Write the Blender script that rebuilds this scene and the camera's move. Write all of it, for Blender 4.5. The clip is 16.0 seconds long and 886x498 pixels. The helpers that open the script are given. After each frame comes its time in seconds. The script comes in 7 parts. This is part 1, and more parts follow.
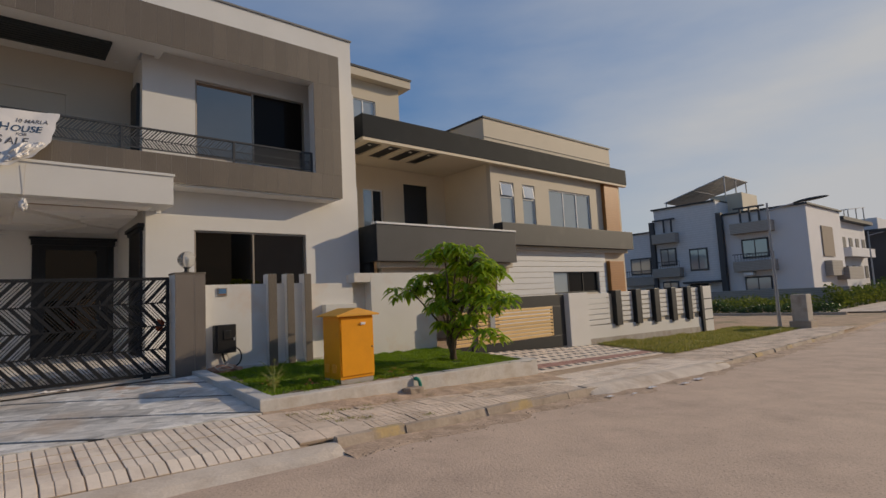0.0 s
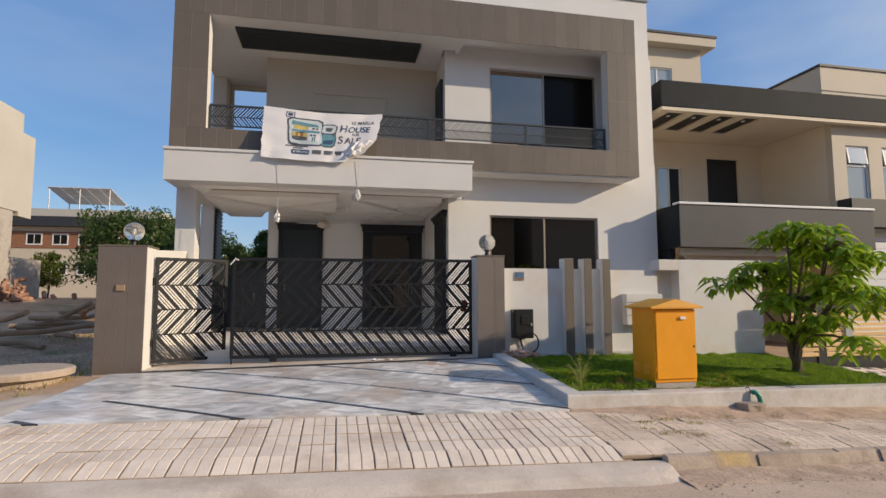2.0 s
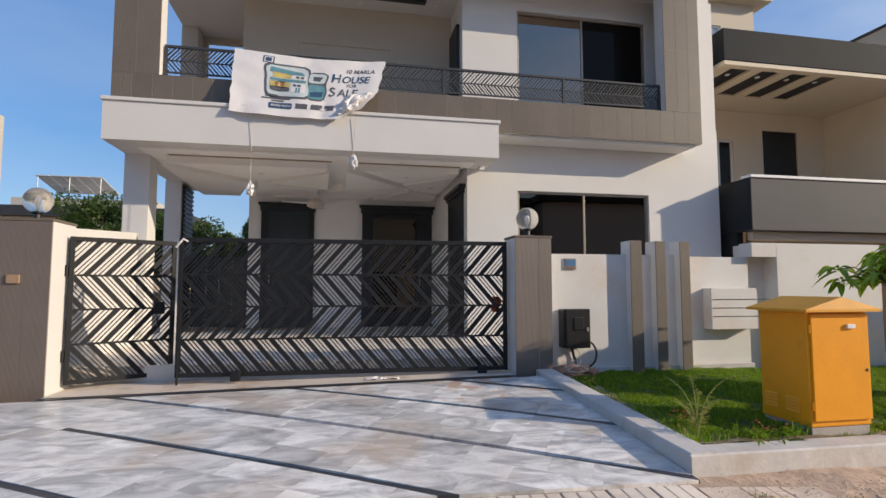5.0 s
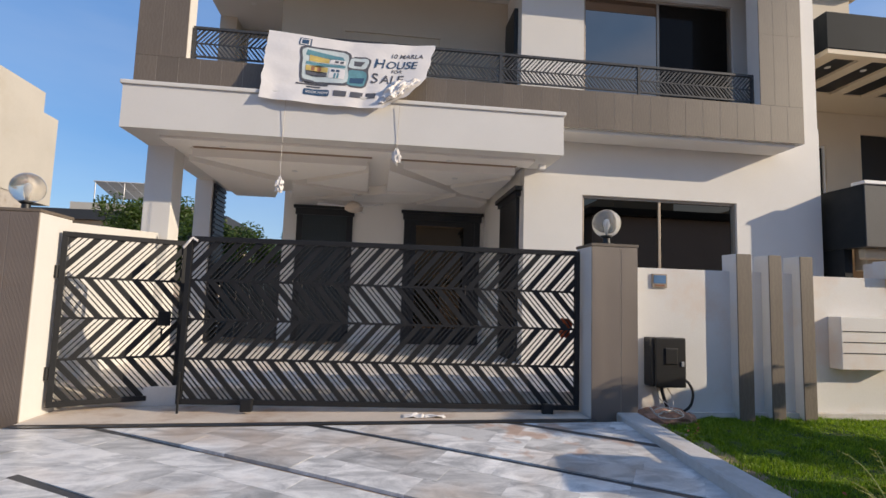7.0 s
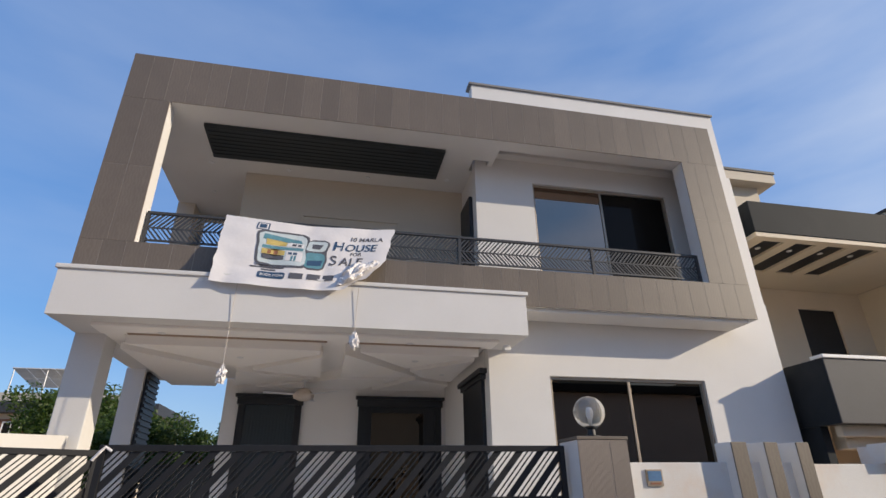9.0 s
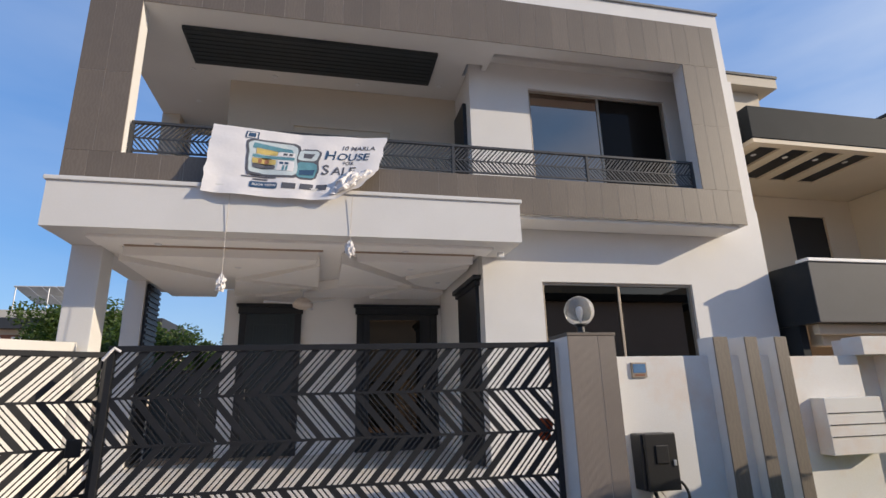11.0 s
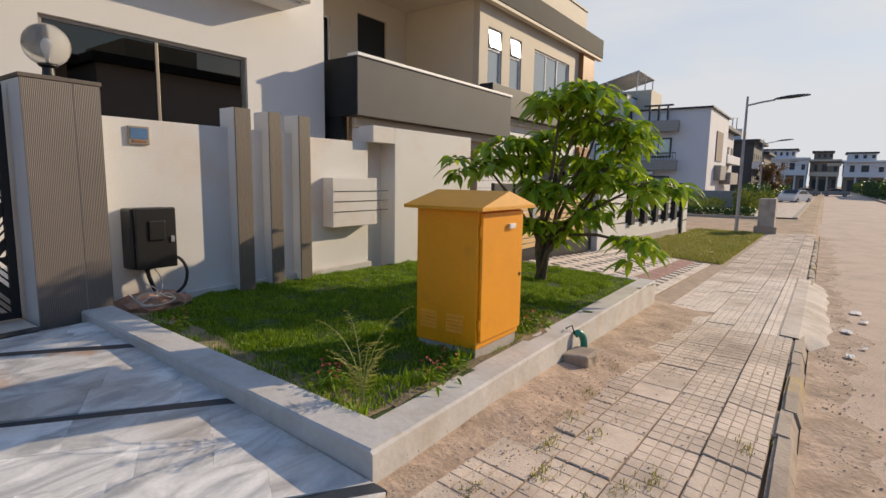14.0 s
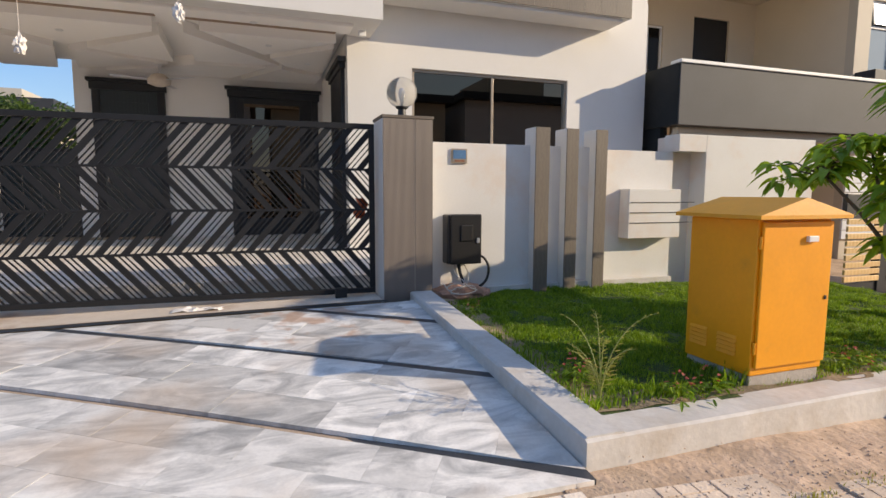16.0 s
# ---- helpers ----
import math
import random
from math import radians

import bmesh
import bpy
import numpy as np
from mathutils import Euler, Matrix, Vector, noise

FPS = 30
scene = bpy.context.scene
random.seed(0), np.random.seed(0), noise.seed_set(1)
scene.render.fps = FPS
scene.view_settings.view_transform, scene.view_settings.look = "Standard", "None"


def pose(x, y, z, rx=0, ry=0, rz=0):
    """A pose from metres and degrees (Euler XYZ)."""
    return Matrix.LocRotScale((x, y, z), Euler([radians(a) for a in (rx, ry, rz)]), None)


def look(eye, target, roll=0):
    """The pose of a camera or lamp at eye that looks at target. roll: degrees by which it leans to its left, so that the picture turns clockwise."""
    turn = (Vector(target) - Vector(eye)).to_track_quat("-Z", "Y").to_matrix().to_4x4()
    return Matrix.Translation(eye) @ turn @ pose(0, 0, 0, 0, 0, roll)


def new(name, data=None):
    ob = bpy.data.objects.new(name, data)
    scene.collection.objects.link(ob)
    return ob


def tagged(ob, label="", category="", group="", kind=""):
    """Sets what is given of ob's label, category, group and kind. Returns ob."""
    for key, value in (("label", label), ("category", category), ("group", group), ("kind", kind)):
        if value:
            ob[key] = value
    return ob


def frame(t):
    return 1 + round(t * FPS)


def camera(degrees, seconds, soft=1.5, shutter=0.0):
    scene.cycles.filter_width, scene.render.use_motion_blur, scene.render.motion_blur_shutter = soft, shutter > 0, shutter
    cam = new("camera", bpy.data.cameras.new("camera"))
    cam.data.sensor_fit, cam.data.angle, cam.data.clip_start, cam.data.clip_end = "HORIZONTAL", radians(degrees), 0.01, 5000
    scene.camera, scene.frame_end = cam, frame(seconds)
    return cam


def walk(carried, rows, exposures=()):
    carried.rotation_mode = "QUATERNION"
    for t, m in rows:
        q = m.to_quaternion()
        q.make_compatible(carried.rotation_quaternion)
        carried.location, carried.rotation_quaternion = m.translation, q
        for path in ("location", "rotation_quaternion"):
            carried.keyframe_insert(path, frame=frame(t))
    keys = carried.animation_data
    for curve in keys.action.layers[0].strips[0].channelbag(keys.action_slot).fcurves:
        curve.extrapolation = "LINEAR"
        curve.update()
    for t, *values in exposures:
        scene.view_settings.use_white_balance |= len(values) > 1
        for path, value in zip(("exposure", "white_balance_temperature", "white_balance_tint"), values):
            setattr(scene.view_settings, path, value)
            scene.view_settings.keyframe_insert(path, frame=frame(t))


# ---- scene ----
cam = camera(79.9, 16.0)
PATH = [
    (0, (-0.236, -0.377, 1.279), (1.06, 1.135, 1.467), -2.9),
    (0.5, (-0.291, -0.325, 1.315), (0.747, 1.377, 1.48), -2.1),
    (1, (-0.321, -0.102, 1.326), (0.512, 1.706, 1.519), -1.1),
    (1.5, (-0.334, 0.192, 1.308), (0.278, 2.086, 1.504), -0.6),
    (2, (-0.247, 0.577, 1.267), (0.147, 2.53, 1.441), -0.1),
    (2.5, (-0.172, 0.969, 1.267), (0.151, 2.937, 1.424), 0.2),
    (3, (-0.113, 1.367, 1.268), (0.312, 3.316, 1.41), -0.9),
    (3.5, (-0.052, 1.829, 1.32), (0.433, 3.762, 1.479), -1.9),
    (4, (-0.074, 2.239, 1.305), (0.383, 4.178, 1.483), -1.6),
    (6.5, (-0.036, 3.907, 1.283), (0.247, 5.885, 1.368), 1.9),
    (7, (-0.012, 4.177, 1.322), (0.223, 6.154, 1.517), 1.8),
    (7.5, (0.021, 4.382, 1.379), (0.231, 6.329, 1.784), 1.6),
    (8, (-0.031, 4.494, 1.449), (0.232, 6.382, 2.056), 1.2),
    (8.5, (-0.086, 4.559, 1.499), (0.25, 6.37, 2.279), 0.4),
    (8.7, (-0.099, 4.572, 1.511), (0.26, 6.353, 2.346), 0.0),
    (10.8, (-0.066, 4.604, 1.427), (0.321, 6.453, 2.083), -2.2),
    (11, (-0.093, 4.611, 1.411), (0.322, 6.494, 1.944), -1.5),
    (11.5, (-0.067, 4.593, 1.35), (0.569, 6.481, 1.523), -0.9),
    (12, (0.023, 4.554, 1.327), (1.08, 6.249, 1.242), -1.0),
    (12.5, (0.224, 4.561, 1.324), (1.58, 6.019, 1.138), -0.3),
    (13, (0.382, 4.58, 1.309), (1.879, 5.888, 1.093), 0.1),
    (13.5, (0.609, 4.711, 1.283), (2.205, 5.891, 1.04), 0.6),
    (14, (0.804, 4.869, 1.289), (2.417, 6.022, 1.027), 0.9),
    (14.5, (1.009, 4.896, 1.289), (2.484, 6.226, 1.054), 0.1),
    (15, (1.212, 4.835, 1.252), (2.518, 6.334, 1.03), -0.3),
    (15.5, (1.183, 4.713, 1.252), (2.3, 6.362, 1.069), -0.3),
    (16, (1.005, 4.395, 1.236), (1.654, 6.275, 1.024), 0.2),
]
EXPO, SKY, SUNE = -0.05, 0.14, 4.2
walk(cam, [(t, look(eye, target, roll)) for t, eye, target, roll in PATH], [(t, EXPO + e, k, 10) for t, e, k in ((0, -0.50, 7500), (0.5, -0.12, 7700), (1, 0.0, 7600), (2, 0.08, 7200), (4, 0.12, 6800), (7, 0.22, 6850), (8.5, 0.18, 6600), (11, 0.25, 6600), (11.6, 0.34, 6750), (12.2, 0.14, 7200), (13, 0.06, 7350), (14.5, 0.18, 7500), (15.0, 0.34, 7450), (15.5, 0.40, 7350), (16, 0.45, 7250))])

# ---- world and sun ----
SUN = Vector((0.844, -0.38, 0.36)).normalized()
world = bpy.data.worlds.new("world")
scene.world = world
world.use_nodes = True
wn = world.node_tree.nodes
sky = wn.new("ShaderNodeTexSky")
sky.sky_type = "NISHITA"
sky.sun_disc = False
sky.sun_elevation = math.asin(SUN.z)
sky.sun_rotation = math.atan2(SUN.x, SUN.y)
sky.air_density, sky.dust_density, sky.ozone_density = 1.1, 0.5, 3.0
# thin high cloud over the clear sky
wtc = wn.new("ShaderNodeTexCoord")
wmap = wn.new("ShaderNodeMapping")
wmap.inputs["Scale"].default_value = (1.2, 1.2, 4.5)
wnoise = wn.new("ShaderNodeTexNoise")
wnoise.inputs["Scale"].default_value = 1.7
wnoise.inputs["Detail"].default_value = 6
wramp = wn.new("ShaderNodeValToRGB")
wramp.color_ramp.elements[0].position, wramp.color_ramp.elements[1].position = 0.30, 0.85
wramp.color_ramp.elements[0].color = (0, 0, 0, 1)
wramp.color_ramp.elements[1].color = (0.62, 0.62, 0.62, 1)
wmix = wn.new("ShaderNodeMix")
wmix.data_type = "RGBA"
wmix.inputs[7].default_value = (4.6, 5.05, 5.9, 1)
wl = world.node_tree.links
wl.new(wtc.outputs["Generated"], wmap.inputs[0])
wl.new(wmap.outputs[0], wnoise.inputs["Vector"])
wl.new(wnoise.outputs["Fac"], wramp.inputs[0])
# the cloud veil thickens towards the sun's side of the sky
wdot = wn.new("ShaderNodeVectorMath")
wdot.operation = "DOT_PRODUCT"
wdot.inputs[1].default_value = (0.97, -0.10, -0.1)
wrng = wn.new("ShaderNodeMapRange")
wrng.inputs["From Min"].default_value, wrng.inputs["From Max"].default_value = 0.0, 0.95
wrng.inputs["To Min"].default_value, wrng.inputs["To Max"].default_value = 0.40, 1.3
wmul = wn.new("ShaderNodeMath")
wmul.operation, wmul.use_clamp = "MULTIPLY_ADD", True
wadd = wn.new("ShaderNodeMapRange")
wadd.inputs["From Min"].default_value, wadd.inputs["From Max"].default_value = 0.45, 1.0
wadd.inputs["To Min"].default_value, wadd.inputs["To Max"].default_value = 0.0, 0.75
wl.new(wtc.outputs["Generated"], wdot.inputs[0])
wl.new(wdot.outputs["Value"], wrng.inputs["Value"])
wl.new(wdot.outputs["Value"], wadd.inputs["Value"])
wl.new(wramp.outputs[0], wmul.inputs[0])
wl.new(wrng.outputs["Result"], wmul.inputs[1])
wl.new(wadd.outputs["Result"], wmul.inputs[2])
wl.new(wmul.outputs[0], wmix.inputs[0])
whue = wn.new("ShaderNodeHueSaturation")
whue.inputs["Saturation"].default_value, whue.inputs["Value"].default_value = 1.25, 1.25
wl.new(sky.outputs[0], whue.inputs["Color"])
# summer haze evens the blue out
whaze = wn.new("ShaderNodeMix")
whaze.data_type = "RGBA"
whaze.inputs[0].default_value = 0.60
whaze.inputs[7].default_value = (0.9, 1.88, 4.4, 1)
wl.new(whue.outputs[0], whaze.inputs[6])
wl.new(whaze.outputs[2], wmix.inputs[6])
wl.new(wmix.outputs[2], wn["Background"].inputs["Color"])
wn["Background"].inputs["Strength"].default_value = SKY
sun = new("sun", bpy.data.lights.new("sun", "SUN"))
sun.data.energy, sun.data.angle, sun.data.color = SUNE, radians(0.6), (1.0, 0.86, 0.68)
sun.matrix_world = look((0, 0, 30), Vector((0, 0, 30)) - SUN)


# ---- materials ----
def material(name, color, rough=0.7, metal=0.0, var=0.08, scale=3.0, bump=0.1, bscale=60.0, stain=None, stain_at=(0.6, 0.75), sscale=0.8, spec=0.5, per=0.0, coat=0.0, specks=None):
    """A surface with a fine grain, a broad drift of tone, and if asked for stains of another colour."""
    m = bpy.data.materials.new(name)
    m.use_nodes = True
    n, l = m.node_tree.nodes, m.node_tree.links
    b = n["Principled BSDF"]
    b.inputs["Roughness"].default_value, b.inputs["Metallic"].default_value = rough, metal
    b.inputs["Specular IOR Level"].default_value = spec
    b.inputs["Coat Weight"].default_value = coat
    tc = n.new("ShaderNodeTexCoord")
    geo = n.new("ShaderNodeNewGeometry")
    broad = n.new("ShaderNodeTexNoise")
    broad.inputs["Scale"].default_value, broad.inputs["Detail"].default_value = scale, 5
    l.new(geo.outputs["Position"], broad.inputs["Vector"])
    fine = n.new("ShaderNodeTexNoise")
    fine.inputs["Scale"].default_value, fine.inputs["Detail"].default_value = bscale, 3
    l.new(geo.outputs["Position"], fine.inputs["Vector"])
    mixn = n.new("ShaderNodeMath")
    mixn.operation = "ADD"
    l.new(broad.outputs["Fac"], mixn.inputs[0])
    half = n.new("ShaderNodeMath")
    half.operation = "MULTIPLY"
    half.inputs[1].default_value = 0.6
    l.new(fine.outputs["Fac"], half.inputs[0])
    l.new(half.outputs[0], mixn.inputs[1])
    rng = n.new("ShaderNodeMapRange")
    rng.inputs["From Min"].default_value, rng.inputs["From Max"].default_value = 0.45, 1.15
    rng.inputs["To Min"].default_value, rng.inputs["To Max"].default_value = 1 - var, 1 + var
    l.new(mixn.outputs[0], rng.inputs["Value"])
    value = rng.outputs["Result"]
    if per:
        info = n.new("ShaderNodeObjectInfo")
        pr = n.new("ShaderNodeMapRange")
        pr.inputs["To Min"].default_value, pr.inputs["To Max"].default_value = 1 - per, 1 + per
        l.new(info.outputs["Random"], pr.inputs["Value"])
        pm = n.new("ShaderNodeMath")
        pm.operation = "MULTIPLY"
        l.new(value, pm.inputs[0])
        l.new(pr.outputs["Result"], pm.inputs[1])
        value = pm.outputs[0]
    hue = n.new("ShaderNodeHueSaturation")
    hue.inputs["Color"].default_value = (*color, 1)
    l.new(value, hue.inputs["Value"])
    out = hue.outputs["Color"]
    if stain:
        sn = n.new("ShaderNodeTexNoise")
        sn.inputs["Scale"].default_value, sn.inputs["Detail"].default_value, sn.inputs["Roughness"].default_value = sscale, 7, 0.62
        l.new(geo.outputs["Position"], sn.inputs["Vector"])
        sr = n.new("ShaderNodeMapRange")
        sr.inputs["From Min"].default_value, sr.inputs["From Max"].default_value = stain_at
        l.new(sn.outputs["Fac"], sr.inputs["Value"])
        mx = n.new("ShaderNodeMix")
        mx.data_type = "RGBA"
        l.new(sr.outputs["Result"], mx.inputs[0])
        l.new(out, mx.inputs[6])
        mx.inputs[7].default_value = (*stain, 1)
        out = mx.outputs[2]
    if specks:
        vo = n.new("ShaderNodeTexNoise")
        vo.inputs["Scale"].default_value, vo.inputs["Detail"].default_value = 48, 2
        l.new(geo.outputs["Position"], vo.inputs["Vector"])
        vr = n.new("ShaderNodeMapRange")
        vr.inputs["From Min"].default_value, vr.inputs["From Max"].default_value = 0.58, 0.70
        vr.inputs["To Max"].default_value = 0.5
        l.new(vo.outputs["Fac"], vr.inputs["Value"])
        vm = n.new("ShaderNodeMix")
        vm.data_type = "RGBA"
        l.new(vr.outputs["Result"], vm.inputs[0])
        l.new(out, vm.inputs[6])
        vm.inputs[7].default_value = (*specks, 1)
        out = vm.outputs[2]
    l.new(out, b.inputs["Base Color"])
    if bump:
        bp = n.new("ShaderNodeBump")
        bp.inputs["Strength"].default_value, bp.inputs["Distance"].default_value = bump, 0.01
        l.new(fine.outputs["Fac"], bp.inputs["Height"])
        l.new(bp.outputs[0], b.inputs["Normal"])
    return m


def wave_material(name, color, dark, axis, scale, rough=0.6, distort=1.0, per=0.1, depth=0.3, relief=0.4):
    """Planks, ribs or veins: bands along one axis over a drift of tone."""
    m = material(name, color, rough, var=0.1, per=per, bump=0)
    n, l = m.node_tree.nodes, m.node_tree.links
    b = n["Principled BSDF"]
    geo = next(x for x in n if x.type == "NEW_GEOMETRY")
    w = n.new("ShaderNodeTexWave")
    w.bands_direction = axis
    w.inputs["Scale"].default_value, w.inputs["Distortion"].default_value = scale, distort
    w.inputs["Detail"].default_value, w.inputs["Detail Scale"].default_value = 3, 1.5
    l.new(geo.outputs["Position"], w.inputs["Vector"])
    mx = n.new("ShaderNodeMix")
    mx.data_type = "RGBA"
    src = b.inputs["Base Color"].links[0].from_socket
    fac = n.new("ShaderNodeMath")
    fac.operation = "MULTIPLY"
    fac.inputs[1].default_value = depth
    l.new(w.outputs["Fac"], fac.inputs[0])
    l.new(fac.outputs[0], mx.inputs[0])
    l.new(src, mx.inputs[6])
    mx.inputs[7].default_value = (*dark, 1)
    l.new(mx.outputs[2], b.inputs["Base Color"])
    bp = n.new("ShaderNodeBump")
    bp.inputs["Strength"].default_value, bp.inputs["Distance"].default_value = relief, 0.004
    l.new(w.outputs["Fac"], bp.inputs["Height"])
    l.new(bp.outputs[0], b.inputs["Normal"])
    return m


def marble_material():
    m = material("marble", (0.82, 0.795, 0.76), 0.36, var=0.14, scale=3.5, bump=0.03, per=0.22, spec=0.5)
    n, l = m.node_tree.nodes, m.node_tree.links
    b = n["Principled BSDF"]
    geo = next(x for x in n if x.type == "NEW_GEOMETRY")
    info = next(x for x in n if x.type == "OBJECT_INFO")
    off = n.new("ShaderNodeVectorMath")
    off.operation = "MULTIPLY_ADD"
    off.inputs[1].default_value = (1, 1, 1)
    comb = n.new("ShaderNodeCombineXYZ")
    big = n.new("ShaderNodeMath")
    big.operation = "MULTIPLY"
    big.inputs[1].default_value = 40
    l.new(info.outputs["Random"], big.inputs[0])
    l.new(big.outputs[0], comb.inputs[0])
    l.new(big.outputs[0], comb.inputs[2])
    l.new(geo.outputs["Position"], off.inputs[0])
    l.new(comb.outputs[0], off.inputs[2])
    turn = n.new("ShaderNodeMapping")
    turn.inputs["Rotation"].default_value = (0, 0, radians(-30))
    turn.inputs["Scale"].default_value = (1.0, 2.3, 1.0)
    l.new(off.outputs[0], turn.inputs[0])
    v = n.new("ShaderNodeTexNoise")
    v.inputs["Scale"].default_value, v.inputs["Detail"].default_value, v.inputs["Roughness"].default_value = 2.2, 8, 0.6
    v.inputs["Distortion"].default_value = 1.2
    l.new(turn.outputs[0], v.inputs["Vector"])
    ramp = n.new("ShaderNodeValToRGB")
    e = ramp.color_ramp.elements
    e[0].position, e[0].color = 0.34, (0.23, 0.245, 0.265, 1)
    e[1].position, e[1].color = 0.60, (1, 1, 1, 1)
    l.new(v.outputs["Fac"], ramp.inputs[0])
    mx = n.new("ShaderNodeMix")
    mx.data_type, mx.blend_type = "RGBA", "MULTIPLY"
    mx.inputs[0].default_value = 0.70
    src = b.inputs["Base Color"].links[0].from_socket
    l.new(src, mx.inputs[6])
    l.new(ramp.outputs[0], mx.inputs[7])
    dn = n.new("ShaderNodeTexNoise")
    dn.inputs["Scale"].default_value, dn.inputs["Detail"].default_value = 1.1, 6
    l.new(geo.outputs["Position"], dn.inputs["Vector"])
    dr = n.new("ShaderNodeMapRange")
    dr.inputs["From Min"].default_value, dr.inputs["From Max"].default_value = 0.50, 0.80
    l.new(dn.outputs["Fac"], dr.inputs["Value"])
    dm = n.new("ShaderNodeMix")
    dm.data_type = "RGBA"
    dm.inputs[7].default_value = (0.56, 0.41, 0.29, 1)
    l.new(dr.outputs["Result"], dm.inputs[0])
    l.new(mx.outputs[2], dm.inputs[6])
    rd = n.new("ShaderNodeVectorMath")
    rd.operation = "DISTANCE"
    rd.inputs[1].default_value = (1.45, 8.72, 0.22)
    l.new(geo.outputs["Position"], rd.inputs[0])
    rn = n.new("ShaderNodeTexNoise")
    rn.inputs["Scale"].default_value, rn.inputs["Detail"].default_value = 4.5, 5
    l.new(geo.outputs["Position"], rn.inputs["Vector"])
    rs = n.new("ShaderNodeMath")
    rs.operation = "MULTIPLY_ADD"
    rs.inputs[1].default_value = -0.30
    l.new(rd.outputs["Value"], rs.inputs[0])
    l.new(rn.outputs["Fac"], rs.inputs[2])
    rr_ = n.new("ShaderNodeMapRange")
    rr_.inputs["From Min"].default_value, rr_.inputs["From Max"].default_value = 0.40, 0.52
    rr_.inputs["To Max"].default_value = 0.6
    l.new(rs.outputs[0], rr_.inputs["Value"])
    rm = n.new("ShaderNodeMix")
    rm.data_type = "RGBA"
    rm.inputs[7].default_value = (0.50, 0.25, 0.12, 1)
    l.new(rr_.outputs["Result"], rm.inputs[0])
    l.new(dm.outputs[2], rm.inputs[6])
    l.new(rm.outputs[2], b.inputs["Base Color"])
    return m


def glass_material(name, color, rough=0.02, trans=0.6, ior=1.5):
    m = material(name, color, rough, var=0.03, bump=0)
    b = m.node_tree.nodes["Principled BSDF"]
    b.inputs["Transmission Weight"].default_value, b.inputs["IOR"].default_value = trans, ior
    return m


WHITE = material("white_paint", (0.655, 0.64, 0.615), 0.65, var=0.05, scale=1.3, bump=0.12, bscale=90, stain=(0.60, 0.57, 0.53), stain_at=(0.62, 0.95), sscale=0.9)
# lighter copy of WHITE for the porch, its bounced light put into the colour
PORCHW = material("brightened_white_paint", (0.86, 0.83, 0.79), 0.6, var=0.03, scale=1.1, bump=0.08, bscale=80)
WALLW = material("weathered_white_paint", (0.64, 0.625, 0.60), 0.7, var=0.06, scale=1.5, bump=0.15, bscale=80, stain=(0.62, 0.47, 0.36), stain_at=(0.50, 0.74), sscale=0.9)
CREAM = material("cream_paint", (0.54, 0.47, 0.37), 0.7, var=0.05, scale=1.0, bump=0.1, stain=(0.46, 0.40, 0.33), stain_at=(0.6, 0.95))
BEIGE = material("pale_plaster", (0.47, 0.44, 0.39), 0.8, var=0.08, scale=0.7, bump=0.2, bscale=25, stain=(0.42, 0.37, 0.30), stain_at=(0.55, 0.9))
BROWN = wave_material("brown_porcelain", (0.152, 0.124, 0.097), (0.097, 0.078, 0.061), "X", 7.0, 0.5, 9.0, per=0.10, depth=0.34, relief=0.03)
RIBBED = wave_material("ribbed_brown_porcelain", (0.20, 0.165, 0.14), (0.07, 0.055, 0.05), "X", 29.0, 0.5, 0.0, per=0.03, depth=0.6)
GREY = material("dark_grey_paint", (0.027, 0.030, 0.035), 0.6, var=0.12, scale=1.2, bump=0.15, stain=(0.065, 0.062, 0.06), stain_at=(0.55, 0.9))
GROUT = material("pale_grout", (0.33, 0.29, 0.25), 0.9, var=0.15, scale=4)
BALG = material("grey_render", (0.066, 0.066, 0.068), 0.7, var=0.14, scale=1.2, bump=0.2, stain=(0.065, 0.062, 0.06), stain_at=(0.55, 0.9))
# darker than GREY: the roof band's and balcony side's shade is in this colour
SLATE = material("shade_darkened_slate", (0.012, 0.016, 0.020), 0.75, var=0.2, scale=1.2, bump=0.1, stain=(0.030, 0.033, 0.036), stain_at=(0.55, 0.9), spec=0.25)
# CREAM made lighter for the terrace: brightness in its shade put into the colour
TERR = material("brightened_cream_paint", (0.67, 0.575, 0.44), 0.7, var=0.05, scale=1.0, bump=0.1)
CAPG = material("grey_coping", (0.20, 0.195, 0.19), 0.7, var=0.12)
CHAR = material("charcoal_frame", (0.012, 0.013, 0.015), 0.45, var=0.15)
BLACK = material("black_gate_paint", (0.013, 0.0135, 0.015), 0.48, var=0.2, scale=6, spec=0.35, stain=(0.04, 0.036, 0.032), stain_at=(0.64, 0.95), sscale=4)
RAILG = material("grey_railing_paint", (0.048, 0.049, 0.052), 0.45, var=0.15, scale=6, spec=0.4)
DARKP = material("dark_ceiling_panel", (0.022, 0.026, 0.028), 0.5, var=0.15)
DOORM = wave_material("dark_stained_door", (0.026, 0.036, 0.039), (0.015, 0.020, 0.022), "X", 5, 0.35, 2.5)
GLASS = glass_material("tinted_glass", (0.014, 0.012, 0.010), 0.06, 0.0)
GLASS.node_tree.nodes["Principled BSDF"].inputs["Specular IOR Level"].default_value = 0.1
MIRRORG = glass_material("dark_reflecting_glass", (0.110, 0.083, 0.060), 0.015, 0.0)
MIRRORG.node_tree.nodes["Principled BSDF"].inputs["Metallic"].default_value = 1.0
FROST = material("pale_tilted_pane", (0.42, 0.44, 0.46), 0.1, 0.9, var=0.04, bump=0)
GLASSR = glass_material("reflective_glass", (0.33, 0.255, 0.205), 0.04, 0.0)
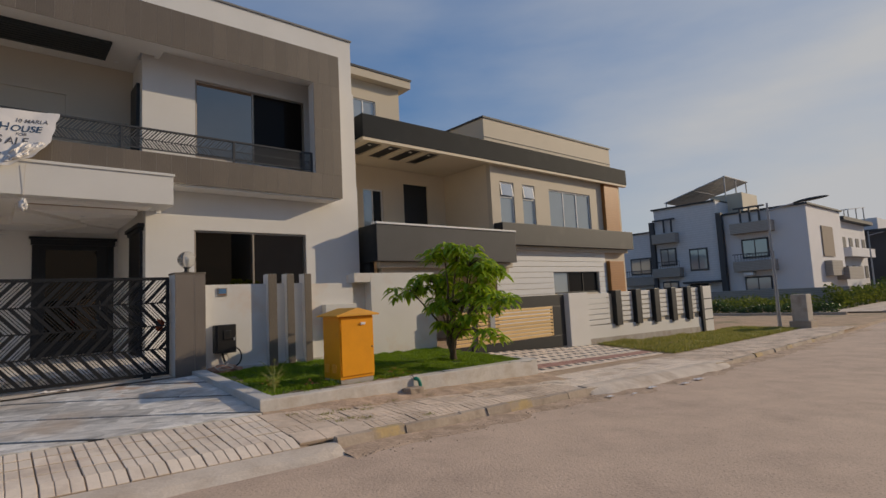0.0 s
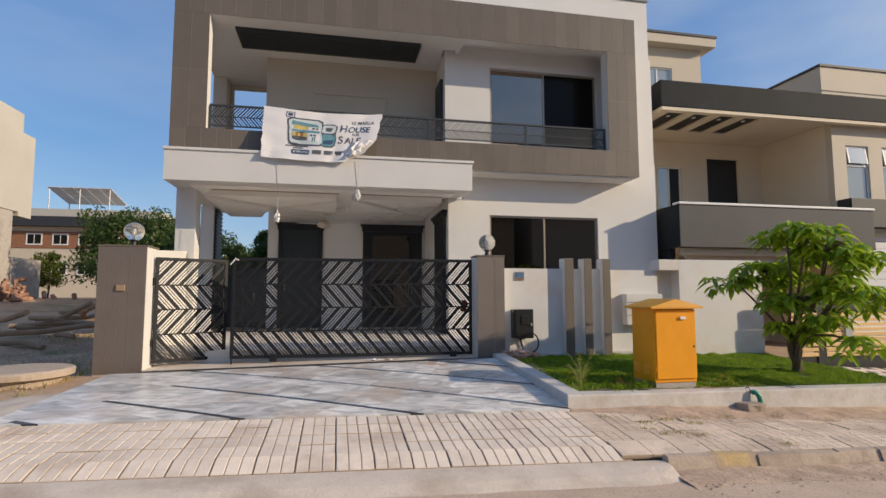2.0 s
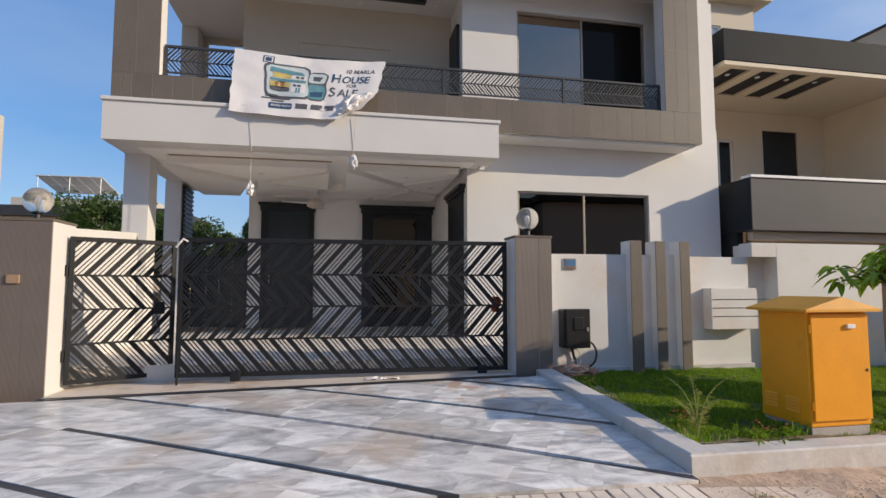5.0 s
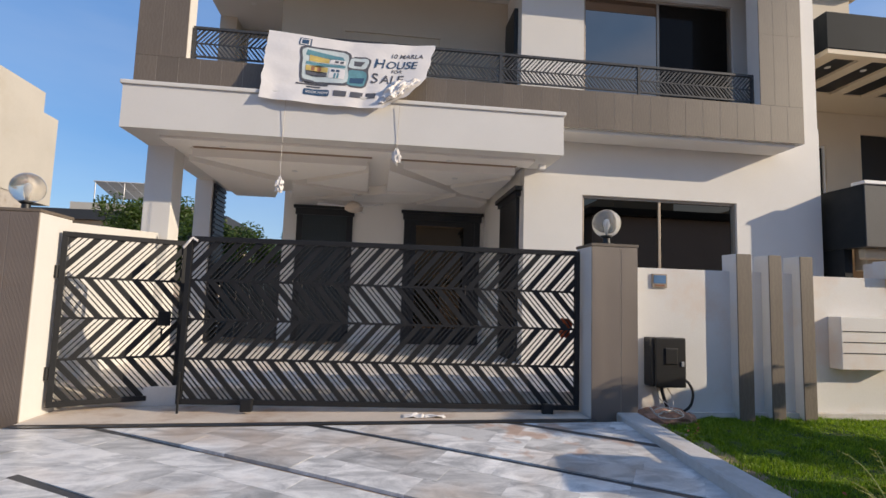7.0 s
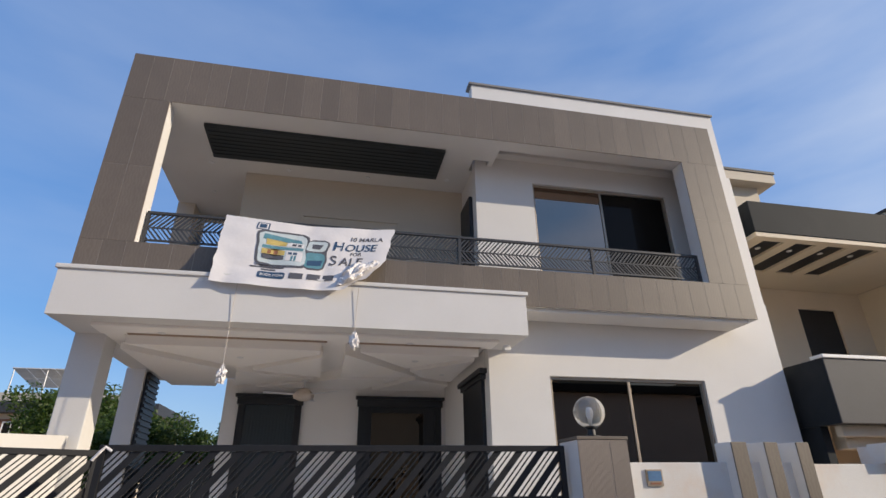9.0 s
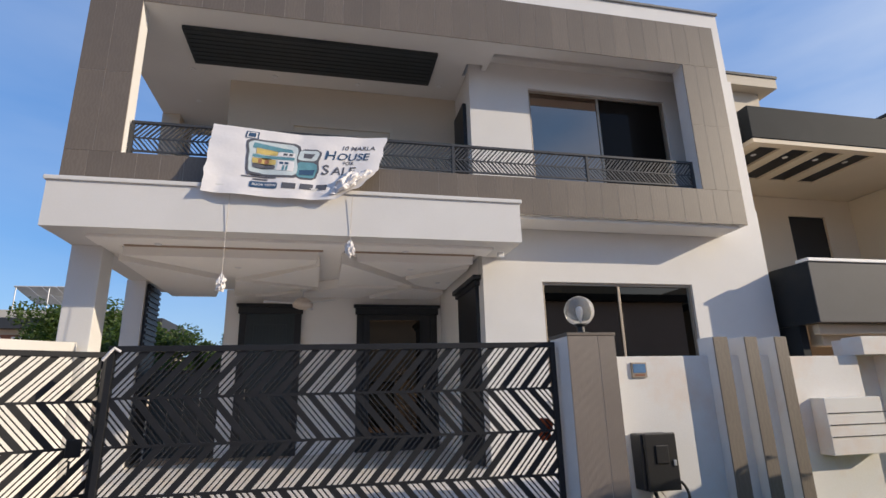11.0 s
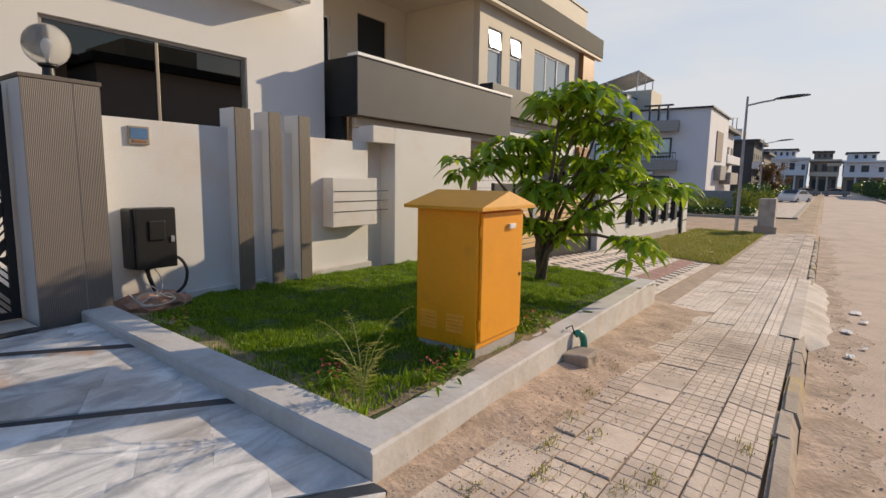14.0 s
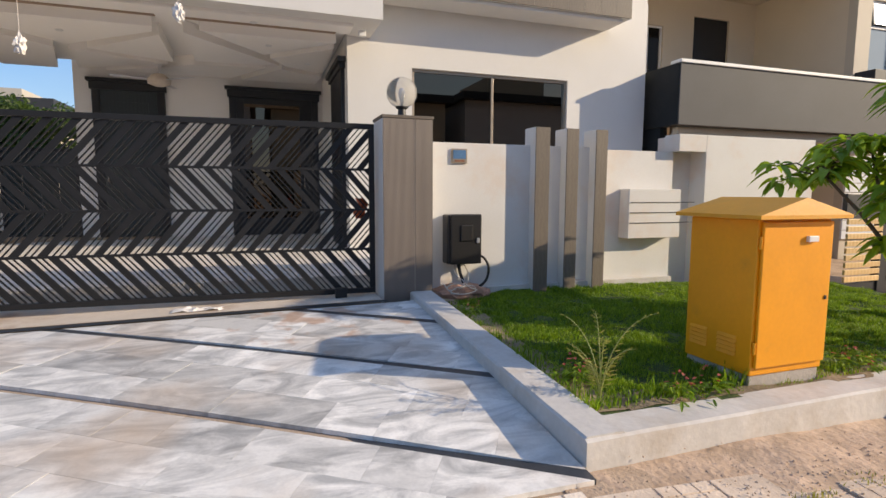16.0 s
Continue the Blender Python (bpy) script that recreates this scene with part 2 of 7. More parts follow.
GLASSR.node_tree.nodes["Principled BSDF"].inputs["Metallic"].default_value = 1.0
NGLASS = glass_material("pale_window_glass", (0.36, 0.40, 0.42), 0.05, 0.0)
NGLASS.node_tree.nodes["Principled BSDF"].inputs["Metallic"].default_value = 0.4
ALU = material("champagne_aluminium", (0.36, 0.30, 0.24), 0.4, 0.6, var=0.06)
WFRAME = material("white_window_frame", (0.7, 0.7, 0.7), 0.5, var=0.04)
GLOBE = glass_material("clear_globe", (0.90, 0.86, 0.78), 0.10, 0.84, 1.10)
GLOBE.node_tree.nodes["Principled BSDF"].inputs["Coat Weight"].default_value = 0.8
YELLOW = material("yellow_enamel", (0.82, 0.325, 0.008), 0.42, var=0.07, scale=4, bump=0.06, bscale=40, stain=(0.50, 0.23, 0.03), stain_at=(0.60, 0.9), sscale=3)
YTOP = material("dusty_yellow_roof", (0.70, 0.32, 0.025), 0.5, var=0.12, scale=4, bump=0.08, stain=(0.55, 0.34, 0.10), stain_at=(0.50, 0.85), sscale=3)
CEMENT = material("rough_cement", (0.42, 0.38, 0.34), 0.9, var=0.15, scale=5, bump=0.4, bscale=45, stain=(0.30, 0.25, 0.2), stain_at=(0.5, 0.75), sscale=3)
KERBW = material("whitewashed_concrete", (0.56, 0.53, 0.50), 0.85, var=0.14, scale=3, bump=0.35, bscale=22, stain=(0.42, 0.355, 0.29), stain_at=(0.50, 0.78), sscale=2.6)
RAMPC = material("ramp_cement", (0.61, 0.525, 0.445), 0.9, var=0.12, scale=3, bump=0.4, bscale=40, stain=(0.40, 0.31, 0.24), stain_at=(0.48, 0.75), sscale=1.8)
KERBS = material("kerb_concrete", (0.42, 0.34, 0.27), 0.9, var=0.2, scale=4, bump=0.5, bscale=35, stain=(0.22, 0.17, 0.13), stain_at=(0.5, 0.8), sscale=4, per=0.12)
KERBY = material("worn_yellow_kerb", (0.47, 0.34, 0.17), 0.85, var=0.2, scale=5, bump=0.5, bscale=35, stain=(0.38, 0.30, 0.22), stain_at=(0.40, 0.56), sscale=6)
ROADM = material("dusty_asphalt", (0.53, 0.395, 0.305), 0.95, var=0.22, scale=2.2, bump=0.5, bscale=40, stain=(0.62, 0.465, 0.355), stain_at=(0.45, 0.72), sscale=0.8, specks=(0.20, 0.155, 0.125))
PAVER = material("cement_paver", (0.66, 0.535, 0.43), 0.9, var=0.16, scale=6, bump=0.4, bscale=60, stain=(0.33, 0.25, 0.19), stain_at=(0.48, 0.75), sscale=1.6, per=0.09)
PAVED = material("pale_paver", (0.76, 0.65, 0.545), 0.85, var=0.1, scale=5, bump=0.35, bscale=60, stain=(0.43, 0.31, 0.24), stain_at=(0.5, 0.8), sscale=1.4, per=0.09)
JOINT = material("dirt_filled_joint", (0.47, 0.36, 0.27), 0.95, var=0.2, scale=5, bump=0.3)
BED = material("sandy_bed", (0.42, 0.31, 0.225), 0.95, var=0.25, scale=6, bump=0.8, bscale=50)
SOIL = material("sandy_soil", (0.49, 0.355, 0.26), 0.97, var=0.35, scale=4, bump=1.0, bscale=26, stain=(0.31, 0.22, 0.15), stain_at=(0.46, 0.70), sscale=4.5, specks=(0.29, 0.21, 0.15))
GROUNDM = material("bare_ground", (0.44, 0.30, 0.195), 0.97, var=0.35, scale=1.6, bump=1.0, bscale=18, stain=(0.17, 0.16, 0.07), stain_at=(0.54, 0.68), sscale=0.6, specks=(0.20, 0.14, 0.09))
TURF = material("turf_soil", (0.045, 0.075, 0.012), 0.95, var=0.35, scale=5, bump=0.8, bscale=60)
MOUND = material("reddish_soil", (0.40, 0.22, 0.15), 0.97, var=0.35, scale=9, bump=1.0, bscale=40, stain=(0.22, 0.13, 0.09), stain_at=(0.48, 0.66), sscale=6)
MARBLE = marble_material()
# brown that draws the shade in the ceiling grooves
GROOVE = material("brown_shade_line", (0.30, 0.21, 0.15), 0.8, var=0.15, scale=5)
PORCHT = material("pale_porch_tile", (0.70, 0.66, 0.61), 0.45, var=0.08, scale=3, bump=0.05, stain=(0.55, 0.46, 0.37), stain_at=(0.52, 0.8), sscale=1.5)
STRIP = material("black_granite_strip", (0.045, 0.048, 0.055), 0.4, var=0.2, scale=8)
SILL = material("dusty_tile_sill", (0.66, 0.57, 0.48), 0.7, var=0.12, scale=4, bump=0.2, stain=(0.40, 0.27, 0.18), stain_at=(0.5, 0.7), sscale=2)
PLASTIC = material("black_plastic", (0.014, 0.014, 0.015), 0.38, var=0.2)
GREENP = material("green_plastic", (0.01, 0.22, 0.15), 0.4, var=0.1)
ORANGE = wave_material("orange_wood_cladding", (0.36, 0.15, 0.035), (0.24, 0.09, 0.02), "Z", 4, 0.5, 2, depth=0.5)
PINE = wave_material("varnished_pine_slat", (0.74, 0.50, 0.23), (0.58, 0.35, 0.13), "X", 5, 0.4, 2, depth=0.5)
CLOTH = material("banner_vinyl", (0.70, 0.67, 0.65), 0.5, var=0.05, scale=3, bump=0.2, bscale=20)
INK = material("navy_ink", (0.03, 0.07, 0.13), 0.5, var=0.03, bump=0)
INKG = material("grey_ink", (0.09, 0.09, 0.10), 0.5, var=0.03, bump=0)
TEAL = material("teal_ink", (0.10, 0.24, 0.28), 0.5, var=0.2, scale=14, bump=0)
OCHRE = material("ochre_ink", (0.50, 0.38, 0.12), 0.5, var=0.25, scale=14, bump=0)
PALE = material("pale_ink", (0.50, 0.56, 0.56), 0.5, var=0.1, scale=14, bump=0)
BARK = material("grey_brown_bark", (0.14, 0.105, 0.075), 0.9, var=0.25, scale=14, bump=0.6, bscale=50)
WIRE = material("black_cable", (0.012, 0.012, 0.013), 0.5, var=0.1)
ROPE = material("pale_cord", (0.52, 0.47, 0.42), 0.8, var=0.1)
STEEL = material("galvanised_steel", (0.34, 0.35, 0.37), 0.45, 0.5, var=0.1)
SOLAR = material("solar_panel", (0.55, 0.55, 0.55), 0.3, var=0.2)
BRICKR = material("broken_brick", (0.26, 0.12, 0.07), 0.95, var=0.25, scale=6, bump=0.6)
TIMBER = material("weathered_timber", (0.33, 0.22, 0.14), 0.9, var=0.25, scale=6, bump=0.5)
BLUEPL = material("blue_plaque", (0.07, 0.16, 0.30), 0.4, var=0.25, scale=18, bump=0)
CARW = material("white_car_paint", (0.7, 0.7, 0.7), 0.25, var=0.02, bump=0, coat=0.5)
CARD = material("silver_car_paint", (0.22, 0.22, 0.23), 0.3, 0.4, var=0.03, bump=0)
FARW = material("far_pale_wall", (0.64, 0.63, 0.65), 0.8, var=0.06, scale=0.4, bump=0)
FARD = material("far_dark_wall", (0.06, 0.06, 0.065), 0.7, var=0.1, scale=0.4, bump=0)
FARB = material("far_brown_wall", (0.24, 0.19, 0.15), 0.8, var=0.1, scale=0.4, bump=0)
STONE = wave_material("coursed_stone", (0.36, 0.33, 0.30), (0.20, 0.18, 0.16), "Z", 2.2, 0.85, 1.5, depth=0.6)
LOUVRE = wave_material("grooved_white_wall", (0.64, 0.64, 0.66), (0.48, 0.48, 0.50), "Z", 1.4, 0.7, 0.0, depth=0.5)


def leaf_material(name, color, light):
    m = bpy.data.materials.new(name)
    m.use_nodes = True
    n, l = m.node_tree.nodes, m.node_tree.links
    b = n["Principled BSDF"]
    geo = n.new("ShaderNodeNewGeometry")
    mx = n.new("ShaderNodeMix")
    mx.data_type = "RGBA"
    mx.inputs[6].default_value, mx.inputs[7].default_value = (*color, 1), (*light, 1)
    l.new(geo.outputs["Random Per Island"], mx.inputs[0])
    l.new(mx.outputs[2], b.inputs["Base Color"])
    b.inputs["Roughness"].default_value = 0.5
    tr = n.new("ShaderNodeBsdfTranslucent")
    l.new(mx.outputs[2], tr.inputs["Color"])
    ad = n.new("ShaderNodeMixShader")
    ad.inputs[0].default_value = 0.45
    l.new(b.outputs[0], ad.inputs[1])
    l.new(tr.outputs[0], ad.inputs[2])
    l.new(ad.outputs[0], n["Material Output"].inputs["Surface"])
    return m


LEAF = leaf_material("broad_leaf", (0.14, 0.27, 0.015), (0.46, 0.60, 0.05))
LEAF.node_tree.nodes["Principled BSDF"].inputs["Roughness"].default_value = 0.48
BLADE = leaf_material("grass_blade", (0.07, 0.16, 0.006), (0.32, 0.46, 0.025))
DRYB = leaf_material("dry_grass_blade", (0.17, 0.20, 0.03), (0.42, 0.38, 0.11))
FARL = leaf_material("far_leaf", (0.025, 0.06, 0.010), (0.08, 0.13, 0.02))
HEDGE = leaf_material("hedge_leaf", (0.045, 0.085, 0.014), (0.20, 0.22, 0.03))
HEDGE.node_tree.nodes["Principled BSDF"].inputs["Roughness"].default_value = 0.85
FLOWER = leaf_material("pink_petal", (0.45, 0.08, 0.07), (0.60, 0.2, 0.12))

# ---- builders ----
ORIGIN = {}


def thing(name, at, label, category, group="", kind=""):
    ob = new(name)
    ob.location = at
    ob.empty_display_size = 0.1
    ORIGIN[ob] = Vector(at)
    return tagged(ob, label, category, group, kind)


def part(name, bm, mat, parent=None, label="", smooth=False):
    """Links a bmesh given in world places as one mesh, under a thing or a part."""
    o = ORIGIN.get(parent, Vector((0, 0, 0)))
    me = bpy.data.meshes.new(name)
    if o.length:
        bmesh.ops.translate(bm, verts=bm.verts, vec=-o)
    bmesh.ops.recalc_face_normals(bm, faces=bm.faces)
    bm.to_mesh(me)
    bm.free()
    me.materials.append(mat)
    if smooth:
        for p in me.polygons:
            p.use_smooth = True
    ob = new(name, me)
    if parent is not None:
        ob.parent = parent
    ORIGIN[ob] = o
    return tagged(ob, label)


def solid(name, bm, mat, label, category, kind="", group=""):
    """A top-level thing of a single mesh."""
    return tagged(part(name, bm, mat), label, category, group, kind)


def box(x0, x1, y0, y1, z0, z1, bevel=0.0, bm=None):
    bm = bm or bmesh.new()
    made = bmesh.ops.create_cube(bm, size=1.0)["verts"]
    c = Vector(((x0 + x1) / 2, (y0 + y1) / 2, (z0 + z1) / 2))
    for v in made:
        v.co = Vector((v.co.x * (x1 - x0), v.co.y * (y1 - y0), v.co.z * (z1 - z0))) + c
    if bevel:
        edges = list({e for v in made for e in v.link_edges})
        bmesh.ops.bevel(bm, geom=edges, offset=bevel, segments=2, affect="EDGES", profile=0.6)
    return bm


def boxes(rows, bevel=0.0):
    bm = bmesh.new()
    for r in rows:
        box(*r, bevel=bevel, bm=bm)
    return bm


def wall_xz(x0, x1, y0, y1, z0, z1, holes):
    """A wall along x with openings (x0, x1, z0, z1) right through it."""
    xs = sorted({x0, x1, *(h[0] for h in holes), *(h[1] for h in holes)})
    zs = sorted({z0, z1, *(h[2] for h in holes), *(h[3] for h in holes)})
    bm = bmesh.new()
    grid = {}

    def vert(x, y, z):
        key = (round(x, 4), round(y, 4), round(z, 4))
        if key not in grid:
            grid[key] = bm.verts.new(key)
        return grid[key]

    full = {}
    for i in range(len(xs) - 1):
        for k in range(len(zs) - 1):
            cx, cz = (xs[i] + xs[i + 1]) / 2, (zs[k] + zs[k + 1]) / 2
            full[i, k] = not any(h[0] < cx < h[1] and h[2] < cz < h[3] for h in holes)
    for (i, k), on in full.items():
        if not on:
            continue
        a, b, c, d = xs[i], xs[i + 1], zs[k], zs[k + 1]
        bm.faces.new([vert(a, y0, c), vert(b, y0, c), vert(b, y0, d), vert(a, y0, d)])
        bm.faces.new([vert(a, y1, c), vert(a, y1, d), vert(b, y1, d), vert(b, y1, c)])
        if not full.get((i - 1, k)):
            bm.faces.new([vert(a, y0, c), vert(a, y0, d), vert(a, y1, d), vert(a, y1, c)])
        if not full.get((i + 1, k)):
            bm.faces.new([vert(b, y0, c), vert(b, y1, c), vert(b, y1, d), vert(b, y0, d)])
        if not full.get((i, k - 1)):
            bm.faces.new([vert(a, y0, c), vert(a, y1, c), vert(b, y1, c), vert(b, y0, c)])
        if not full.get((i, k + 1)):
            bm.faces.new([vert(a, y0, d), vert(b, y0, d), vert(b, y1, d), vert(a, y1, d)])
    return bm


def prism(points, y0, y1, axis="y"):
    """An outline of (x, z), or of (y, z) or (x, y) by axis, drawn out along the axis."""
    bm = bmesh.new()
    put = {"y": lambda a, b, c: (a, c, b), "x": lambda a, b, c: (c, a, b), "z": lambda a, b, c: (a, b, c)}[axis]
    lo = [bm.verts.new(put(a, b, y0)) for a, b in points]
    hi = [bm.verts.new(put(a, b, y1)) for a, b in points]
    bm.faces.new(lo)
    bm.faces.new(hi[::-1])
    for i in range(len(points)):
        j = (i + 1) % len(points)
        bm.faces.new([lo[i], lo[j], hi[j], hi[i]])
    return bm


def tube(points, radius, sides=8, bm=None, taper=1.0):
    """A round bar along a line of points, thinning to taper times its radius."""
    bm = bm or bmesh.new()
    pts = [Vector(p) for p in points]
    rings = []
    for i, p in enumerate(pts):
        d = (pts[min(i + 1, len(pts) - 1)] - pts[max(i - 1, 0)]).normalized()
        a = d.orthogonal().normalized() if i == 0 else (rings[-1][1] - d * rings[-1][1].dot(d)).normalized()
        b = d.cross(a)
        r = radius * (1 + (taper - 1) * i / max(1, len(pts) - 1))
        rings.append(([bm.verts.new(p + r * (math.cos(6.2832 * k / sides) * a + math.sin(6.2832 * k / sides) * b)) for k in range(sides)], a))
    for (r0, _), (r1, _) in zip(rings, rings[1:]):
        for k in range(sides):
            bm.faces.new([r0[k], r0[(k + 1) % sides], r1[(k + 1) % sides], r1[k]])
    bm.faces.new(rings[0][0][::-1])
    bm.faces.new(rings[-1][0])
    return bm


def bent(points, n=5):
    """A smooth line through the points."""
    p = [Vector(q) for q in points]
    p = [p[0] * 2 - p[1]] + p + [p[-1] * 2 - p[-2]]
    out = []
    for a, b, c, d in zip(p, p[1:], p[2:], p[3:]):
        for k in range(n):
            t = k / n
            out.append(0.5 * (2 * b + (c - a) * t + (2 * a - 5 * b + 4 * c - d) * t * t + (3 * b - a - 3 * c + d) * t ** 3))
    return out + [p[-2]]


def lathe(profile, at, sides=24, bm=None):
    bm = bm or bmesh.new()
    rings = []
    for r, z in profile:
        rings.append([bm.verts.new((at[0] + r * math.cos(6.2832 * k / sides), at[1] + r * math.sin(6.2832 * k / sides), at[2] + z)) for k in range(sides)])
    for r0, r1 in zip(rings, rings[1:]):
        for k in range(sides):
            bm.faces.new([r0[k], r0[(k + 1) % sides], r1[(k + 1) % sides], r1[k]])
    bm.faces.new(rings[0][::-1])
    bm.faces.new(rings[-1])
    return bm


def raw(name, verts, faces, mat, parent=None, smooth=False):
    o = ORIGIN.get(parent, Vector((0, 0, 0)))
    me = bpy.data.meshes.new(name)
    v = np.asarray(verts, float) - np.array(o)
    me.from_pydata(v.tolist(), [], faces if isinstance(faces, list) else faces.tolist())
    me.materials.append(mat)
    if smooth:
        me.polygons.foreach_set("use_smooth", [True] * len(me.polygons))
    ob = new(name, me)
    if parent is not None:
        ob.parent = parent
    ORIGIN[ob] = o
    return ob


# ---- heights of the ground ----
GX = [-40, -12, -3, 2.4, 4.7, 8, 12.6, 20, 30, 60, 200]
G_ROAD = [0.5, 0.12, -0.10, -0.27, -0.34, -0.44, -0.585, -0.64, -0.68, -0.72, -0.8]
G_KERB = [0.6, 0.22, 0.02, -0.13, -0.20, -0.31, -0.46, -0.52, -0.56, -0.62, -0.7]
G_MID = [0.6, 0.15, 0.09, 0.0, -0.16, -0.35, -0.46, -0.54, -0.58, -0.62, -0.7]
G_GATE = [0.5, 0.10, 0.15, 0.235, 0.17, 0.0, -0.25, -0.48, -0.58, -0.62, -0.7]
G_BACK = [1.2, 1.15, 1.0, 0.42, 0.4, 0.4, 0.1, -0.3, -0.55, -0.62, -0.7]


def height(x, y):
    if y <= 4.75:
        return float(np.interp(x, GX, G_ROAD))
    return float(np.interp(y, [4.75, 5.1, 6.38, 9.05, 9.6, 27], [np.interp(x, GX, g) for g in (G_ROAD, G_KERB, G_MID, G_GATE, G_GATE, G_BACK)]))


def sheet(x0, x1, y0, y1, nx, ny, zf, lift=0.0, rough=0.0):
    xs, ys = np.linspace(x0, x1, nx + 1), np.linspace(y0, y1, ny + 1)
    bm = bmesh.new()
    v = [[bm.verts.new((x, y, zf(x, y) + lift + (rough * (noise.noise((x * 1.7, y * 1.7, 0)) + 0.5 * noise.noise((x * 5, y * 5, 3))) if rough else 0))) for y in ys] for x in xs]
    for i in range(nx):
        for j in range(ny):
            bm.faces.new([v[i][j], v[i + 1][j], v[i + 1][j + 1], v[i][j + 1]])
    return bm


def tilt(x, y, lift=0.0, turn=0.0):
    """The pose of a piece that lies on the ground at x, y."""
    e = 0.1
    dx, dy = (height(x + e, y) - height(x - e, y)) / (2 * e), (height(x, y + e) - height(x, y - e)) / (2 * e)
    up = Vector((-dx, -dy, 1)).normalized()
    ex = Vector((1, 0, dx)).normalized()
    m = Matrix((ex, up.cross(ex), up)).transposed().to_4x4()
    return Matrix.Translation((x, y, height(x, y) + lift)) @ m @ Matrix.Rotation(turn, 4, "Z")

# ---- ground, road, pavements ----
def ground_height(x, y):
    return height(x, y) - (0.05 if y > 4.5 else 0.10)


gx = np.concatenate([np.linspace(-400, -45, 8), np.linspace(-40, 60, 101), np.linspace(75, 900, 14)])
gy = np.concatenate([np.linspace(-400, -25, 8), np.linspace(-20, 4, 9), [4.5, 4.74, 4.76, 5.1], np.linspace(5.6, 30, 50), np.linspace(40, 700, 14)])
gv, gf = [], []
for gxi in gx:
    for gyi in gy:
        wob = 0.05 * noise.noise((gxi * 0.5, gyi * 0.5, 0)) + 0.03 * noise.noise((gxi * 1.9, gyi * 1.9, 7)) if gyi > 9.7 else 0
        gv.append((gxi, gyi, ground_height(gxi, gyi) + wob))
for i in range(len(gx) - 1):
    for j in range(len(gy) - 1):
        a = i * len(gy) + j
        gf.append((a, a + len(gy), a + len(gy) + 1, a + 1))
tagged(raw("ground", gv, gf, GROUNDM), "bare sandy ground with patches of weeds", "ground", kind="structure")
road = solid("road", sheet(-60, 200, -6.5, 4.86, 130, 10, lambda x, y: height(x, 4.0)), ROADM, "dusty sand-strewn asphalt road", "road", "structure")
solid("side_road", sheet(25.6, 33.4, 4.76, 60, 8, 26, lambda x, y: -0.66 + 0.0 * y, 0.0), ROADM, "dusty side road at the corner", "road", "structure")

DRIVE_L, DRIVE_R = -3.42, 2.36
pave_bed = solid("pavement", sheet(2.2, 25.4, 5.0, 6.72, 80, 6, height, -0.022, 0.008), BED, "pavement of grooved cement pavers bedded in sand", "pavement", "structure")
drive_bed = solid("driveway", sheet(DRIVE_L - 0.6, DRIVE_R, 4.93, 6.24, 40, 8, height, -0.026), BED, "driveway of grey marble slabs with dark diagonal strips", "driveway", "structure")
solid("drive_bedding", sheet(DRIVE_L, DRIVE_R, 6.242, 9.1, 40, 12, height, -0.026), BED, "sandy bedding under the marble slabs", "driveway", "structure")
solid("cement_apron", sheet(DRIVE_L - 0.95, DRIVE_L - 0.003, 6.245, 7.9, 16, 24, lambda x, y: height(x, y) - 0.004 - 0.05 * max(0.0, (y - 7.0) + 1.2 * (DRIVE_L - x) - 0.4 + 0.25 * noise.noise((x * 3, y * 3, 2)))), RAMPC, "dusty cement apron beside the marble drive", "pavement", "structure")
ramp = bmesh.new()
rx = np.linspace(-4.2, 2.63, 40)
rings = []
for x in rx:
    edge = min(1.0, (2.66 - x) / 0.35)
    edge = max(0.15, edge ** 0.5)
    jag = 0.03 * noise.noise((x * 3, 0, 2))
    rings.append([ramp.verts.new(p) for p in ((x, 4.62 - 0.1 * edge + jag, height(x, 4.5) - 0.02), (x, 4.70 + jag, height(x, 4.7) + 0.045 * edge), (x, 4.82, height(x, 4.82) + 0.04), (x, 4.94, height(x, 4.94) + 0.005), (x, 4.96, height(x, 4.96) - 0.05))])
for r0, r1 in zip(rings, rings[1:]):
    for k in range(4):
        ramp.faces.new([r0[k], r1[k], r1[k + 1], r0[k + 1]])
solid("kerb_ramp", ramp, RAMPC, "rough cement ramp from the road up to the drive", "ramp", "structure")
# sandy strips along the planter and at the road's edge
solid("sand_strip", sheet(2.32, 8.2, 5.72, 6.62, 110, 22, lambda x, y: height(x, y) - 0.035 + 0.065 * min(1.0, max(0.0, (x - 2.25) / 1.3)) * min(1, max(0, (y - 5.8) / 0.42 + 0.5 * noise.noise((x * 2.3, y * 2, 1)))), 0.0, 0.014), SOIL, "strip of loose sandy soil along the planter", "soil", "structure")
solid("road_shoulder", sheet(2.6, 25, 4.1, 4.86, 200, 12, lambda x, y: height(x, 4.0) - 0.012 + 0.03 * max(0, (y - 4.25) / 0.6 + 0.6 * noise.noise((x * 1.3, y * 2, 1))), 0.0, 0.006), SOIL, "loose sand and grit gathered at the kerb", "soil", "structure")
solid("gate_sill", sheet(-3.04, 2.06, 9.18, 9.95, 24, 4, lambda x, y: height(x, 9.05) + 0.012), SILL, "dusty tiled sill below the gate", "sill", "structure")
solid("porch_floor", box(-3.7, 7.6, 9.96, 15.95, 0.0, 0.36), PORCHT, "tiled car porch floor", "floor", "structure")

# planter walls and lawn
PLX = 8.03


def planter_y(x):
    return 6.342 + 0.041 * (x - 2.37)


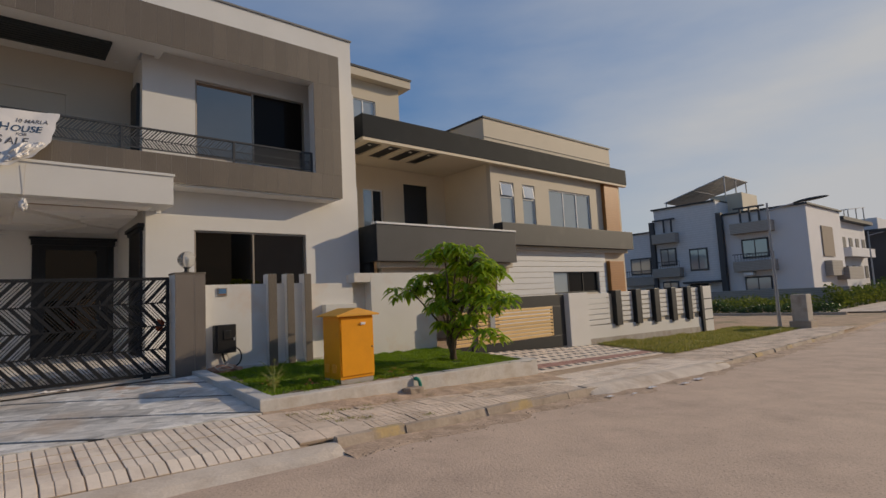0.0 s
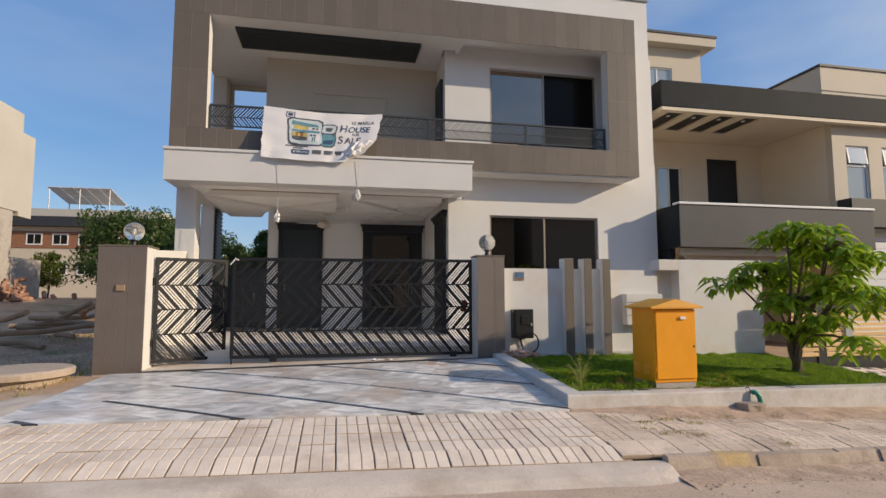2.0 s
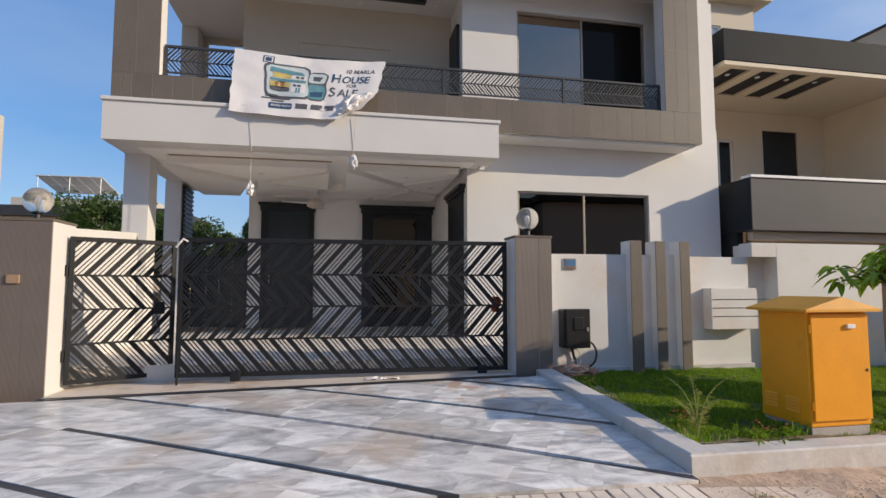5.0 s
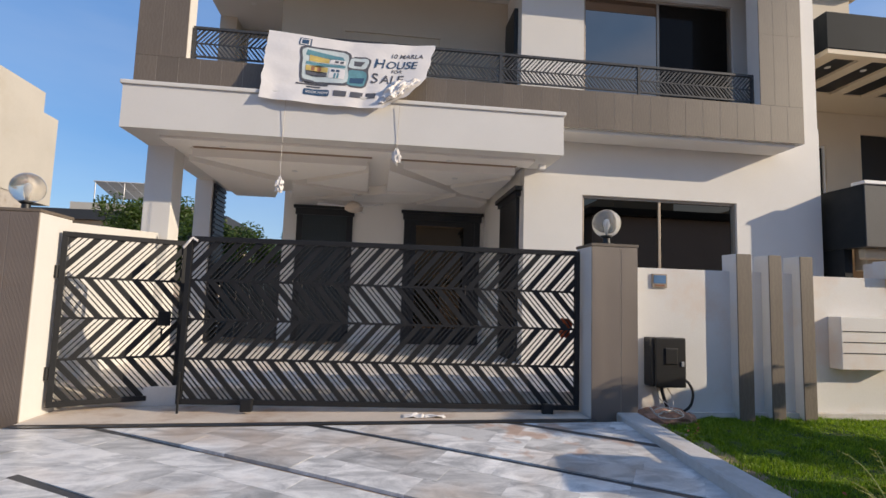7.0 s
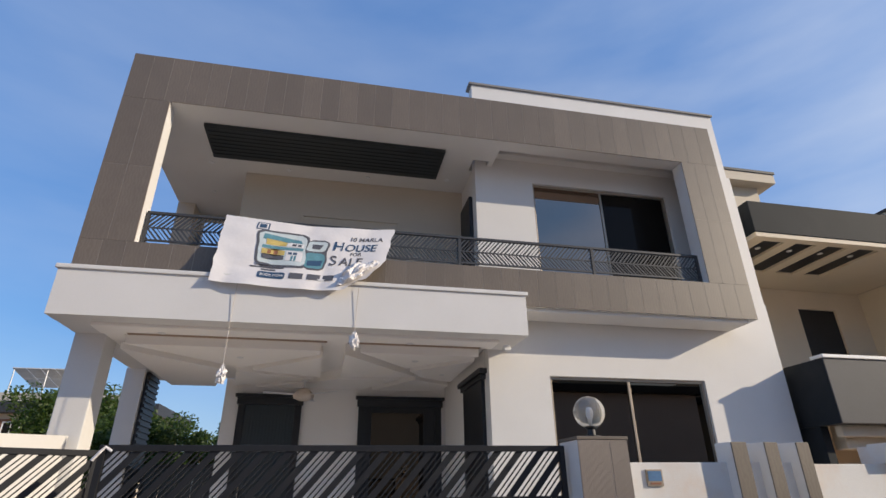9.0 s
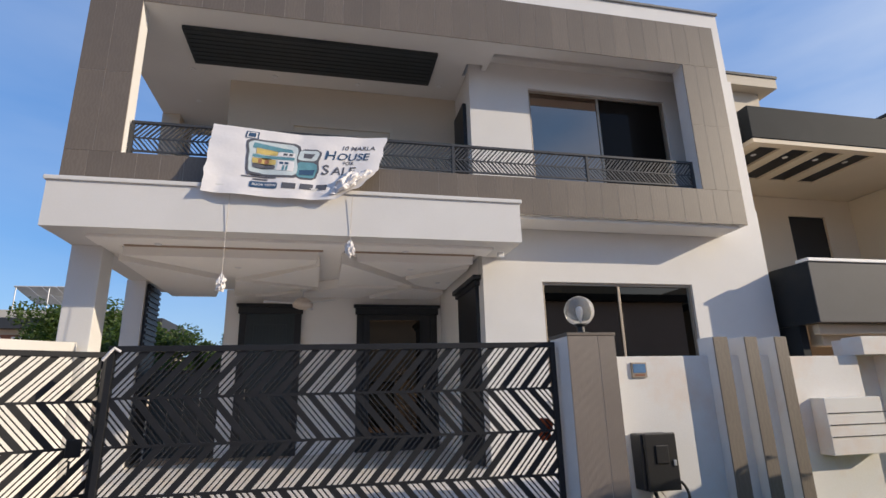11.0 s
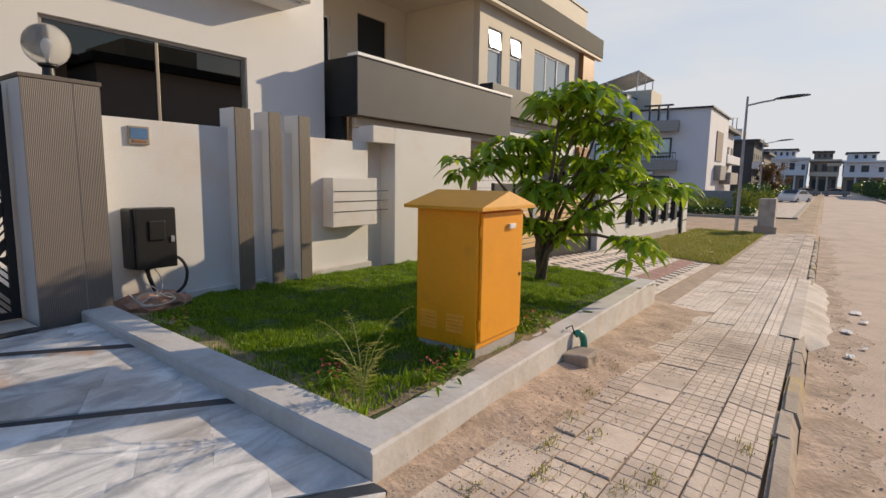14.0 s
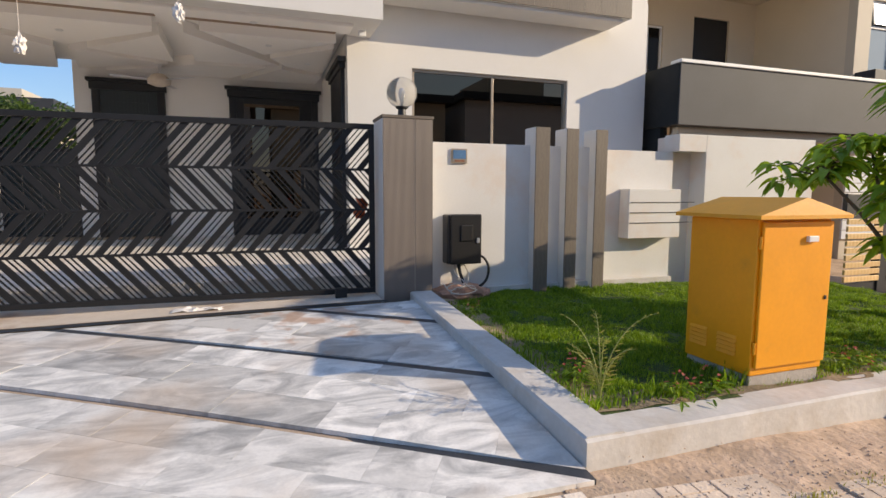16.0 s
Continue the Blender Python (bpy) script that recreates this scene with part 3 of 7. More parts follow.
pl = bmesh.new()
rows = []
for x in np.linspace(2.37, PLX, 30):
    f = (x - 2.37) / (PLX - 2.37)
    y, top = planter_y(x), 0.122 - 0.113 * f + 0.006 * noise.noise((x * 2, 0, 0))
    rows.append([pl.verts.new(p) for p in ((x, y + 0.006 * noise.noise((x * 4, 1, 0)), height(x, y) - 0.12), (x, y, top - 0.012), (x, y + 0.014, top), (x, y + 0.20, top + 0.005), (x, y + 0.215, top - 0.01), (x, y + 0.215, top - 0.3))])
for r0, r1 in zip(rows, rows[1:]):
    for k in range(5):
        pl.faces.new([r0[k], r1[k], r1[k + 1], r0[k + 1]])
pl.faces.new(rows[0])
pl.faces.new(rows[-1][::-1])
solid("planter_wall", pl, KERBW, "low whitewashed cement planter wall along the pavement", "planter wall")
pl = bmesh.new()
rows = []
for y in np.linspace(6.362, 9.205, 15):
    f = (y - 6.35) / 2.8
    x, top = 2.372 - 0.036 * f, 0.128 + 0.163 * f
    rows.append([pl.verts.new(p) for p in ((x, y, height(x, y) - 0.12), (x, y, top - 0.012), (x + 0.012, y, top), (x + 0.21, y, top), (x + 0.222, y, top - 0.012), (x + 0.222, y, top - 0.3))])
for r0, r1 in zip(rows, rows[1:]):
    for k in range(5):
        pl.faces.new([r0[k], r1[k], r1[k + 1], r0[k + 1]])
pl.faces.new(rows[0])
pl.faces.new(rows[-1][::-1])
solid("planter_wall", pl, KERBW, "low sloping cement kerb between drive and lawn", "planter wall")
pl = bmesh.new()
box(PLX - 0.2, PLX - 0.004, planter_y(PLX) + 0.22, 9.35, -0.5, 0.02, 0.01, pl)
solid("planter_wall", pl, KERBW, "low cement kerb closing the lawn's far end", "planter wall")


def lawn_height(x, y):
    return float(np.interp(x, [2.5, 8], [0.115, -0.005])) + (y - 6.55) * float(np.interp(x, [2.5, 8], [0.035, 0.05])) + 0.02 * noise.noise((x * 1.5, y * 1.5, 4)) + 0.022 * noise.noise((x * 4.2, y * 5.0, 6))


lawn = solid("lawn", sheet(2.54, 7.85, 6.55, 9.45, 110, 62, lawn_height), TURF, "soft green front lawn in a planter", "lawn", "structure")

BORDER = material("dark_border_soil", (0.20, 0.15, 0.09), 0.97, var=0.4, scale=5, bump=1.0, bscale=40, stain=(0.40, 0.30, 0.19), stain_at=(0.50, 0.68), sscale=3)
solid("border_soil", sheet(2.575, 2.80, 6.60, 9.20, 6, 60, lambda x, y: lawn_height(x, y) + 0.006), BORDER, "bare soil along the sloping kerb", "soil", "structure")
solid("border_soil", sheet(2.802, 5.2, 6.58, 6.78, 60, 6, lambda x, y: lawn_height(x, y) + 0.006), BORDER, "bare soil along the front planter wall", "soil", "structure")

# ---- the white and brown house ----
house = thing("house", (2.3, 12.6, 0.2), "two-storey white house framed in brown tile, for sale", "house")
part("wall", wall_xz(2.30, 7.70, 12.55, 12.80, 0.0, 4.6, [(3.30, 6.08, 1.30, 3.16)]), WHITE, house, "white front wall")
part("wall", box(6.88, 7.68, 12.55, 12.80, 4.6, 7.352), WHITE, house)
part("wall", wall_xz(2.27, 7.53, 12.77, 12.98, 4.5, 7.50, [(3.40, 6.24, 4.95, 6.88)]), WHITE, house)
part("wall", box(2.27, 2.45, 12.98, 13.84, 4.5, 7.15), WHITE, house)
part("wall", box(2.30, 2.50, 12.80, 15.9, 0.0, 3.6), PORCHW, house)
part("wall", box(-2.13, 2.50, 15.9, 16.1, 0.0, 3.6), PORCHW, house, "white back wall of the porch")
# inner balcony walls use darker CREAM instead of WHITE: shade put into the colour
part("wall", box(-2.0, 2.27, 13.84, 14.0, 4.5, 7.15), CREAM, house, "balcony wall, its shade put in as cream")
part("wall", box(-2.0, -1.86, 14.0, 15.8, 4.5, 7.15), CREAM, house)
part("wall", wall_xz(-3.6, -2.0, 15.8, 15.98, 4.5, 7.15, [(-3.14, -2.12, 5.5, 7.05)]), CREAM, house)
part("wall", box(7.54, 7.66, 12.80, 19.0, 0.0, 9.0), WHITE, house)
part("wall", box(2.5, 7.54, 18.8, 19.0, 0.0, 7.1), WHITE, house)
part("roof_parapet", box(2.22, 7.66, 12.60, 12.80, 7.354, 8.95), WHITE, house, "white roof parapet")
part("parapet_cap", box(2.16, 7.69, 12.56, 12.84, 8.952, 9.0, 0.006), CAPG, house, "thin grey coping")
part("parapet_cap", box(7.44, 7.69, 12.845, 19.02, 9.002, 9.05, 0.006), CAPG, house)
part("roof_parapet", box(2.22, 2.4, 12.80, 18.0, 7.354, 8.7), WHITE, house)
part("roof", prism([(-3.55, 12.602), (2.2, 12.602), (2.2, 12.985), (7.53, 12.985), (7.53, 18.8), (-1.9, 18.8), (-1.9, 16.0), (-3.55, 16.0)], 7.154, 7.35, "z"), WHITE, house, "white roof slab and balcony ceiling")
cp = part("ceiling_panel", box(-2.50, 1.62, 12.38, 13.32, 7.09, 7.153), DARKP, house, "black slatted ceiling panel")
for k in range(8):
    part("slat", box(-2.46, 1.58, 12.40 + 0.11 * k, 12.47 + 0.11 * k, 7.078, 7.0895), DARKP, cp)
part("roof_room", boxes([(-0.4, 2.6, 16.6, 18.7, 7.36, 10.1), (-0.6, 2.8, 16.3, 18.9, 10.1, 10.35)]), WHITE, house, "white roof room")
part("balcony_floor", boxes([(-3.5, 2.27, 12.79, 16.0, 4.22, 4.48), (2.27, 6.2, 12.78, 13.0, 4.22, 4.48)]), WHITE, house)

# the frame that projects round the balcony: white core, brown tile on its face
FY = 11.945
part("frame_core", boxes([(-3.61, 6.87, FY, 12.22, 4.085, 4.70), (-3.61, 6.87, 12.22, 12.548, 4.085, 4.52), (-3.61, -2.92, FY, 12.22, 4.70, 7.15), (6.10, 6.87, FY, 12.22, 4.70, 7.15), (6.62, 6.87, 12.22, 12.768, 4.52, 7.50), (-3.61, 2.60, FY, 12.598, 7.15, 7.352), (2.60, 6.87, FY, 12.22, 7.15, 7.352), (-3.61, 6.87, FY, 12.30, 7.352, 8.03)]), WHITE, house, "white plastered inside of the frame")
part("recess_ceiling", boxes([(2.60, 6.62, 12.301, 12.768, 7.42, 7.50), (2.50, 2.60, 12.599, 12.768, 7.16, 7.50)]), WHITE, house)
part("grout", boxes([(-3.609, 6.869, FY - 0.0172, FY - 0.0005, 4.087, 4.699), (-3.609, -2.921, FY - 0.0172, FY - 0.0005, 4.701, 7.149), (6.101, 6.869, FY - 0.0172, FY - 0.0005, 4.701, 7.149), (-3.609, 6.869, FY - 0.0172, FY - 0.0005, 7.151, 8.028)]), GROUT, house, "pale grout between the tiles")
part("soffit_panel", box(2.75, 6.75, 11.99, 12.5, 4.03, 4.083, 0.02), WHITE, house)
# cream here too, for the shade under the balcony roof
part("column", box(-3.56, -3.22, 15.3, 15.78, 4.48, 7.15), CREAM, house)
part("column", box(-3.60, -3.20, 12.55, 12.95, 0.05, 3.56, 0.012), WHITE, house, "white square porch column")
part("column", box(-3.66, -3.34, 14.9, 15.25, 0.05, 3.56, 0.012), WHITE, house)

# car porch canopy
part("canopy", boxes([(-3.60, 2.645, 11.64, 11.943, 3.54, 4.14), (-3.60, -3.2, 11.943, 16.0, 3.545, 4.13), (2.30, 2.645, 11.943, 12.548, 3.545, 4.08)]), WHITE, house, "white car porch canopy")
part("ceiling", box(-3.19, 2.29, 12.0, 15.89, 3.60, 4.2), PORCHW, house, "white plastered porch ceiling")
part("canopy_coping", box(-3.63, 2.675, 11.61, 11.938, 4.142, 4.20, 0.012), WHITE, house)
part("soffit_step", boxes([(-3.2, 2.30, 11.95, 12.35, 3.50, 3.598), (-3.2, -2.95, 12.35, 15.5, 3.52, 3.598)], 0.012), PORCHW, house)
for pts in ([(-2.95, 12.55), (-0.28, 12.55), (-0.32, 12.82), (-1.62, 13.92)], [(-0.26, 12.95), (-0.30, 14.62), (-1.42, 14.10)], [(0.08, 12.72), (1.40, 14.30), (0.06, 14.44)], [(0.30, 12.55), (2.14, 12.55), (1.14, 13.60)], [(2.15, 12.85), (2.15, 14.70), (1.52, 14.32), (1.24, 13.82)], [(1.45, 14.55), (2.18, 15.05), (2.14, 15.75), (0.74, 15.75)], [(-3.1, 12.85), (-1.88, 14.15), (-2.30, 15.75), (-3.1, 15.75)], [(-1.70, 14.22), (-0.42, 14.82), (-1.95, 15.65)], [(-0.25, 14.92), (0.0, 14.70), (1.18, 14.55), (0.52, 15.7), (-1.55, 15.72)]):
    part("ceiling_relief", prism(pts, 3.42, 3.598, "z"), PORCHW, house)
# flat strips on the soffit stand in for shaded grooves
for a, b in ((-2.85, -0.2), (0.1, 2.1)):
    part("ceiling_groove", box(a, b, 12.26, 12.345, 3.491, 3.4985, 0.002), GROOVE, house, "brown strip drawing a shaded ceiling groove")
for k, (sx, sy, sz) in enumerate(((-2.6, 13.6, 7.152), (-2.75, 14.7, 7.152), (-1.2, 13.6, 7.152), (0.3, 13.6, 7.152), (1.85, 13.4, 7.152), (-1.5, 13.15, 3.417), (1.2, 13.0, 3.417), (1.85, 14.0, 3.417), (-2.4, 12.2, 3.497), (1.0, 12.2, 3.497))):
    sp = thing("ceiling_spot", (sx, sy, sz), "small recessed ceiling spot, switched off", "ceiling light", "recessed spots")
    part("ring", lathe([(0.030, -0.004), (0.034, -0.010), (0.048, -0.008), (0.050, 0.001)], (sx, sy, sz), 20), WFRAME, sp)
    part("lens", lathe([(0.0005, -0.003), (0.030, -0.003), (0.030, 0.0005)], (sx, sy, sz), 20), STEEL, sp)
# brown tiles: one mesh for each size, hung side by side


def tile_mesh(name, w, h, t=0.016, mat=None):
    bm = box(-w / 2 + 0.003, w / 2 - 0.003, -t, 0, 0.002, h - 0.002, 0.0)
    me = bpy.data.meshes.new(name)
    bm.to_mesh(me)
    bm.free()
    me.materials.append(mat)
    return me


def hang(me, name, x, y, z, parent):
    ob = new(name, me)
    ob.parent = parent
    ob.location = Vector((x, y, z)) - ORIGIN[parent]
    return ob


# windows
def window(x0, x1, y, z0, z1, parent, frame_mat, panes, bar=0.045, depth=0.06):
    fr = part("window_frame", boxes([(x0, x1, y, y + depth, z0, z0 + bar), (x0, x1, y, y + depth, z1 - bar, z1), (x0, x0 + bar, y, y + depth, z0 + bar, z1 - bar), (x1 - bar, x1, y, y + depth, z0 + bar, z1 - bar)], 0.004), frame_mat, parent)
    ORIGIN[fr] = ORIGIN[parent]
    n = len(panes)
    for k, m in enumerate(panes):
        a, b = x0 + bar + (x1 - x0 - 2 * bar) * k / n, x0 + bar + (x1 - x0 - 2 * bar) * (k + 1) / n
        pane = part("pane", box(a + 0.012, b - 0.012, y + 0.025 + 0.012 * (k % 2), y + 0.031 + 0.012 * (k % 2), z0 + bar, z1 - bar), m, fr)
        if k:
            part("mullion", box(a - 0.022, a + 0.022, y + 0.004, y + depth - 0.004, z0 + bar, z1 - bar, 0.004), frame_mat, fr)
    return fr


window(3.30, 6.08, 12.60, 1.30, 3.16, house, ALU, [MIRRORG, MIRRORG])
window(3.40, 6.24, 12.82, 4.95, 6.88, house, ALU, [GLASSR, GLASS])
part("window_sill", box(3.25, 6.13, 12.50, 12.549, 1.24, 1.296, 0.006), WHITE, house)


def panel_door(x0, x1, y, z0, z1, parent):
    d = part("door", box(x0 + 0.13, x1 - 0.13, y - 0.05, y, z0, z1 - 0.2), DOORM, parent, "dark stained panelled door")
    for a, b in ((0.06, 0.42), (0.5, 0.94)):
        part("panel", box(x0 + 0.28, x1 - 0.28, y - 0.066, y - 0.051, z0 + (z1 - z0 - 0.25) * a, z0 + (z1 - z0 - 0.25) * b, 0.005), DOORM, d)
    part("handle", tube([(x0 + 0.2, y - 0.06, z0 + 1.05), (x0 + 0.2, y - 0.10, z0 + 1.05), (x0 + 0.2, y - 0.10, z0 + 1.25), (x0 + 0.2, y - 0.06, z0 + 1.25)], 0.012), ALU, d, "brass pull handle")
    f = part("door_frame", boxes([(x0, x0 + 0.13, y - 0.08, y - 0.002, z0, z1 - 0.2), (x1 - 0.13, x1, y - 0.08, y - 0.002, z0, z1 - 0.2), (x0 - 0.03, x1 + 0.03, y - 0.10, y - 0.002, z1 - 0.2, z1 - 0.06), (x0 - 0.07, x1 + 0.07, y - 0.14, y - 0.002, z1 - 0.06, z1)], 0.006), CHAR, parent, "black door frame with a cornice")
    return d


panel_door(-1.84, -0.64, 15.9, 0.36, 3.30, house)


def glazed_door(x0, x1, y, z0, z1, parent):
    d = part("door", boxes([(x0 + 0.13, x0 + 0.27, y - 0.05, y, z0, z1 - 0.2), (x1 - 0.37, x1 - 0.13, y - 0.05, y, z0, z1 - 0.2), (x0 + 0.27, x1 - 0.37, y - 0.05, y, z0, z0 + 0.35), (x0 + 0.27, x1 - 0.37, y - 0.05, y, z1 - 0.32, z1 - 0.2)], 0.004), CHAR, parent, "black glazed porch door")
    part("pane", box(x0 + 0.27, x1 - 0.37, y - 0.03, y - 0.022, z0 + 0.35, z1 - 0.32), MIRRORG, d, "dark reflecting glass")
    part("handle", tube([(x1 - 0.3, y - 0.06, z0 + 0.95), (x1 - 0.3, y - 0.10, z0 + 0.95), (x1 - 0.3, y - 0.10, z0 + 1.3), (x1 - 0.3, y - 0.06, z0 + 1.3)], 0.012), ALU, d, "brass pull handle")
    part("door_frame", boxes([(x0, x0 + 0.13, y - 0.08, y - 0.002, z0, z1 - 0.2), (x1 - 0.13, x1, y - 0.08, y - 0.002, z0, z1 - 0.2), (x0 - 0.03, x1 + 0.03, y - 0.10, y - 0.002, z1 - 0.2, z1 - 0.06), (x0 - 0.07, x1 + 0.07, y - 0.14, y - 0.002, z1 - 0.06, z1)], 0.006), CHAR, parent, "black door frame with a cornice")


glazed_door(0.49, 2.20, 15.9, 0.36, 3.30, house)
part("door", boxes([(2.24, 2.299, 12.82, 14.05, 0.36, 3.12), (2.21, 2.299, 12.74, 14.12, 3.12, 3.2), (2.17, 2.299, 12.66, 14.18, 3.2, 3.28)], 0.006), CHAR, house, "black side door with a cornice")
part("door", box(2.2, 2.268, 13.02, 13.7, 4.48, 6.6), CHAR, house, "black balcony door")
# moulding follows the wall's shade-toned cream
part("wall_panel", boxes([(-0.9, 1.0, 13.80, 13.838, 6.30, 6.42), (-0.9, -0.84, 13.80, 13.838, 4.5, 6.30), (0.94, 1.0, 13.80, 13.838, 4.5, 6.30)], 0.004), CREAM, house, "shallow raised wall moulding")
scr = part("louvre_screen", boxes([(-3.33, -3.29, 14.95, 15.6, 0.4, 3.5)] + [(-3.335, -3.265, 14.96, 15.6, 0.5 + 0.1 * k, 0.55 + 0.1 * k) for k in range(30)]), CHAR, house, "black louvred screen")

sg = thing("side_gate", (-2.8, 15.95, 0.36), "solid dark slate steel gate closing the side passage", "gate")
part("gate_frame", boxes([(-3.36, -2.14, 15.93, 15.98, 0.38, 0.44), (-3.36, -2.14, 15.93, 15.98, 1.95, 2.01), (-3.36, -3.31, 15.93, 15.98, 0.44, 1.95), (-2.19, -2.14, 15.93, 15.98, 0.44, 1.95)], 0.004), CHAR, sg)
for k in range(4):
    part("panel", box(-3.308 + 0.28 * k, -3.034 + 0.28 * k, 15.945, 15.965, 0.442, 1.948, 0.004), DOORM, sg)

# ---- gate with a slanted bar pattern ----
def clip_poly(poly, x0, x1, z0, z1):
    for axis, lim, keep in ((0, x0, 1), (0, x1, -1), (1, z0, 1), (1, z1, -1)):
        out = []
        for i, p in enumerate(poly):
            q = poly[(i + 1) % len(poly)]
            pin, qin = keep * (p[axis] - lim) >= 0, keep * (q[axis] - lim) >= 0
            if pin:
                out.append(p)
            if pin != qin:
                f = (lim - p[axis]) / (q[axis] - p[axis])
                out.append((p[0] + f * (q[0] - p[0]), p[1] + f * (q[1] - p[1])))
        poly = out
        if len(poly) < 3:
            return []
    return poly


def chevrons(parent, x0, x1, seams, mat, pitch, widths, thick=0.014, first=1):
    """Slanted flat bars between the seams, leaning in turn to one side and the other; in the parent's own axes (x along, y through)."""
    shared = {}
    for r in range(len(seams) - 1):
        z0, z1 = seams[r], seams[r + 1]
        lean = (z1 - z0) * 0.86 * (first if r % 2 == 0 else -first)
        x, k = x0 - abs(lean), 0
        while x < x1 + abs(lean):
            w = widths[k % len(widths)]
            poly = [(x, z0), (x + w, z0), (x + w + lean, z1), (x + lean, z1)]
            cut = clip_poly(poly, x0, x1, z0, z1)
            x += w + pitch
            k += 1
            if not cut:
                continue
            whole = len(cut) == 4 and abs(min(p[0] for p in cut) - min(p[0] for p in poly)) < 1e-6 and abs(max(p[0] for p in cut) - max(p[0] for p in poly)) < 1e-6
            key = (r, round(w, 4)) if whole else None
            if key is None or key not in shared:
                ox = cut[0][0]
                bm = prism([(a - ox, b) for a, b in cut], -thick / 2, thick / 2)
                me = bpy.data.meshes.new("slat")
                bmesh.ops.recalc_face_normals(bm, faces=bm.faces)
                bm.to_mesh(me)
                bm.free()
                me.materials.append(mat)
                if key:
                    shared[key] = me
            else:
                me = shared[key]
            ob = new("slat", me)
            ob.parent = parent
            ob.location = (cut[0][0], 0, 0)


def gate_leaf(name, a, b, z0, z1, label):
    """A leaf between two upright ends a, b (x, y) in plan."""
    a, b = Vector(a), Vector(b)
    wide = (b - a).length
    g = new(name)
    g.matrix_world = Matrix.Translation((a.x, a.y, z0)) @ Matrix.Rotation(math.atan2(b.y - a.y, b.x - a.x), 4, "Z")
    tagged(g, label, "gate")
    ORIGIN[g] = Vector((0, 0, 0))
    hgt = z1 - z0
    t = 0.024
    part("gate_frame", boxes([(0, wide, -t, t, 0, 0.05), (0, wide, -t, t, hgt - 0.05, hgt), (0, 0.05, -t, t, 0.05, hgt - 0.05), (wide - 0.05, wide, -t, t, 0.05, hgt - 0.05)], 0.004), BLACK, g)
    seams = [0.05 + (hgt - 0.1) * k / 4 for k in range(5)]
    for s in seams[1:-1]:
        part("rail", box(0.05, wide - 0.05, -0.012, 0.012, s - 0.011, s + 0.011), BLACK, g)
    chevrons(g, 0.05, wide - 0.05, seams, BLACK, 0.034, [0.072, 0.014, 0.014], first=-1)
    return g


gm = gate_leaf("sliding_gate", (-1.89, 9.62), (2.05, 9.46), 0.262, 1.88, "wide black steel gate with slanted chevron bars, closed")
for x in (0.62, 3.55):
    part("wheel_box", box(x, x + 0.11, -0.09, -0.026, -0.05, 0.07, 0.01), BLACK, gm)
part("drop_bolt", tube([(0.03, -0.035, 0.3), (0.03, -0.035, -0.1)], 0.012), BLACK, gm)
part("tie_cloth", tube([(-0.03, -0.03, 1.5), (0.02, -0.04, 1.56), (0.05, -0.03, 1.6), (0.10, -0.02, 1.57)], 0.013, 6), CLOTH, gm, "scrap of white cloth tied round the corner")
gw = gate_leaf("wicket_gate", (-3.02, 9.58), (-2.06, 10.12), 0.225, 1.87, "narrow black chevron wicket gate, standing ajar")
part("lock", box(0.86, 0.98, -0.06, -0.025, 0.75, 0.9, 0.01), BLACK, gw)
part("pull_handle", tube([(0.9, -0.02, 0.62), (0.9, -0.07, 0.62), (0.9, -0.07, 0.72), (0.9, -0.02, 0.72)], 0.01), BLACK, gw)
for z in (0.25, 1.2):
    part("hinge", tube([(-0.02, 0, z), (-0.02, 0, z + 0.12)], 0.018), BLACK, gw)

# ---- pillars and the front boundary wall ----


def gate_pillar(x0, x1, y0, y1, z0, z1, label, ribs):
    p = thing("gate_pillar", ((x0 + x1) / 2, (y0 + y1) / 2, z0), label, "pillar", "gate pillars")
    part("core", box(x0, x1, y0, y1, z0 - 0.1, z1 - 0.03, 0.006), WHITE, p, "white plastered sides")
    part("cap", box(x0 - 0.008, x1 + 0.008, y0 - 0.022, y1 + 0.012, z1 - 0.028, z1, 0.004), BROWN, p)
    part("grout", box(x0 + 0.002, x1 - 0.002, y0 - 0.0145, y0 - 0.0005, z0, z1 - 0.032), GROUT, p)
    cut = x0 + 0.63 * (x1 - x0)
    for a, b in ((x0, cut), (cut, x1)):
        hang(tile_mesh("cladding_tile", b - a, z1 - z0 - 0.03, 0.016, ribs), "cladding_tile", (a + b) / 2, y0 - 0.001, z0, p)
    return p


gate_pillar(2.085, 2.567, 9.235, 9.62, 0.20, 1.945, "brown ribbed-tile gate pillar with pale sides", RIBBED)
pL = gate_pillar(-3.72, -3.05, 9.28, 9.78, 0.12, 2.03, "brown ribbed-tile gate pillar by the wicket", RIBBED)
part("bell_plate", box(-3.45, -3.33, 9.24, 9.262, 1.34, 1.43, 0.004), TIMBER, pL, "small brown doorbell plate")


def globe_lamp(x, y, z):
    g = thing("globe_lamp", (x, y, z), "clear round globe lamp on a short black stem", "lamp", "pillar lamps")
    part("base", lathe([(0.085, 0), (0.085, 0.012), (0.04, 0.02), (0.035, 0.07), (0.06, 0.085), (0.06, 0.1)], (x, y, z)), CHAR, g, smooth=False)
    prof = [(max(0.01, 0.145 * math.sin(math.pi * k / 18)), 0.225 - 0.145 * math.cos(math.pi * k / 18)) for k in range(1, 18)]
    part("globe", lathe(prof, (x, y, z), 32), GLOBE, g, "clear globe", smooth=True)
    part("bulb", lathe([(0.012, 0.1), (0.014, 0.16), (0.03, 0.2), (0.032, 0.23), (0.02, 0.26), (0.004, 0.27)], (x, y, z), 14), WFRAME, g, smooth=True)


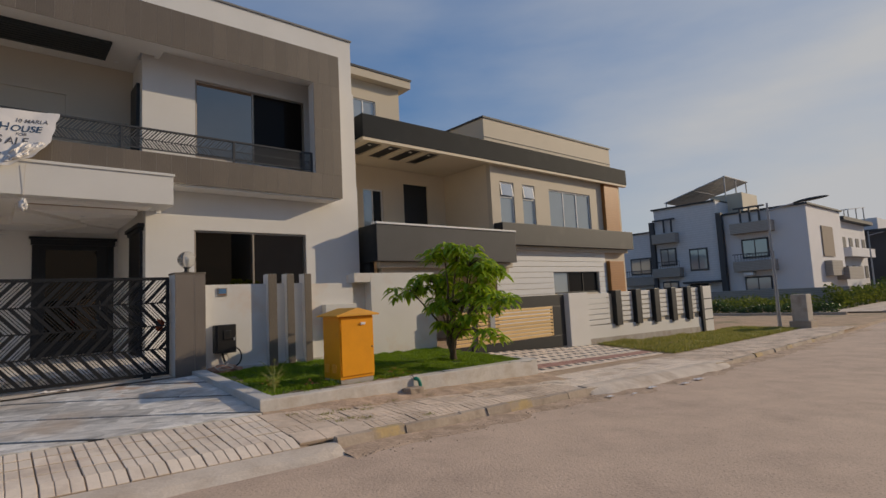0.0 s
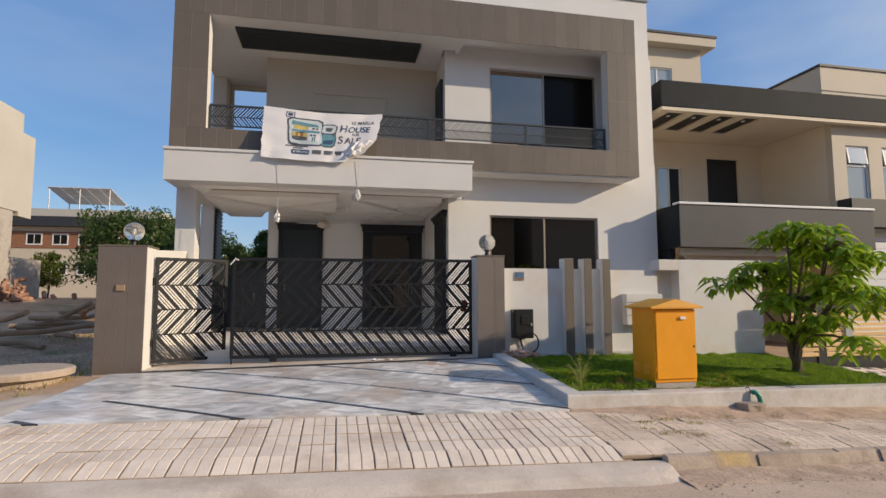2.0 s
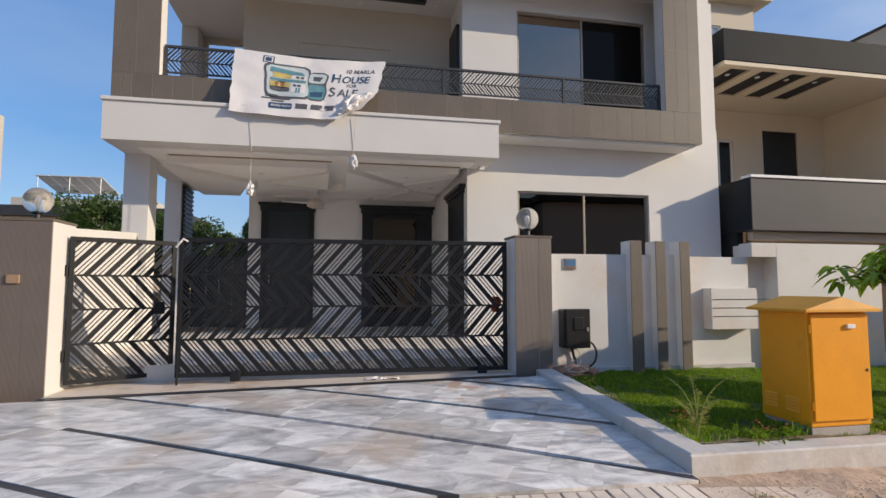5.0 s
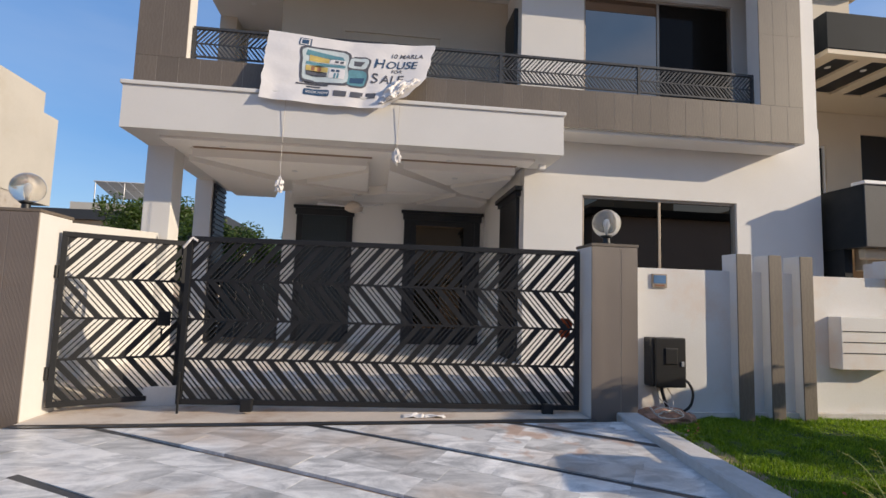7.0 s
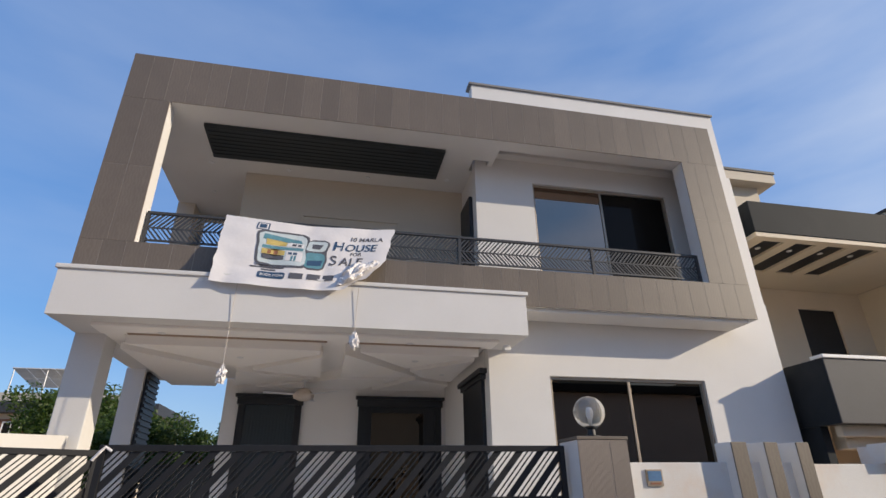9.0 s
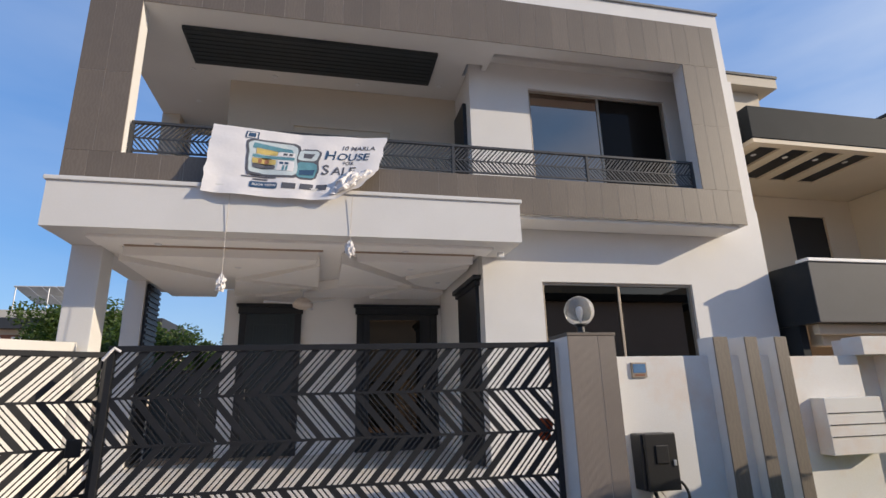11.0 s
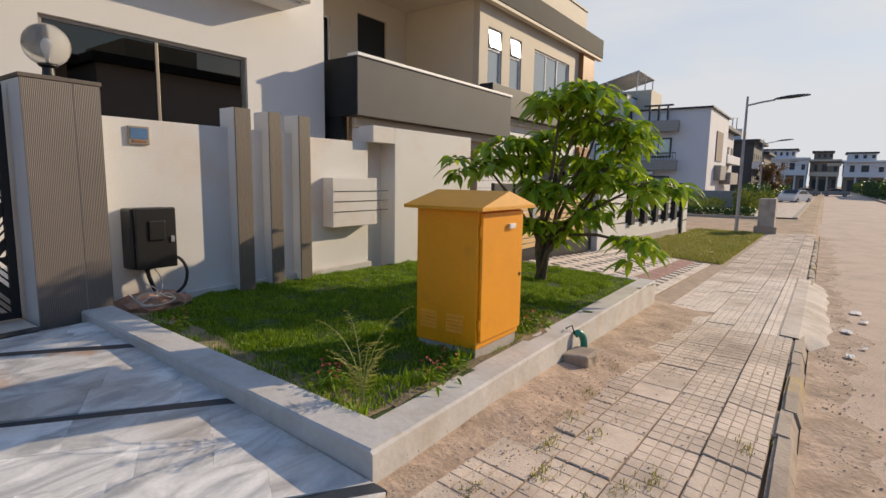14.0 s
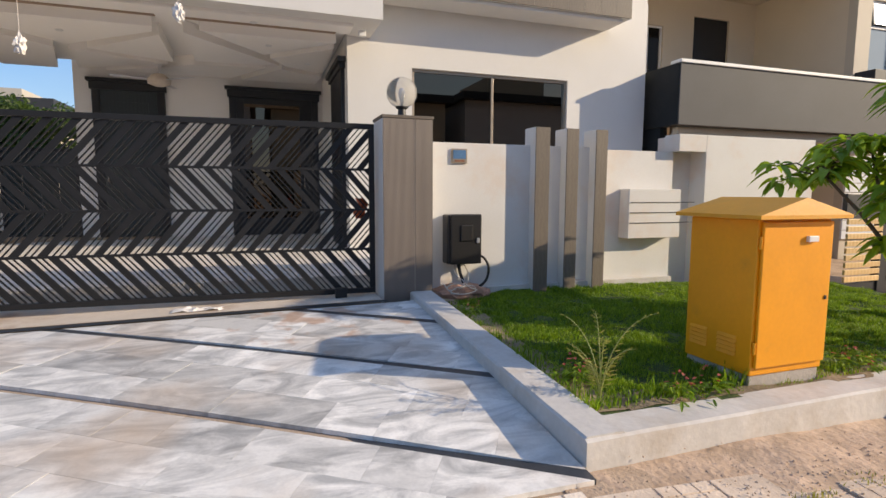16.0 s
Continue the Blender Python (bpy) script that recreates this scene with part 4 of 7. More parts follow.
globe_lamp(2.305, 9.37, 1.946)
globe_lamp(-3.33, 9.52, 2.031)
solid("side_wall", prism([(9.80, 0.0), (12.5, 0.0), (12.5, 2.2), (9.80, 2.0)], -3.52, -3.32, "x"), WHITE, "white side boundary wall behind the wicket", "boundary wall")

bw = thing("boundary_wall", (5.2, 9.5, 0.1), "white front boundary wall with stained patches", "boundary wall")
BY = 9.44
part("wall", box(2.585, 4.64, BY, BY + 0.15, -0.1, 1.735, 0.006), WALLW, bw)
part("wall", box(4.641, 5.62, BY + 0.03, BY + 0.18, -0.1, 1.72, 0.006), WALLW, bw)
part("wall", box(5.621, 6.0, BY + 0.16, BY + 0.30, -0.1, 1.9, 0.004), WALLW, bw, "recessed strip")
part("wall", box(6.001, 7.78, BY - 0.08, BY + 0.18, -0.2, 1.92, 0.006), WALLW, bw)
part("lintel", box(5.60, 6.0, BY - 0.08, BY + 0.159, 1.722, 1.92, 0.006), WALLW, bw)
part("footing", boxes([(3.22, 3.712, BY - 0.05, BY - 0.002, -0.1, 0.262), (3.884, 4.08, BY - 0.05, BY - 0.002, -0.1, 0.262), (4.232, 4.443, BY - 0.05, BY - 0.002, -0.1, 0.262), (4.594, 5.62, BY - 0.03, BY + 0.028, -0.1, 0.255)], 0.006), KERBW, bw, "rough cement footing")
lb = part("letter_panel", box(4.885, 5.60, BY - 0.14, BY + 0.028, 0.73, 1.285, 0.006), WALLW, bw, "raised white block with dark grooves")
for k in range(3):
    part("groove", box(4.905, 5.80, BY - 0.146, BY - 0.13, 0.90 + 0.115 * k, 0.908 + 0.115 * k), CHAR, bw)
for fx0, fx1 in ((3.715, 3.88), (4.083, 4.228), (4.446, 4.59)):
    part("fin", box(fx0, fx1, BY - 0.11, BY + 0.12, -0.05, 1.915, 0.005), WALLW, bw, "upright fin with pale sides")
    part("fin_tile", box(fx0 + 0.002, fx1 - 0.002, BY - 0.127, BY - 0.1105, 0.1, 1.912), BROWN, bw, "brown tile facing")
part("plaque", box(2.83, 2.995, BY - 0.02, BY - 0.001, 1.53, 1.675, 0.003), ALU, bw, "small house plaque")
part("plaque_face", box(2.845, 2.98, BY - 0.024, BY - 0.0205, 1.575, 1.66), BLUEPL, bw, "blue enamel face")
part("plaque_bar", box(2.86, 2.965, BY - 0.024, BY - 0.0205, 1.545, 1.562), BRICKR, bw)

# meter box and its cables
mb = thing("meter_box", (2.92, 9.35, 0.5), "black plastic electric meter box on the wall with loose cables", "meter box")
part("body", box(2.735, 3.07, 9.27, 9.438, 0.53, 1.02, 0.02), PLASTIC, mb)
part("lid", box(2.76, 3.085, 9.238, 9.268, 0.53, 1.025, 0.012), PLASTIC, mb)
part("viewing_window", box(2.86, 2.99, 9.226, 9.2378, 0.76, 0.92, 0.008), PLASTIC, mb)
part("latch", box(3.03, 3.06, 9.226, 9.2378, 0.74, 0.79, 0.004), STEEL, mb)
part("cable", tube(bent([(3.0, 9.35, 0.54), (3.06, 9.33, 0.60), (3.14, 9.31, 0.58), (3.19, 9.30, 0.48), (3.17, 9.30, 0.36), (3.1, 9.31, 0.29), (3.02, 9.32, 0.27)]), 0.013), WIRE, mb)
part("cable", tube(bent([(2.88, 9.36, 0.54), (2.9, 9.34, 0.42), (2.94, 9.33, 0.3), (2.95, 9.32, 0.2)]), 0.018), WIRE, mb)
part("cable", tube(bent([(2.84, 9.35, 0.54), (2.83, 9.3, 0.42), (2.9, 9.25, 0.36), (2.86, 9.20, 0.30), (2.72, 9.18, 0.29), (2.70, 9.14, 0.34), (2.80, 9.12, 0.36), (2.95, 9.14, 0.30), (3.02, 9.18, 0.27), (2.9, 9.16, 0.26), (2.74, 9.14, 0.27), (2.66, 9.18, 0.36)]), 0.006, 6), ROPE, mb, "pale loose cable")
part("cable", tube(bent([(2.92, 9.35, 0.54), (2.97, 9.31, 0.44), (2.92, 9.22, 0.33), (2.78, 9.16, 0.31), (2.72, 9.12, 0.27), (2.86, 9.10, 0.26), (2.98, 9.12, 0.285), (2.94, 9.16, 0.33), (2.82, 9.17, 0.30)]), 0.005, 6), ROPE, mb, "pale loose cable")
part("blue_tape", box(2.97, 3.04, 9.29, 9.33, 0.26, 0.30, 0.008), BLUEPL, mb)
dirt = bmesh.new()
bmesh.ops.create_icosphere(dirt, subdivisions=3, radius=1.0)
for v in dirt.verts:
    n = 1 + 0.25 * noise.noise(v.co * 2.3)
    v.co = Vector((2.88 + v.co.x * 0.32 * n, 9.30 + v.co.y * 0.18 * n, 0.22 + v.co.z * 0.11 * n))
solid("soil_mound", dirt, MOUND, "small heap of loose soil below the meter box", "soil", "stuff")

# ---- yellow street cabinet ----
yc = thing("utility_cabinet", (3.9, 6.95, 0.12), "yellow steel utility cabinet with a pitched lid on the lawn", "cabinet")
CX0, CX1, CY0, CY1 = 3.69, 4.275, 6.655, 7.155
part("plinth", box(CX0 + 0.01, CX1 - 0.01, CY0 + 0.01, CY1 - 0.01, -0.05, 0.165, 0.008), CEMENT, yc, "cement plinth")
part("body", box(CX0, CX1, CY0, CY1, 0.166, 1.09, 0.008), YELLOW, yc)
dr = part("door", box(CX0 + 0.02, CX1 - 0.006, CY0 - 0.022, CY0 - 0.002, 0.215, 1.075, 0.006), YELLOW, yc)
part("handle", box(4.04, 4.12, CY0 - 0.045, CY0 - 0.0225, 0.955, 0.99, 0.005), WFRAME, dr, "white label-sized latch plate")
part("keyhole", box(CX1 - 0.05, CX1 - 0.03, CY0 - 0.028, CY0 - 0.0225, 0.60, 0.625, 0.003), CHAR, dr)
for z in (0.30, 0.92):
    part("hinge", tube([(CX0 + 0.008, CY0 - 0.014, z), (CX0 + 0.008, CY0 - 0.014, z + 0.07)], 0.008, 8), YELLOW, yc)
ro = bmesh.new()
XA, XB, YA, YB = CX0 - 0.075, CX1 + 0.075, CY0 - 0.075, CY1 + 0.06
xm, ze, zt = (XA + XB) / 2, 1.115, 1.215
base = [(XA, YA), (XB, YA), (XB, YB), (XA, YB)]
lo = [ro.verts.new((x, y, ze - 0.022)) for x, y in base]
hi = [ro.verts.new((x, y, ze)) for x, y in base]
r1, r2 = ro.verts.new((xm, YA + 0.015, zt)), ro.verts.new((xm, YB - 0.015, zt))
ro.faces.new(lo)
for i in range(4):
    ro.faces.new([lo[i], lo[(i + 1) % 4], hi[(i + 1) % 4], hi[i]])
for f in ([hi[0], hi[1], r1], [hi[1], hi[2], r2, r1], [hi[2], hi[3], r2], [hi[3], hi[0], r1, r2]):
    ro.faces.new(f)
part("lid", ro, YTOP, yc, "dusty pitched yellow lid")
for gx0 in (CY0 + 0.10, CY0 + 0.32):
    for k in range(5):
        part("vent_slot", prism([(CX0 - 0.010, 0.26 + 0.026 * k), (CX0 - 0.0005, 0.28 + 0.026 * k), (CX0 - 0.0005, 0.26 + 0.026 * k)], gx0, gx0 + 0.14), YELLOW, yc)

# ---- balcony railing and banner ----
rl = new("balcony_railing")
rl.location = (-2.9, 12.10, 4.80)
tagged(rl, "black steel balcony railing with chevron bars", "railing")
ORIGIN[rl] = Vector((0, 0, 0))
RW = 9.0
part("top_rail", box(0, RW, -0.025, 0.025, 0.43, 0.47, 0.004), RAILG, rl)
part("bottom_rail", box(0, RW, -0.015, 0.015, 0.0, 0.025), RAILG, rl)
part("middle_rail", box(0, RW, -0.010, 0.010, 0.205, 0.223), RAILG, rl)
for x in (0.02, 2.35, 4.66, 6.97, RW - 0.02):
    part("post", box(x - 0.022, x + 0.022, -0.022, 0.022, -0.098, 0.43), RAILG, rl)
chevrons(rl, 0.02, RW - 0.02, [0.025, 0.21, 0.43], RAILG, 0.036, [0.034, 0.016, 0.034], 0.012, first=-1)
rl2 = new("balcony_railing")
rl2.matrix_world = Matrix.Translation((-3.25, 12.42, 4.55)) @ Matrix.Rotation(radians(90), 4, "Z")
tagged(rl2, "short black chevron railing on the balcony's open side", "railing")
ORIGIN[rl2] = Vector((0, 0, 0))
part("top_rail", box(0, 2.85, -0.02, 0.02, 0.68, 0.72), RAILG, rl2)
part("bottom_rail", box(0, 2.85, -0.015, 0.015, 0.0, 0.025), RAILG, rl2)
chevrons(rl2, 0.0, 2.85, [0.025, 0.35, 0.68], RAILG, 0.04, [0.04, 0.018], 0.012)


def banner_at(u, v, off=0.0):
    """The hung banner's face: u along it, v down it."""
    top = Vector((-1.80 + 2.50 * u, 12.045, 5.27 - 0.16 * u * (1 - u) * 1.6 - 0.02 * u))
    low = Vector((-1.80 + 0.02 + 2.15 * u + 0.05 * u, 11.60, 4.06 - 0.04 * math.sin(math.pi * u) - 0.02 * u))
    p = top.lerp(low, v)
    fold = max(0.0, u - 0.78) / 0.22 * max(0.0, v - 0.55) / 0.45
    wave = 0.028 * math.sin(7 * u + 2.2 * v) + 0.02 * math.sin(17 * u - 5 * v) * v + 0.012 * noise.noise((u * 9, v * 6, 1)) + 0.02 * math.sin(3.1 * v + 1) * (1 - u)
    p += Vector((-0.16 * fold + 0.02 * noise.noise((v * 8, u * 3, 5)), -0.035 - abs(wave) - 0.05 * fold - off, 0.20 * fold + 0.03 * fold * math.sin(30 * u)))
    return p


def banner_patch(outline, n=14, off=0.004):
    """A printed patch in banner coordinates: rows of a polygon, laid on the cloth."""
    vs = sorted({p[1] for p in outline})
    lo, hi = vs[0], vs[-1]
    verts, faces = [], []
    for i in range(n + 1):
        v = lo + (hi - lo) * i / n
        cut = []
        for k, p in enumerate(outline):
            q = outline[(k + 1) % len(outline)]
            if (p[1] <= v <= q[1] or q[1] <= v <= p[1]) and p[1] != q[1]:
                cut.append(p[0] + (v - p[1]) / (q[1] - p[1]) * (q[0] - p[0]))
        a, b = min(cut), max(cut)
        for j in range(n + 1):
            verts.append(tuple(banner_at(a + (b - a) * j / n, v, off)))
    for i in range(n):
        for j in range(n):
            a = i * (n + 1) + j
            faces.append((a, a + 1, a + n + 2, a + n + 1))
    return verts, faces


banner = thing("sale_banner", (-0.6, 11.7, 4.6), "creased white vinyl house-for-sale banner tied to the railing", "banner")
bv, bf = [], []
NB = 46
for side in (0.0, -0.004):
    for i in range(NB + 1):
        for j in range(NB + 1):
            bv.append(tuple(banner_at(i / NB, j / NB, side)))
for s in (0, (NB + 1) ** 2):
    for i in range(NB):
        for j in range(NB):
            a = s + i * (NB + 1) + j
            bf.append((a, a + 1, a + NB + 2, a + NB + 1))
raw("cloth", bv, bf, CLOTH, banner, True)
# the lower corner, doubled over on itself in hard creases
cv, cf = [], []
for i in range(19):
    for j in range(15):
        p, q = i / 18, j / 14
        crease = abs(noise.noise((p * 3.4, q * 3.0, 7))) * 0.13 + abs(noise.noise((p * 8, q * 7, 3))) * 0.04
        rim = 0.05 * math.sin(math.pi * p) * math.sin(math.pi * q)
        b = banner_at(0.80 + 0.19 * p - 0.06 * q, 0.60 + 0.33 * q + 0.07 * noise.noise((p * 3, q * 2, 1)), 0.012 + crease + rim)
        cv.append(tuple(b + Vector((0.03 * noise.noise((q * 5, p * 2, 4)), 0, 0.03 * noise.noise((p * 5, q * 5, 9))))))
for i in range(18):
    for j in range(14):
        a = i * 15 + j
        cf.append((a, a + 1, a + 16, a + 15))
raw("folded_corner", cv, cf, CLOTH, banner)


def rounded(u0, v0, u1, v1, r, skew=0.0):
    out = []
    for cu, cv, a0 in ((u1 - r, v0 + r * 2, -90), (u1 - r, v1 - r * 2, 0), (u0 + r, v1 - r * 2, 90), (u0 + r, v0 + r * 2, 180)):
        for k in range(5):
            a = radians(a0 + 22.5 * k)
            u, v = cu + r * math.cos(a), cv + 2 * r * math.sin(a)
            out.append((u + skew * (v - v0), v))
    return out


for name, out, m, off in (
    ("photo_border", rounded(0.195, 0.16, 0.505, 0.71, 0.035, 0.06), INKG, 0.006),
    ("photo", rounded(0.212, 0.19, 0.490, 0.68, 0.03, 0.06), PALE, 0.009),
    ("photo_block", [(0.245, 0.22), (0.46, 0.27), (0.475, 0.33), (0.240, 0.31)], TEAL, 0.012),
    ("photo_block", [(0.262, 0.30), (0.385, 0.315), (0.385, 0.385), (0.262, 0.385)], OCHRE, 0.014),
    ("photo_block", [(0.39, 0.315), (0.487, 0.33), (0.490, 0.40), (0.39, 0.385)], CLOTH, 0.014),
    ("photo_block", [(0.418, 0.335), (0.443, 0.338), (0.443, 0.375), (0.418, 0.372)], INKG, 0.016),
    ("photo_block", [(0.452, 0.340), (0.474, 0.343), (0.475, 0.380), (0.452, 0.377)], INKG, 0.016),
    ("photo_block", [(0.245, 0.395), (0.492, 0.405), (0.492, 0.445), (0.248, 0.44)], TEAL, 0.014),
    ("photo_block", [(0.250, 0.452), (0.385, 0.455), (0.385, 0.53), (0.252, 0.53)], OCHRE, 0.014),
    ("photo_block", [(0.285, 0.465), (0.305, 0.465), (0.305, 0.525), (0.285, 0.525)], BRICKR, 0.016),
    ("photo_block", [(0.320, 0.465), (0.345, 0.465), (0.345, 0.525), (0.320, 0.525)], BRICKR, 0.016),
    ("photo_block", [(0.255, 0.535), (0.385, 0.54), (0.385, 0.60), (0.262, 0.595)], INKG, 0.016),
    ("photo_block", [(0.395, 0.455), (0.490, 0.46), (0.492, 0.62), (0.395, 0.61)], CLOTH, 0.014),
    ("photo_block", [(0.405, 0.475), (0.428, 0.476), (0.428, 0.515), (0.405, 0.514)], INK, 0.016),
    ("photo_block", [(0.435, 0.477), (0.458, 0.478), (0.458, 0.517), (0.435, 0.516)], INK, 0.016),
    ("photo_block", [(0.425, 0.53), (0.437, 0.53), (0.437, 0.61), (0.425, 0.61)], TEAL, 0.016),
    ("photo_block", [(0.444, 0.53), (0.456, 0.53), (0.456, 0.61), (0.444, 0.61)], TEAL, 0.016),
    ("photo_border", rounded(0.500, 0.24, 0.63, 0.72, 0.03, 0.02), INKG, 0.006),
    ("photo", rounded(0.505, 0.265, 0.617, 0.43, 0.02, 0.02), PALE, 0.009),
    ("photo_block", [(0.53, 0.315), (0.595, 0.32), (0.585, 0.395), (0.54, 0.39)], INKG, 0.012),
    ("photo", rounded(0.510, 0.455, 0.622, 0.695, 0.02, 0.02), TEAL, 0.009),
    ("photo_block", [(0.525, 0.58), (0.61, 0.56), (0.615, 0.65), (0.53, 0.66)], INK, 0.012),
    ("button", rounded(0.26, 0.79, 0.42, 0.885, 0.012), INK, 0.006),
    ("emblem", [(0.190, 0.050), (0.262, 0.050), (0.262, 0.165), (0.190, 0.165)], INK, 0.006),
    ("emblem", [(0.198, 0.062), (0.254, 0.062), (0.254, 0.153), (0.198, 0.153)], CLOTH, 0.009),
    ("emblem", [(0.206, 0.075), (0.246, 0.075), (0.246, 0.14), (0.206, 0.14)], INK, 0.012),
    ("print_bar", [(0.205, 0.715), (0.40, 0.715), (0.40, 0.735), (0.205, 0.735)], INKG, 0.006),
    ("print_bar", [(0.275, 0.748), (0.36, 0.748), (0.36, 0.772), (0.275, 0.772)], INKG, 0.006),
    ("print_bar", [(0.235, 0.655), (0.31, 0.670), (0.31, 0.70), (0.235, 0.690)], INKG, 0.018),
    ("print_bar", [(0.445, 0.785), (0.525, 0.785), (0.525, 0.865), (0.445, 0.865)], INKG, 0.006),
    ("print_bar", [(0.55, 0.785), (0.63, 0.785), (0.63, 0.865), (0.55, 0.865)], INKG, 0.006),
    ("print_bar", [(0.648, 0.785), (0.715, 0.785), (0.715, 0.865), (0.648, 0.865)], INKG, 0.006),
):
    pv, pf = banner_patch(out, 14, off)
    raw(name, pv, pf, m, banner)


def banner_text(words, u, v, size, mat, parent, wide=1.0, tall=1.0, off=0.007):
    """Lettering of the built-in font, laid on the cloth at u, v (left end of its base line)."""
    fc = bpy.data.curves.new("lettering", "FONT")
    fc.body, fc.size, fc.offset = words, 1.0, 0.012
    tmp = bpy.data.objects.new("lettering", fc)
    me = bpy.data.meshes.new_from_object(tmp)
    for vx in me.vertices:
        x, y = vx.co.x * size * wide, vx.co.y * size * tall
        vx.co = banner_at(u + x, v - y * 2.0, off) - ORIGIN[parent]
    me.materials.append(mat)
    bpy.data.objects.remove(tmp)
    ob = new("lettering", me)
    ob.parent = parent
    return ob


banner_text("10 MARLA", 0.745, 0.225, 0.048, INKG, banner, 0.95)
banner_text("H", 0.655, 0.39, 0.100, INK, banner, 0.95)
banner_text("OUSE", 0.727, 0.39, 0.080, INK, banner, 0.98)
banner_text("FOR", 0.775, 0.462, 0.036, INKG, banner)
banner_text("S", 0.655, 0.625, 0.108, INKG, banner, 0.9)
banner_text("ALE", 0.718, 0.625, 0.090, INKG, banner, 0.95)
banner_text("BOOK NOW", 0.275, 0.852, 0.024, CLOTH, banner, 1.0, 1.0, 0.010)
for x, zb in ((-1.44, 2.86), (0.16, 3.36)):
    s = thing("hanging_weight", (x, 11.62, zb), "crumpled white bag tied on a cord from the banner", "bag", "banner weights")
    part("cord", tube([(x + 0.02, 11.60, 4.1), (x, 11.63, 3.6), (x, 11.62, zb + 0.12)], 0.004, 5), ROPE, s)
    bagm = bmesh.new()
    bmesh.ops.create_icosphere(bagm, subdivisions=3, radius=1.0)
    for v in bagm.verts:
        n = 1 + 0.8 * noise.noise(v.co * 3.1 + Vector((x, 0, 0)))
        taper = 1.0 - 0.55 * max(0, v.co.z)
        v.co = Vector((x + v.co.x * 0.06 * n * taper, 11.62 + v.co.y * 0.05 * n * taper, zb + v.co.z * 0.10 * n))
    part("bag", bagm, CLOTH, s)

# porch ceiling fan
fan = thing("ceiling_fan", (-0.58, 14.9, 3.05), "cream ceiling fan hanging in the car porch", "fan")
part("rod", tube([(-0.58, 14.9, 3.49), (-0.58, 14.9, 3.22)], 0.014), WFRAME, fan)
part("canopy_cup", lathe([(0.03, 0.44), (0.065, 0.36), (0.05, 0.34)], (-0.58, 14.9, 3.05), 18), WFRAME, fan)
part("motor", lathe([(0.04, 0.22), (0.11, 0.19), (0.19, 0.11), (0.18, 0.04), (0.08, 0.0)], (-0.58, 14.9, 3.05), 24), SILL, fan, smooth=True)
for k in range(3):
    a = radians(80 + 120 * k)
    bl = bmesh.new()
    ca, sa = math.cos(a), math.sin(a)
    pts = [(0.16, -0.03), (0.25, -0.055), (0.72, -0.075), (0.74, 0.06), (0.25, 0.05), (0.16, 0.03)]
    top = [bl.verts.new((-0.58 + r * ca - w * sa, 14.9 + r * sa + w * ca, 3.155 + 0.1 * w)) for r, w in pts]
    bot = [bl.verts.new((-0.58 + r * ca - w * sa, 14.9 + r * sa + w * ca, 3.148 + 0.1 * w)) for r, w in pts]
    bl.faces.new(top)
    bl.faces.new(bot[::-1])
    for i in range(6):
        bl.faces.new([top[i], top[(i + 1) % 6], bot[(i + 1) % 6], bot[i]])
    part("blade", bl, WFRAME, fan)
part("floodlight", boxes([(2.38, 2.48, 11.98, 12.06, 3.40, 3.48)], 0.01), WFRAME, house, "small white floodlight")

# ---- neighbour's house: grey bands, cream walls ----
nh = thing("house", (15, 13, 0), "neighbouring cream house with dark grey bands and orange cladding", "house")
part("roof_band", box(8.0, 22.5, 12.60, 12.80, 6.19, 6.89, 0.01), SLATE, nh, "slate roof band, darkened for shade")
part("roof_band", box(8.0, 8.2, 12.80, 15.5, 6.19, 6.89, 0.01), SLATE, nh)
part("soffit_lip", boxes([(8.02, 22.48, 12.62, 12.80, 6.09, 6.188), (8.02, 8.2, 12.801, 15.5, 6.09, 6.188)], 0.008), TERR, nh, "cream soffit edge")
for k in range(5):
    xa = 8.2 + 0.8 * k
    part("pergola_beam", box(xa, xa + (0.28 if k < 4 else 2.20), 12.80, 14.5, 6.175, 6.229), TERR, nh)
    if k < 4:
        sp = thing("ceiling_spot", (xa + 0.54, 13.4, 6.228), "small recessed ceiling spot, switched off", "ceiling light", "recessed spots")
        part("ring", lathe([(0.030, -0.004), (0.034, -0.010), (0.055, -0.008), (0.058, 0.001)], (xa + 0.54, 13.4, 6.228), 20), WFRAME, sp)
part("pergola_cover", box(8.2, 13.6, 12.80, 14.5, 6.23, 6.6), CHAR, nh, "dark cover over the slots")
part("roof", boxes([(8.2, 13.6, 14.5, 15.6, 6.2, 6.6)]), TERR, nh)
part("roof", box(13.6, 22.3, 12.80, 19.0, 6.2, 6.6), CREAM, nh)
part("wall", wall_xz(13.6, 22.3, 12.9, 13.1, -0.4, 6.2, [(14.06, 14.85, 3.8, 5.55), (15.33, 16.08, 3.8, 5.55), (16.97, 19.84, 3.8, 5.52), (16.87, 20.02, 1.25, 2.16)]), CREAM, nh, "cream front wall")
part("wall", box(13.6, 13.8, 13.1, 15.5, -0.4, 6.19), TERR, nh)
part("wall", wall_xz(7.8, 13.8, 15.5, 15.7, -0.4, 6.19, [(11.55, 12.7, 3.2, 5.70), (9.75, 10.6, 3.9, 5.36)]), TERR, nh, "shaded terrace wall")
part("wall", box(22.1, 22.3, 13.1, 19, -0.4, 6.19), CREAM, nh)
part("wall", box(7.76, 22.3, 18.9, 19.1, -0.4, 7.0), CREAM, nh)
part("door", box(11.55, 12.7, 15.56, 15.6, 3.2, 5.70), CHAR, nh, "dark terrace door")
window(9.75, 10.6, 15.54, 3.9, 5.36, nh, WFRAME, [NGLASS, GLASS])
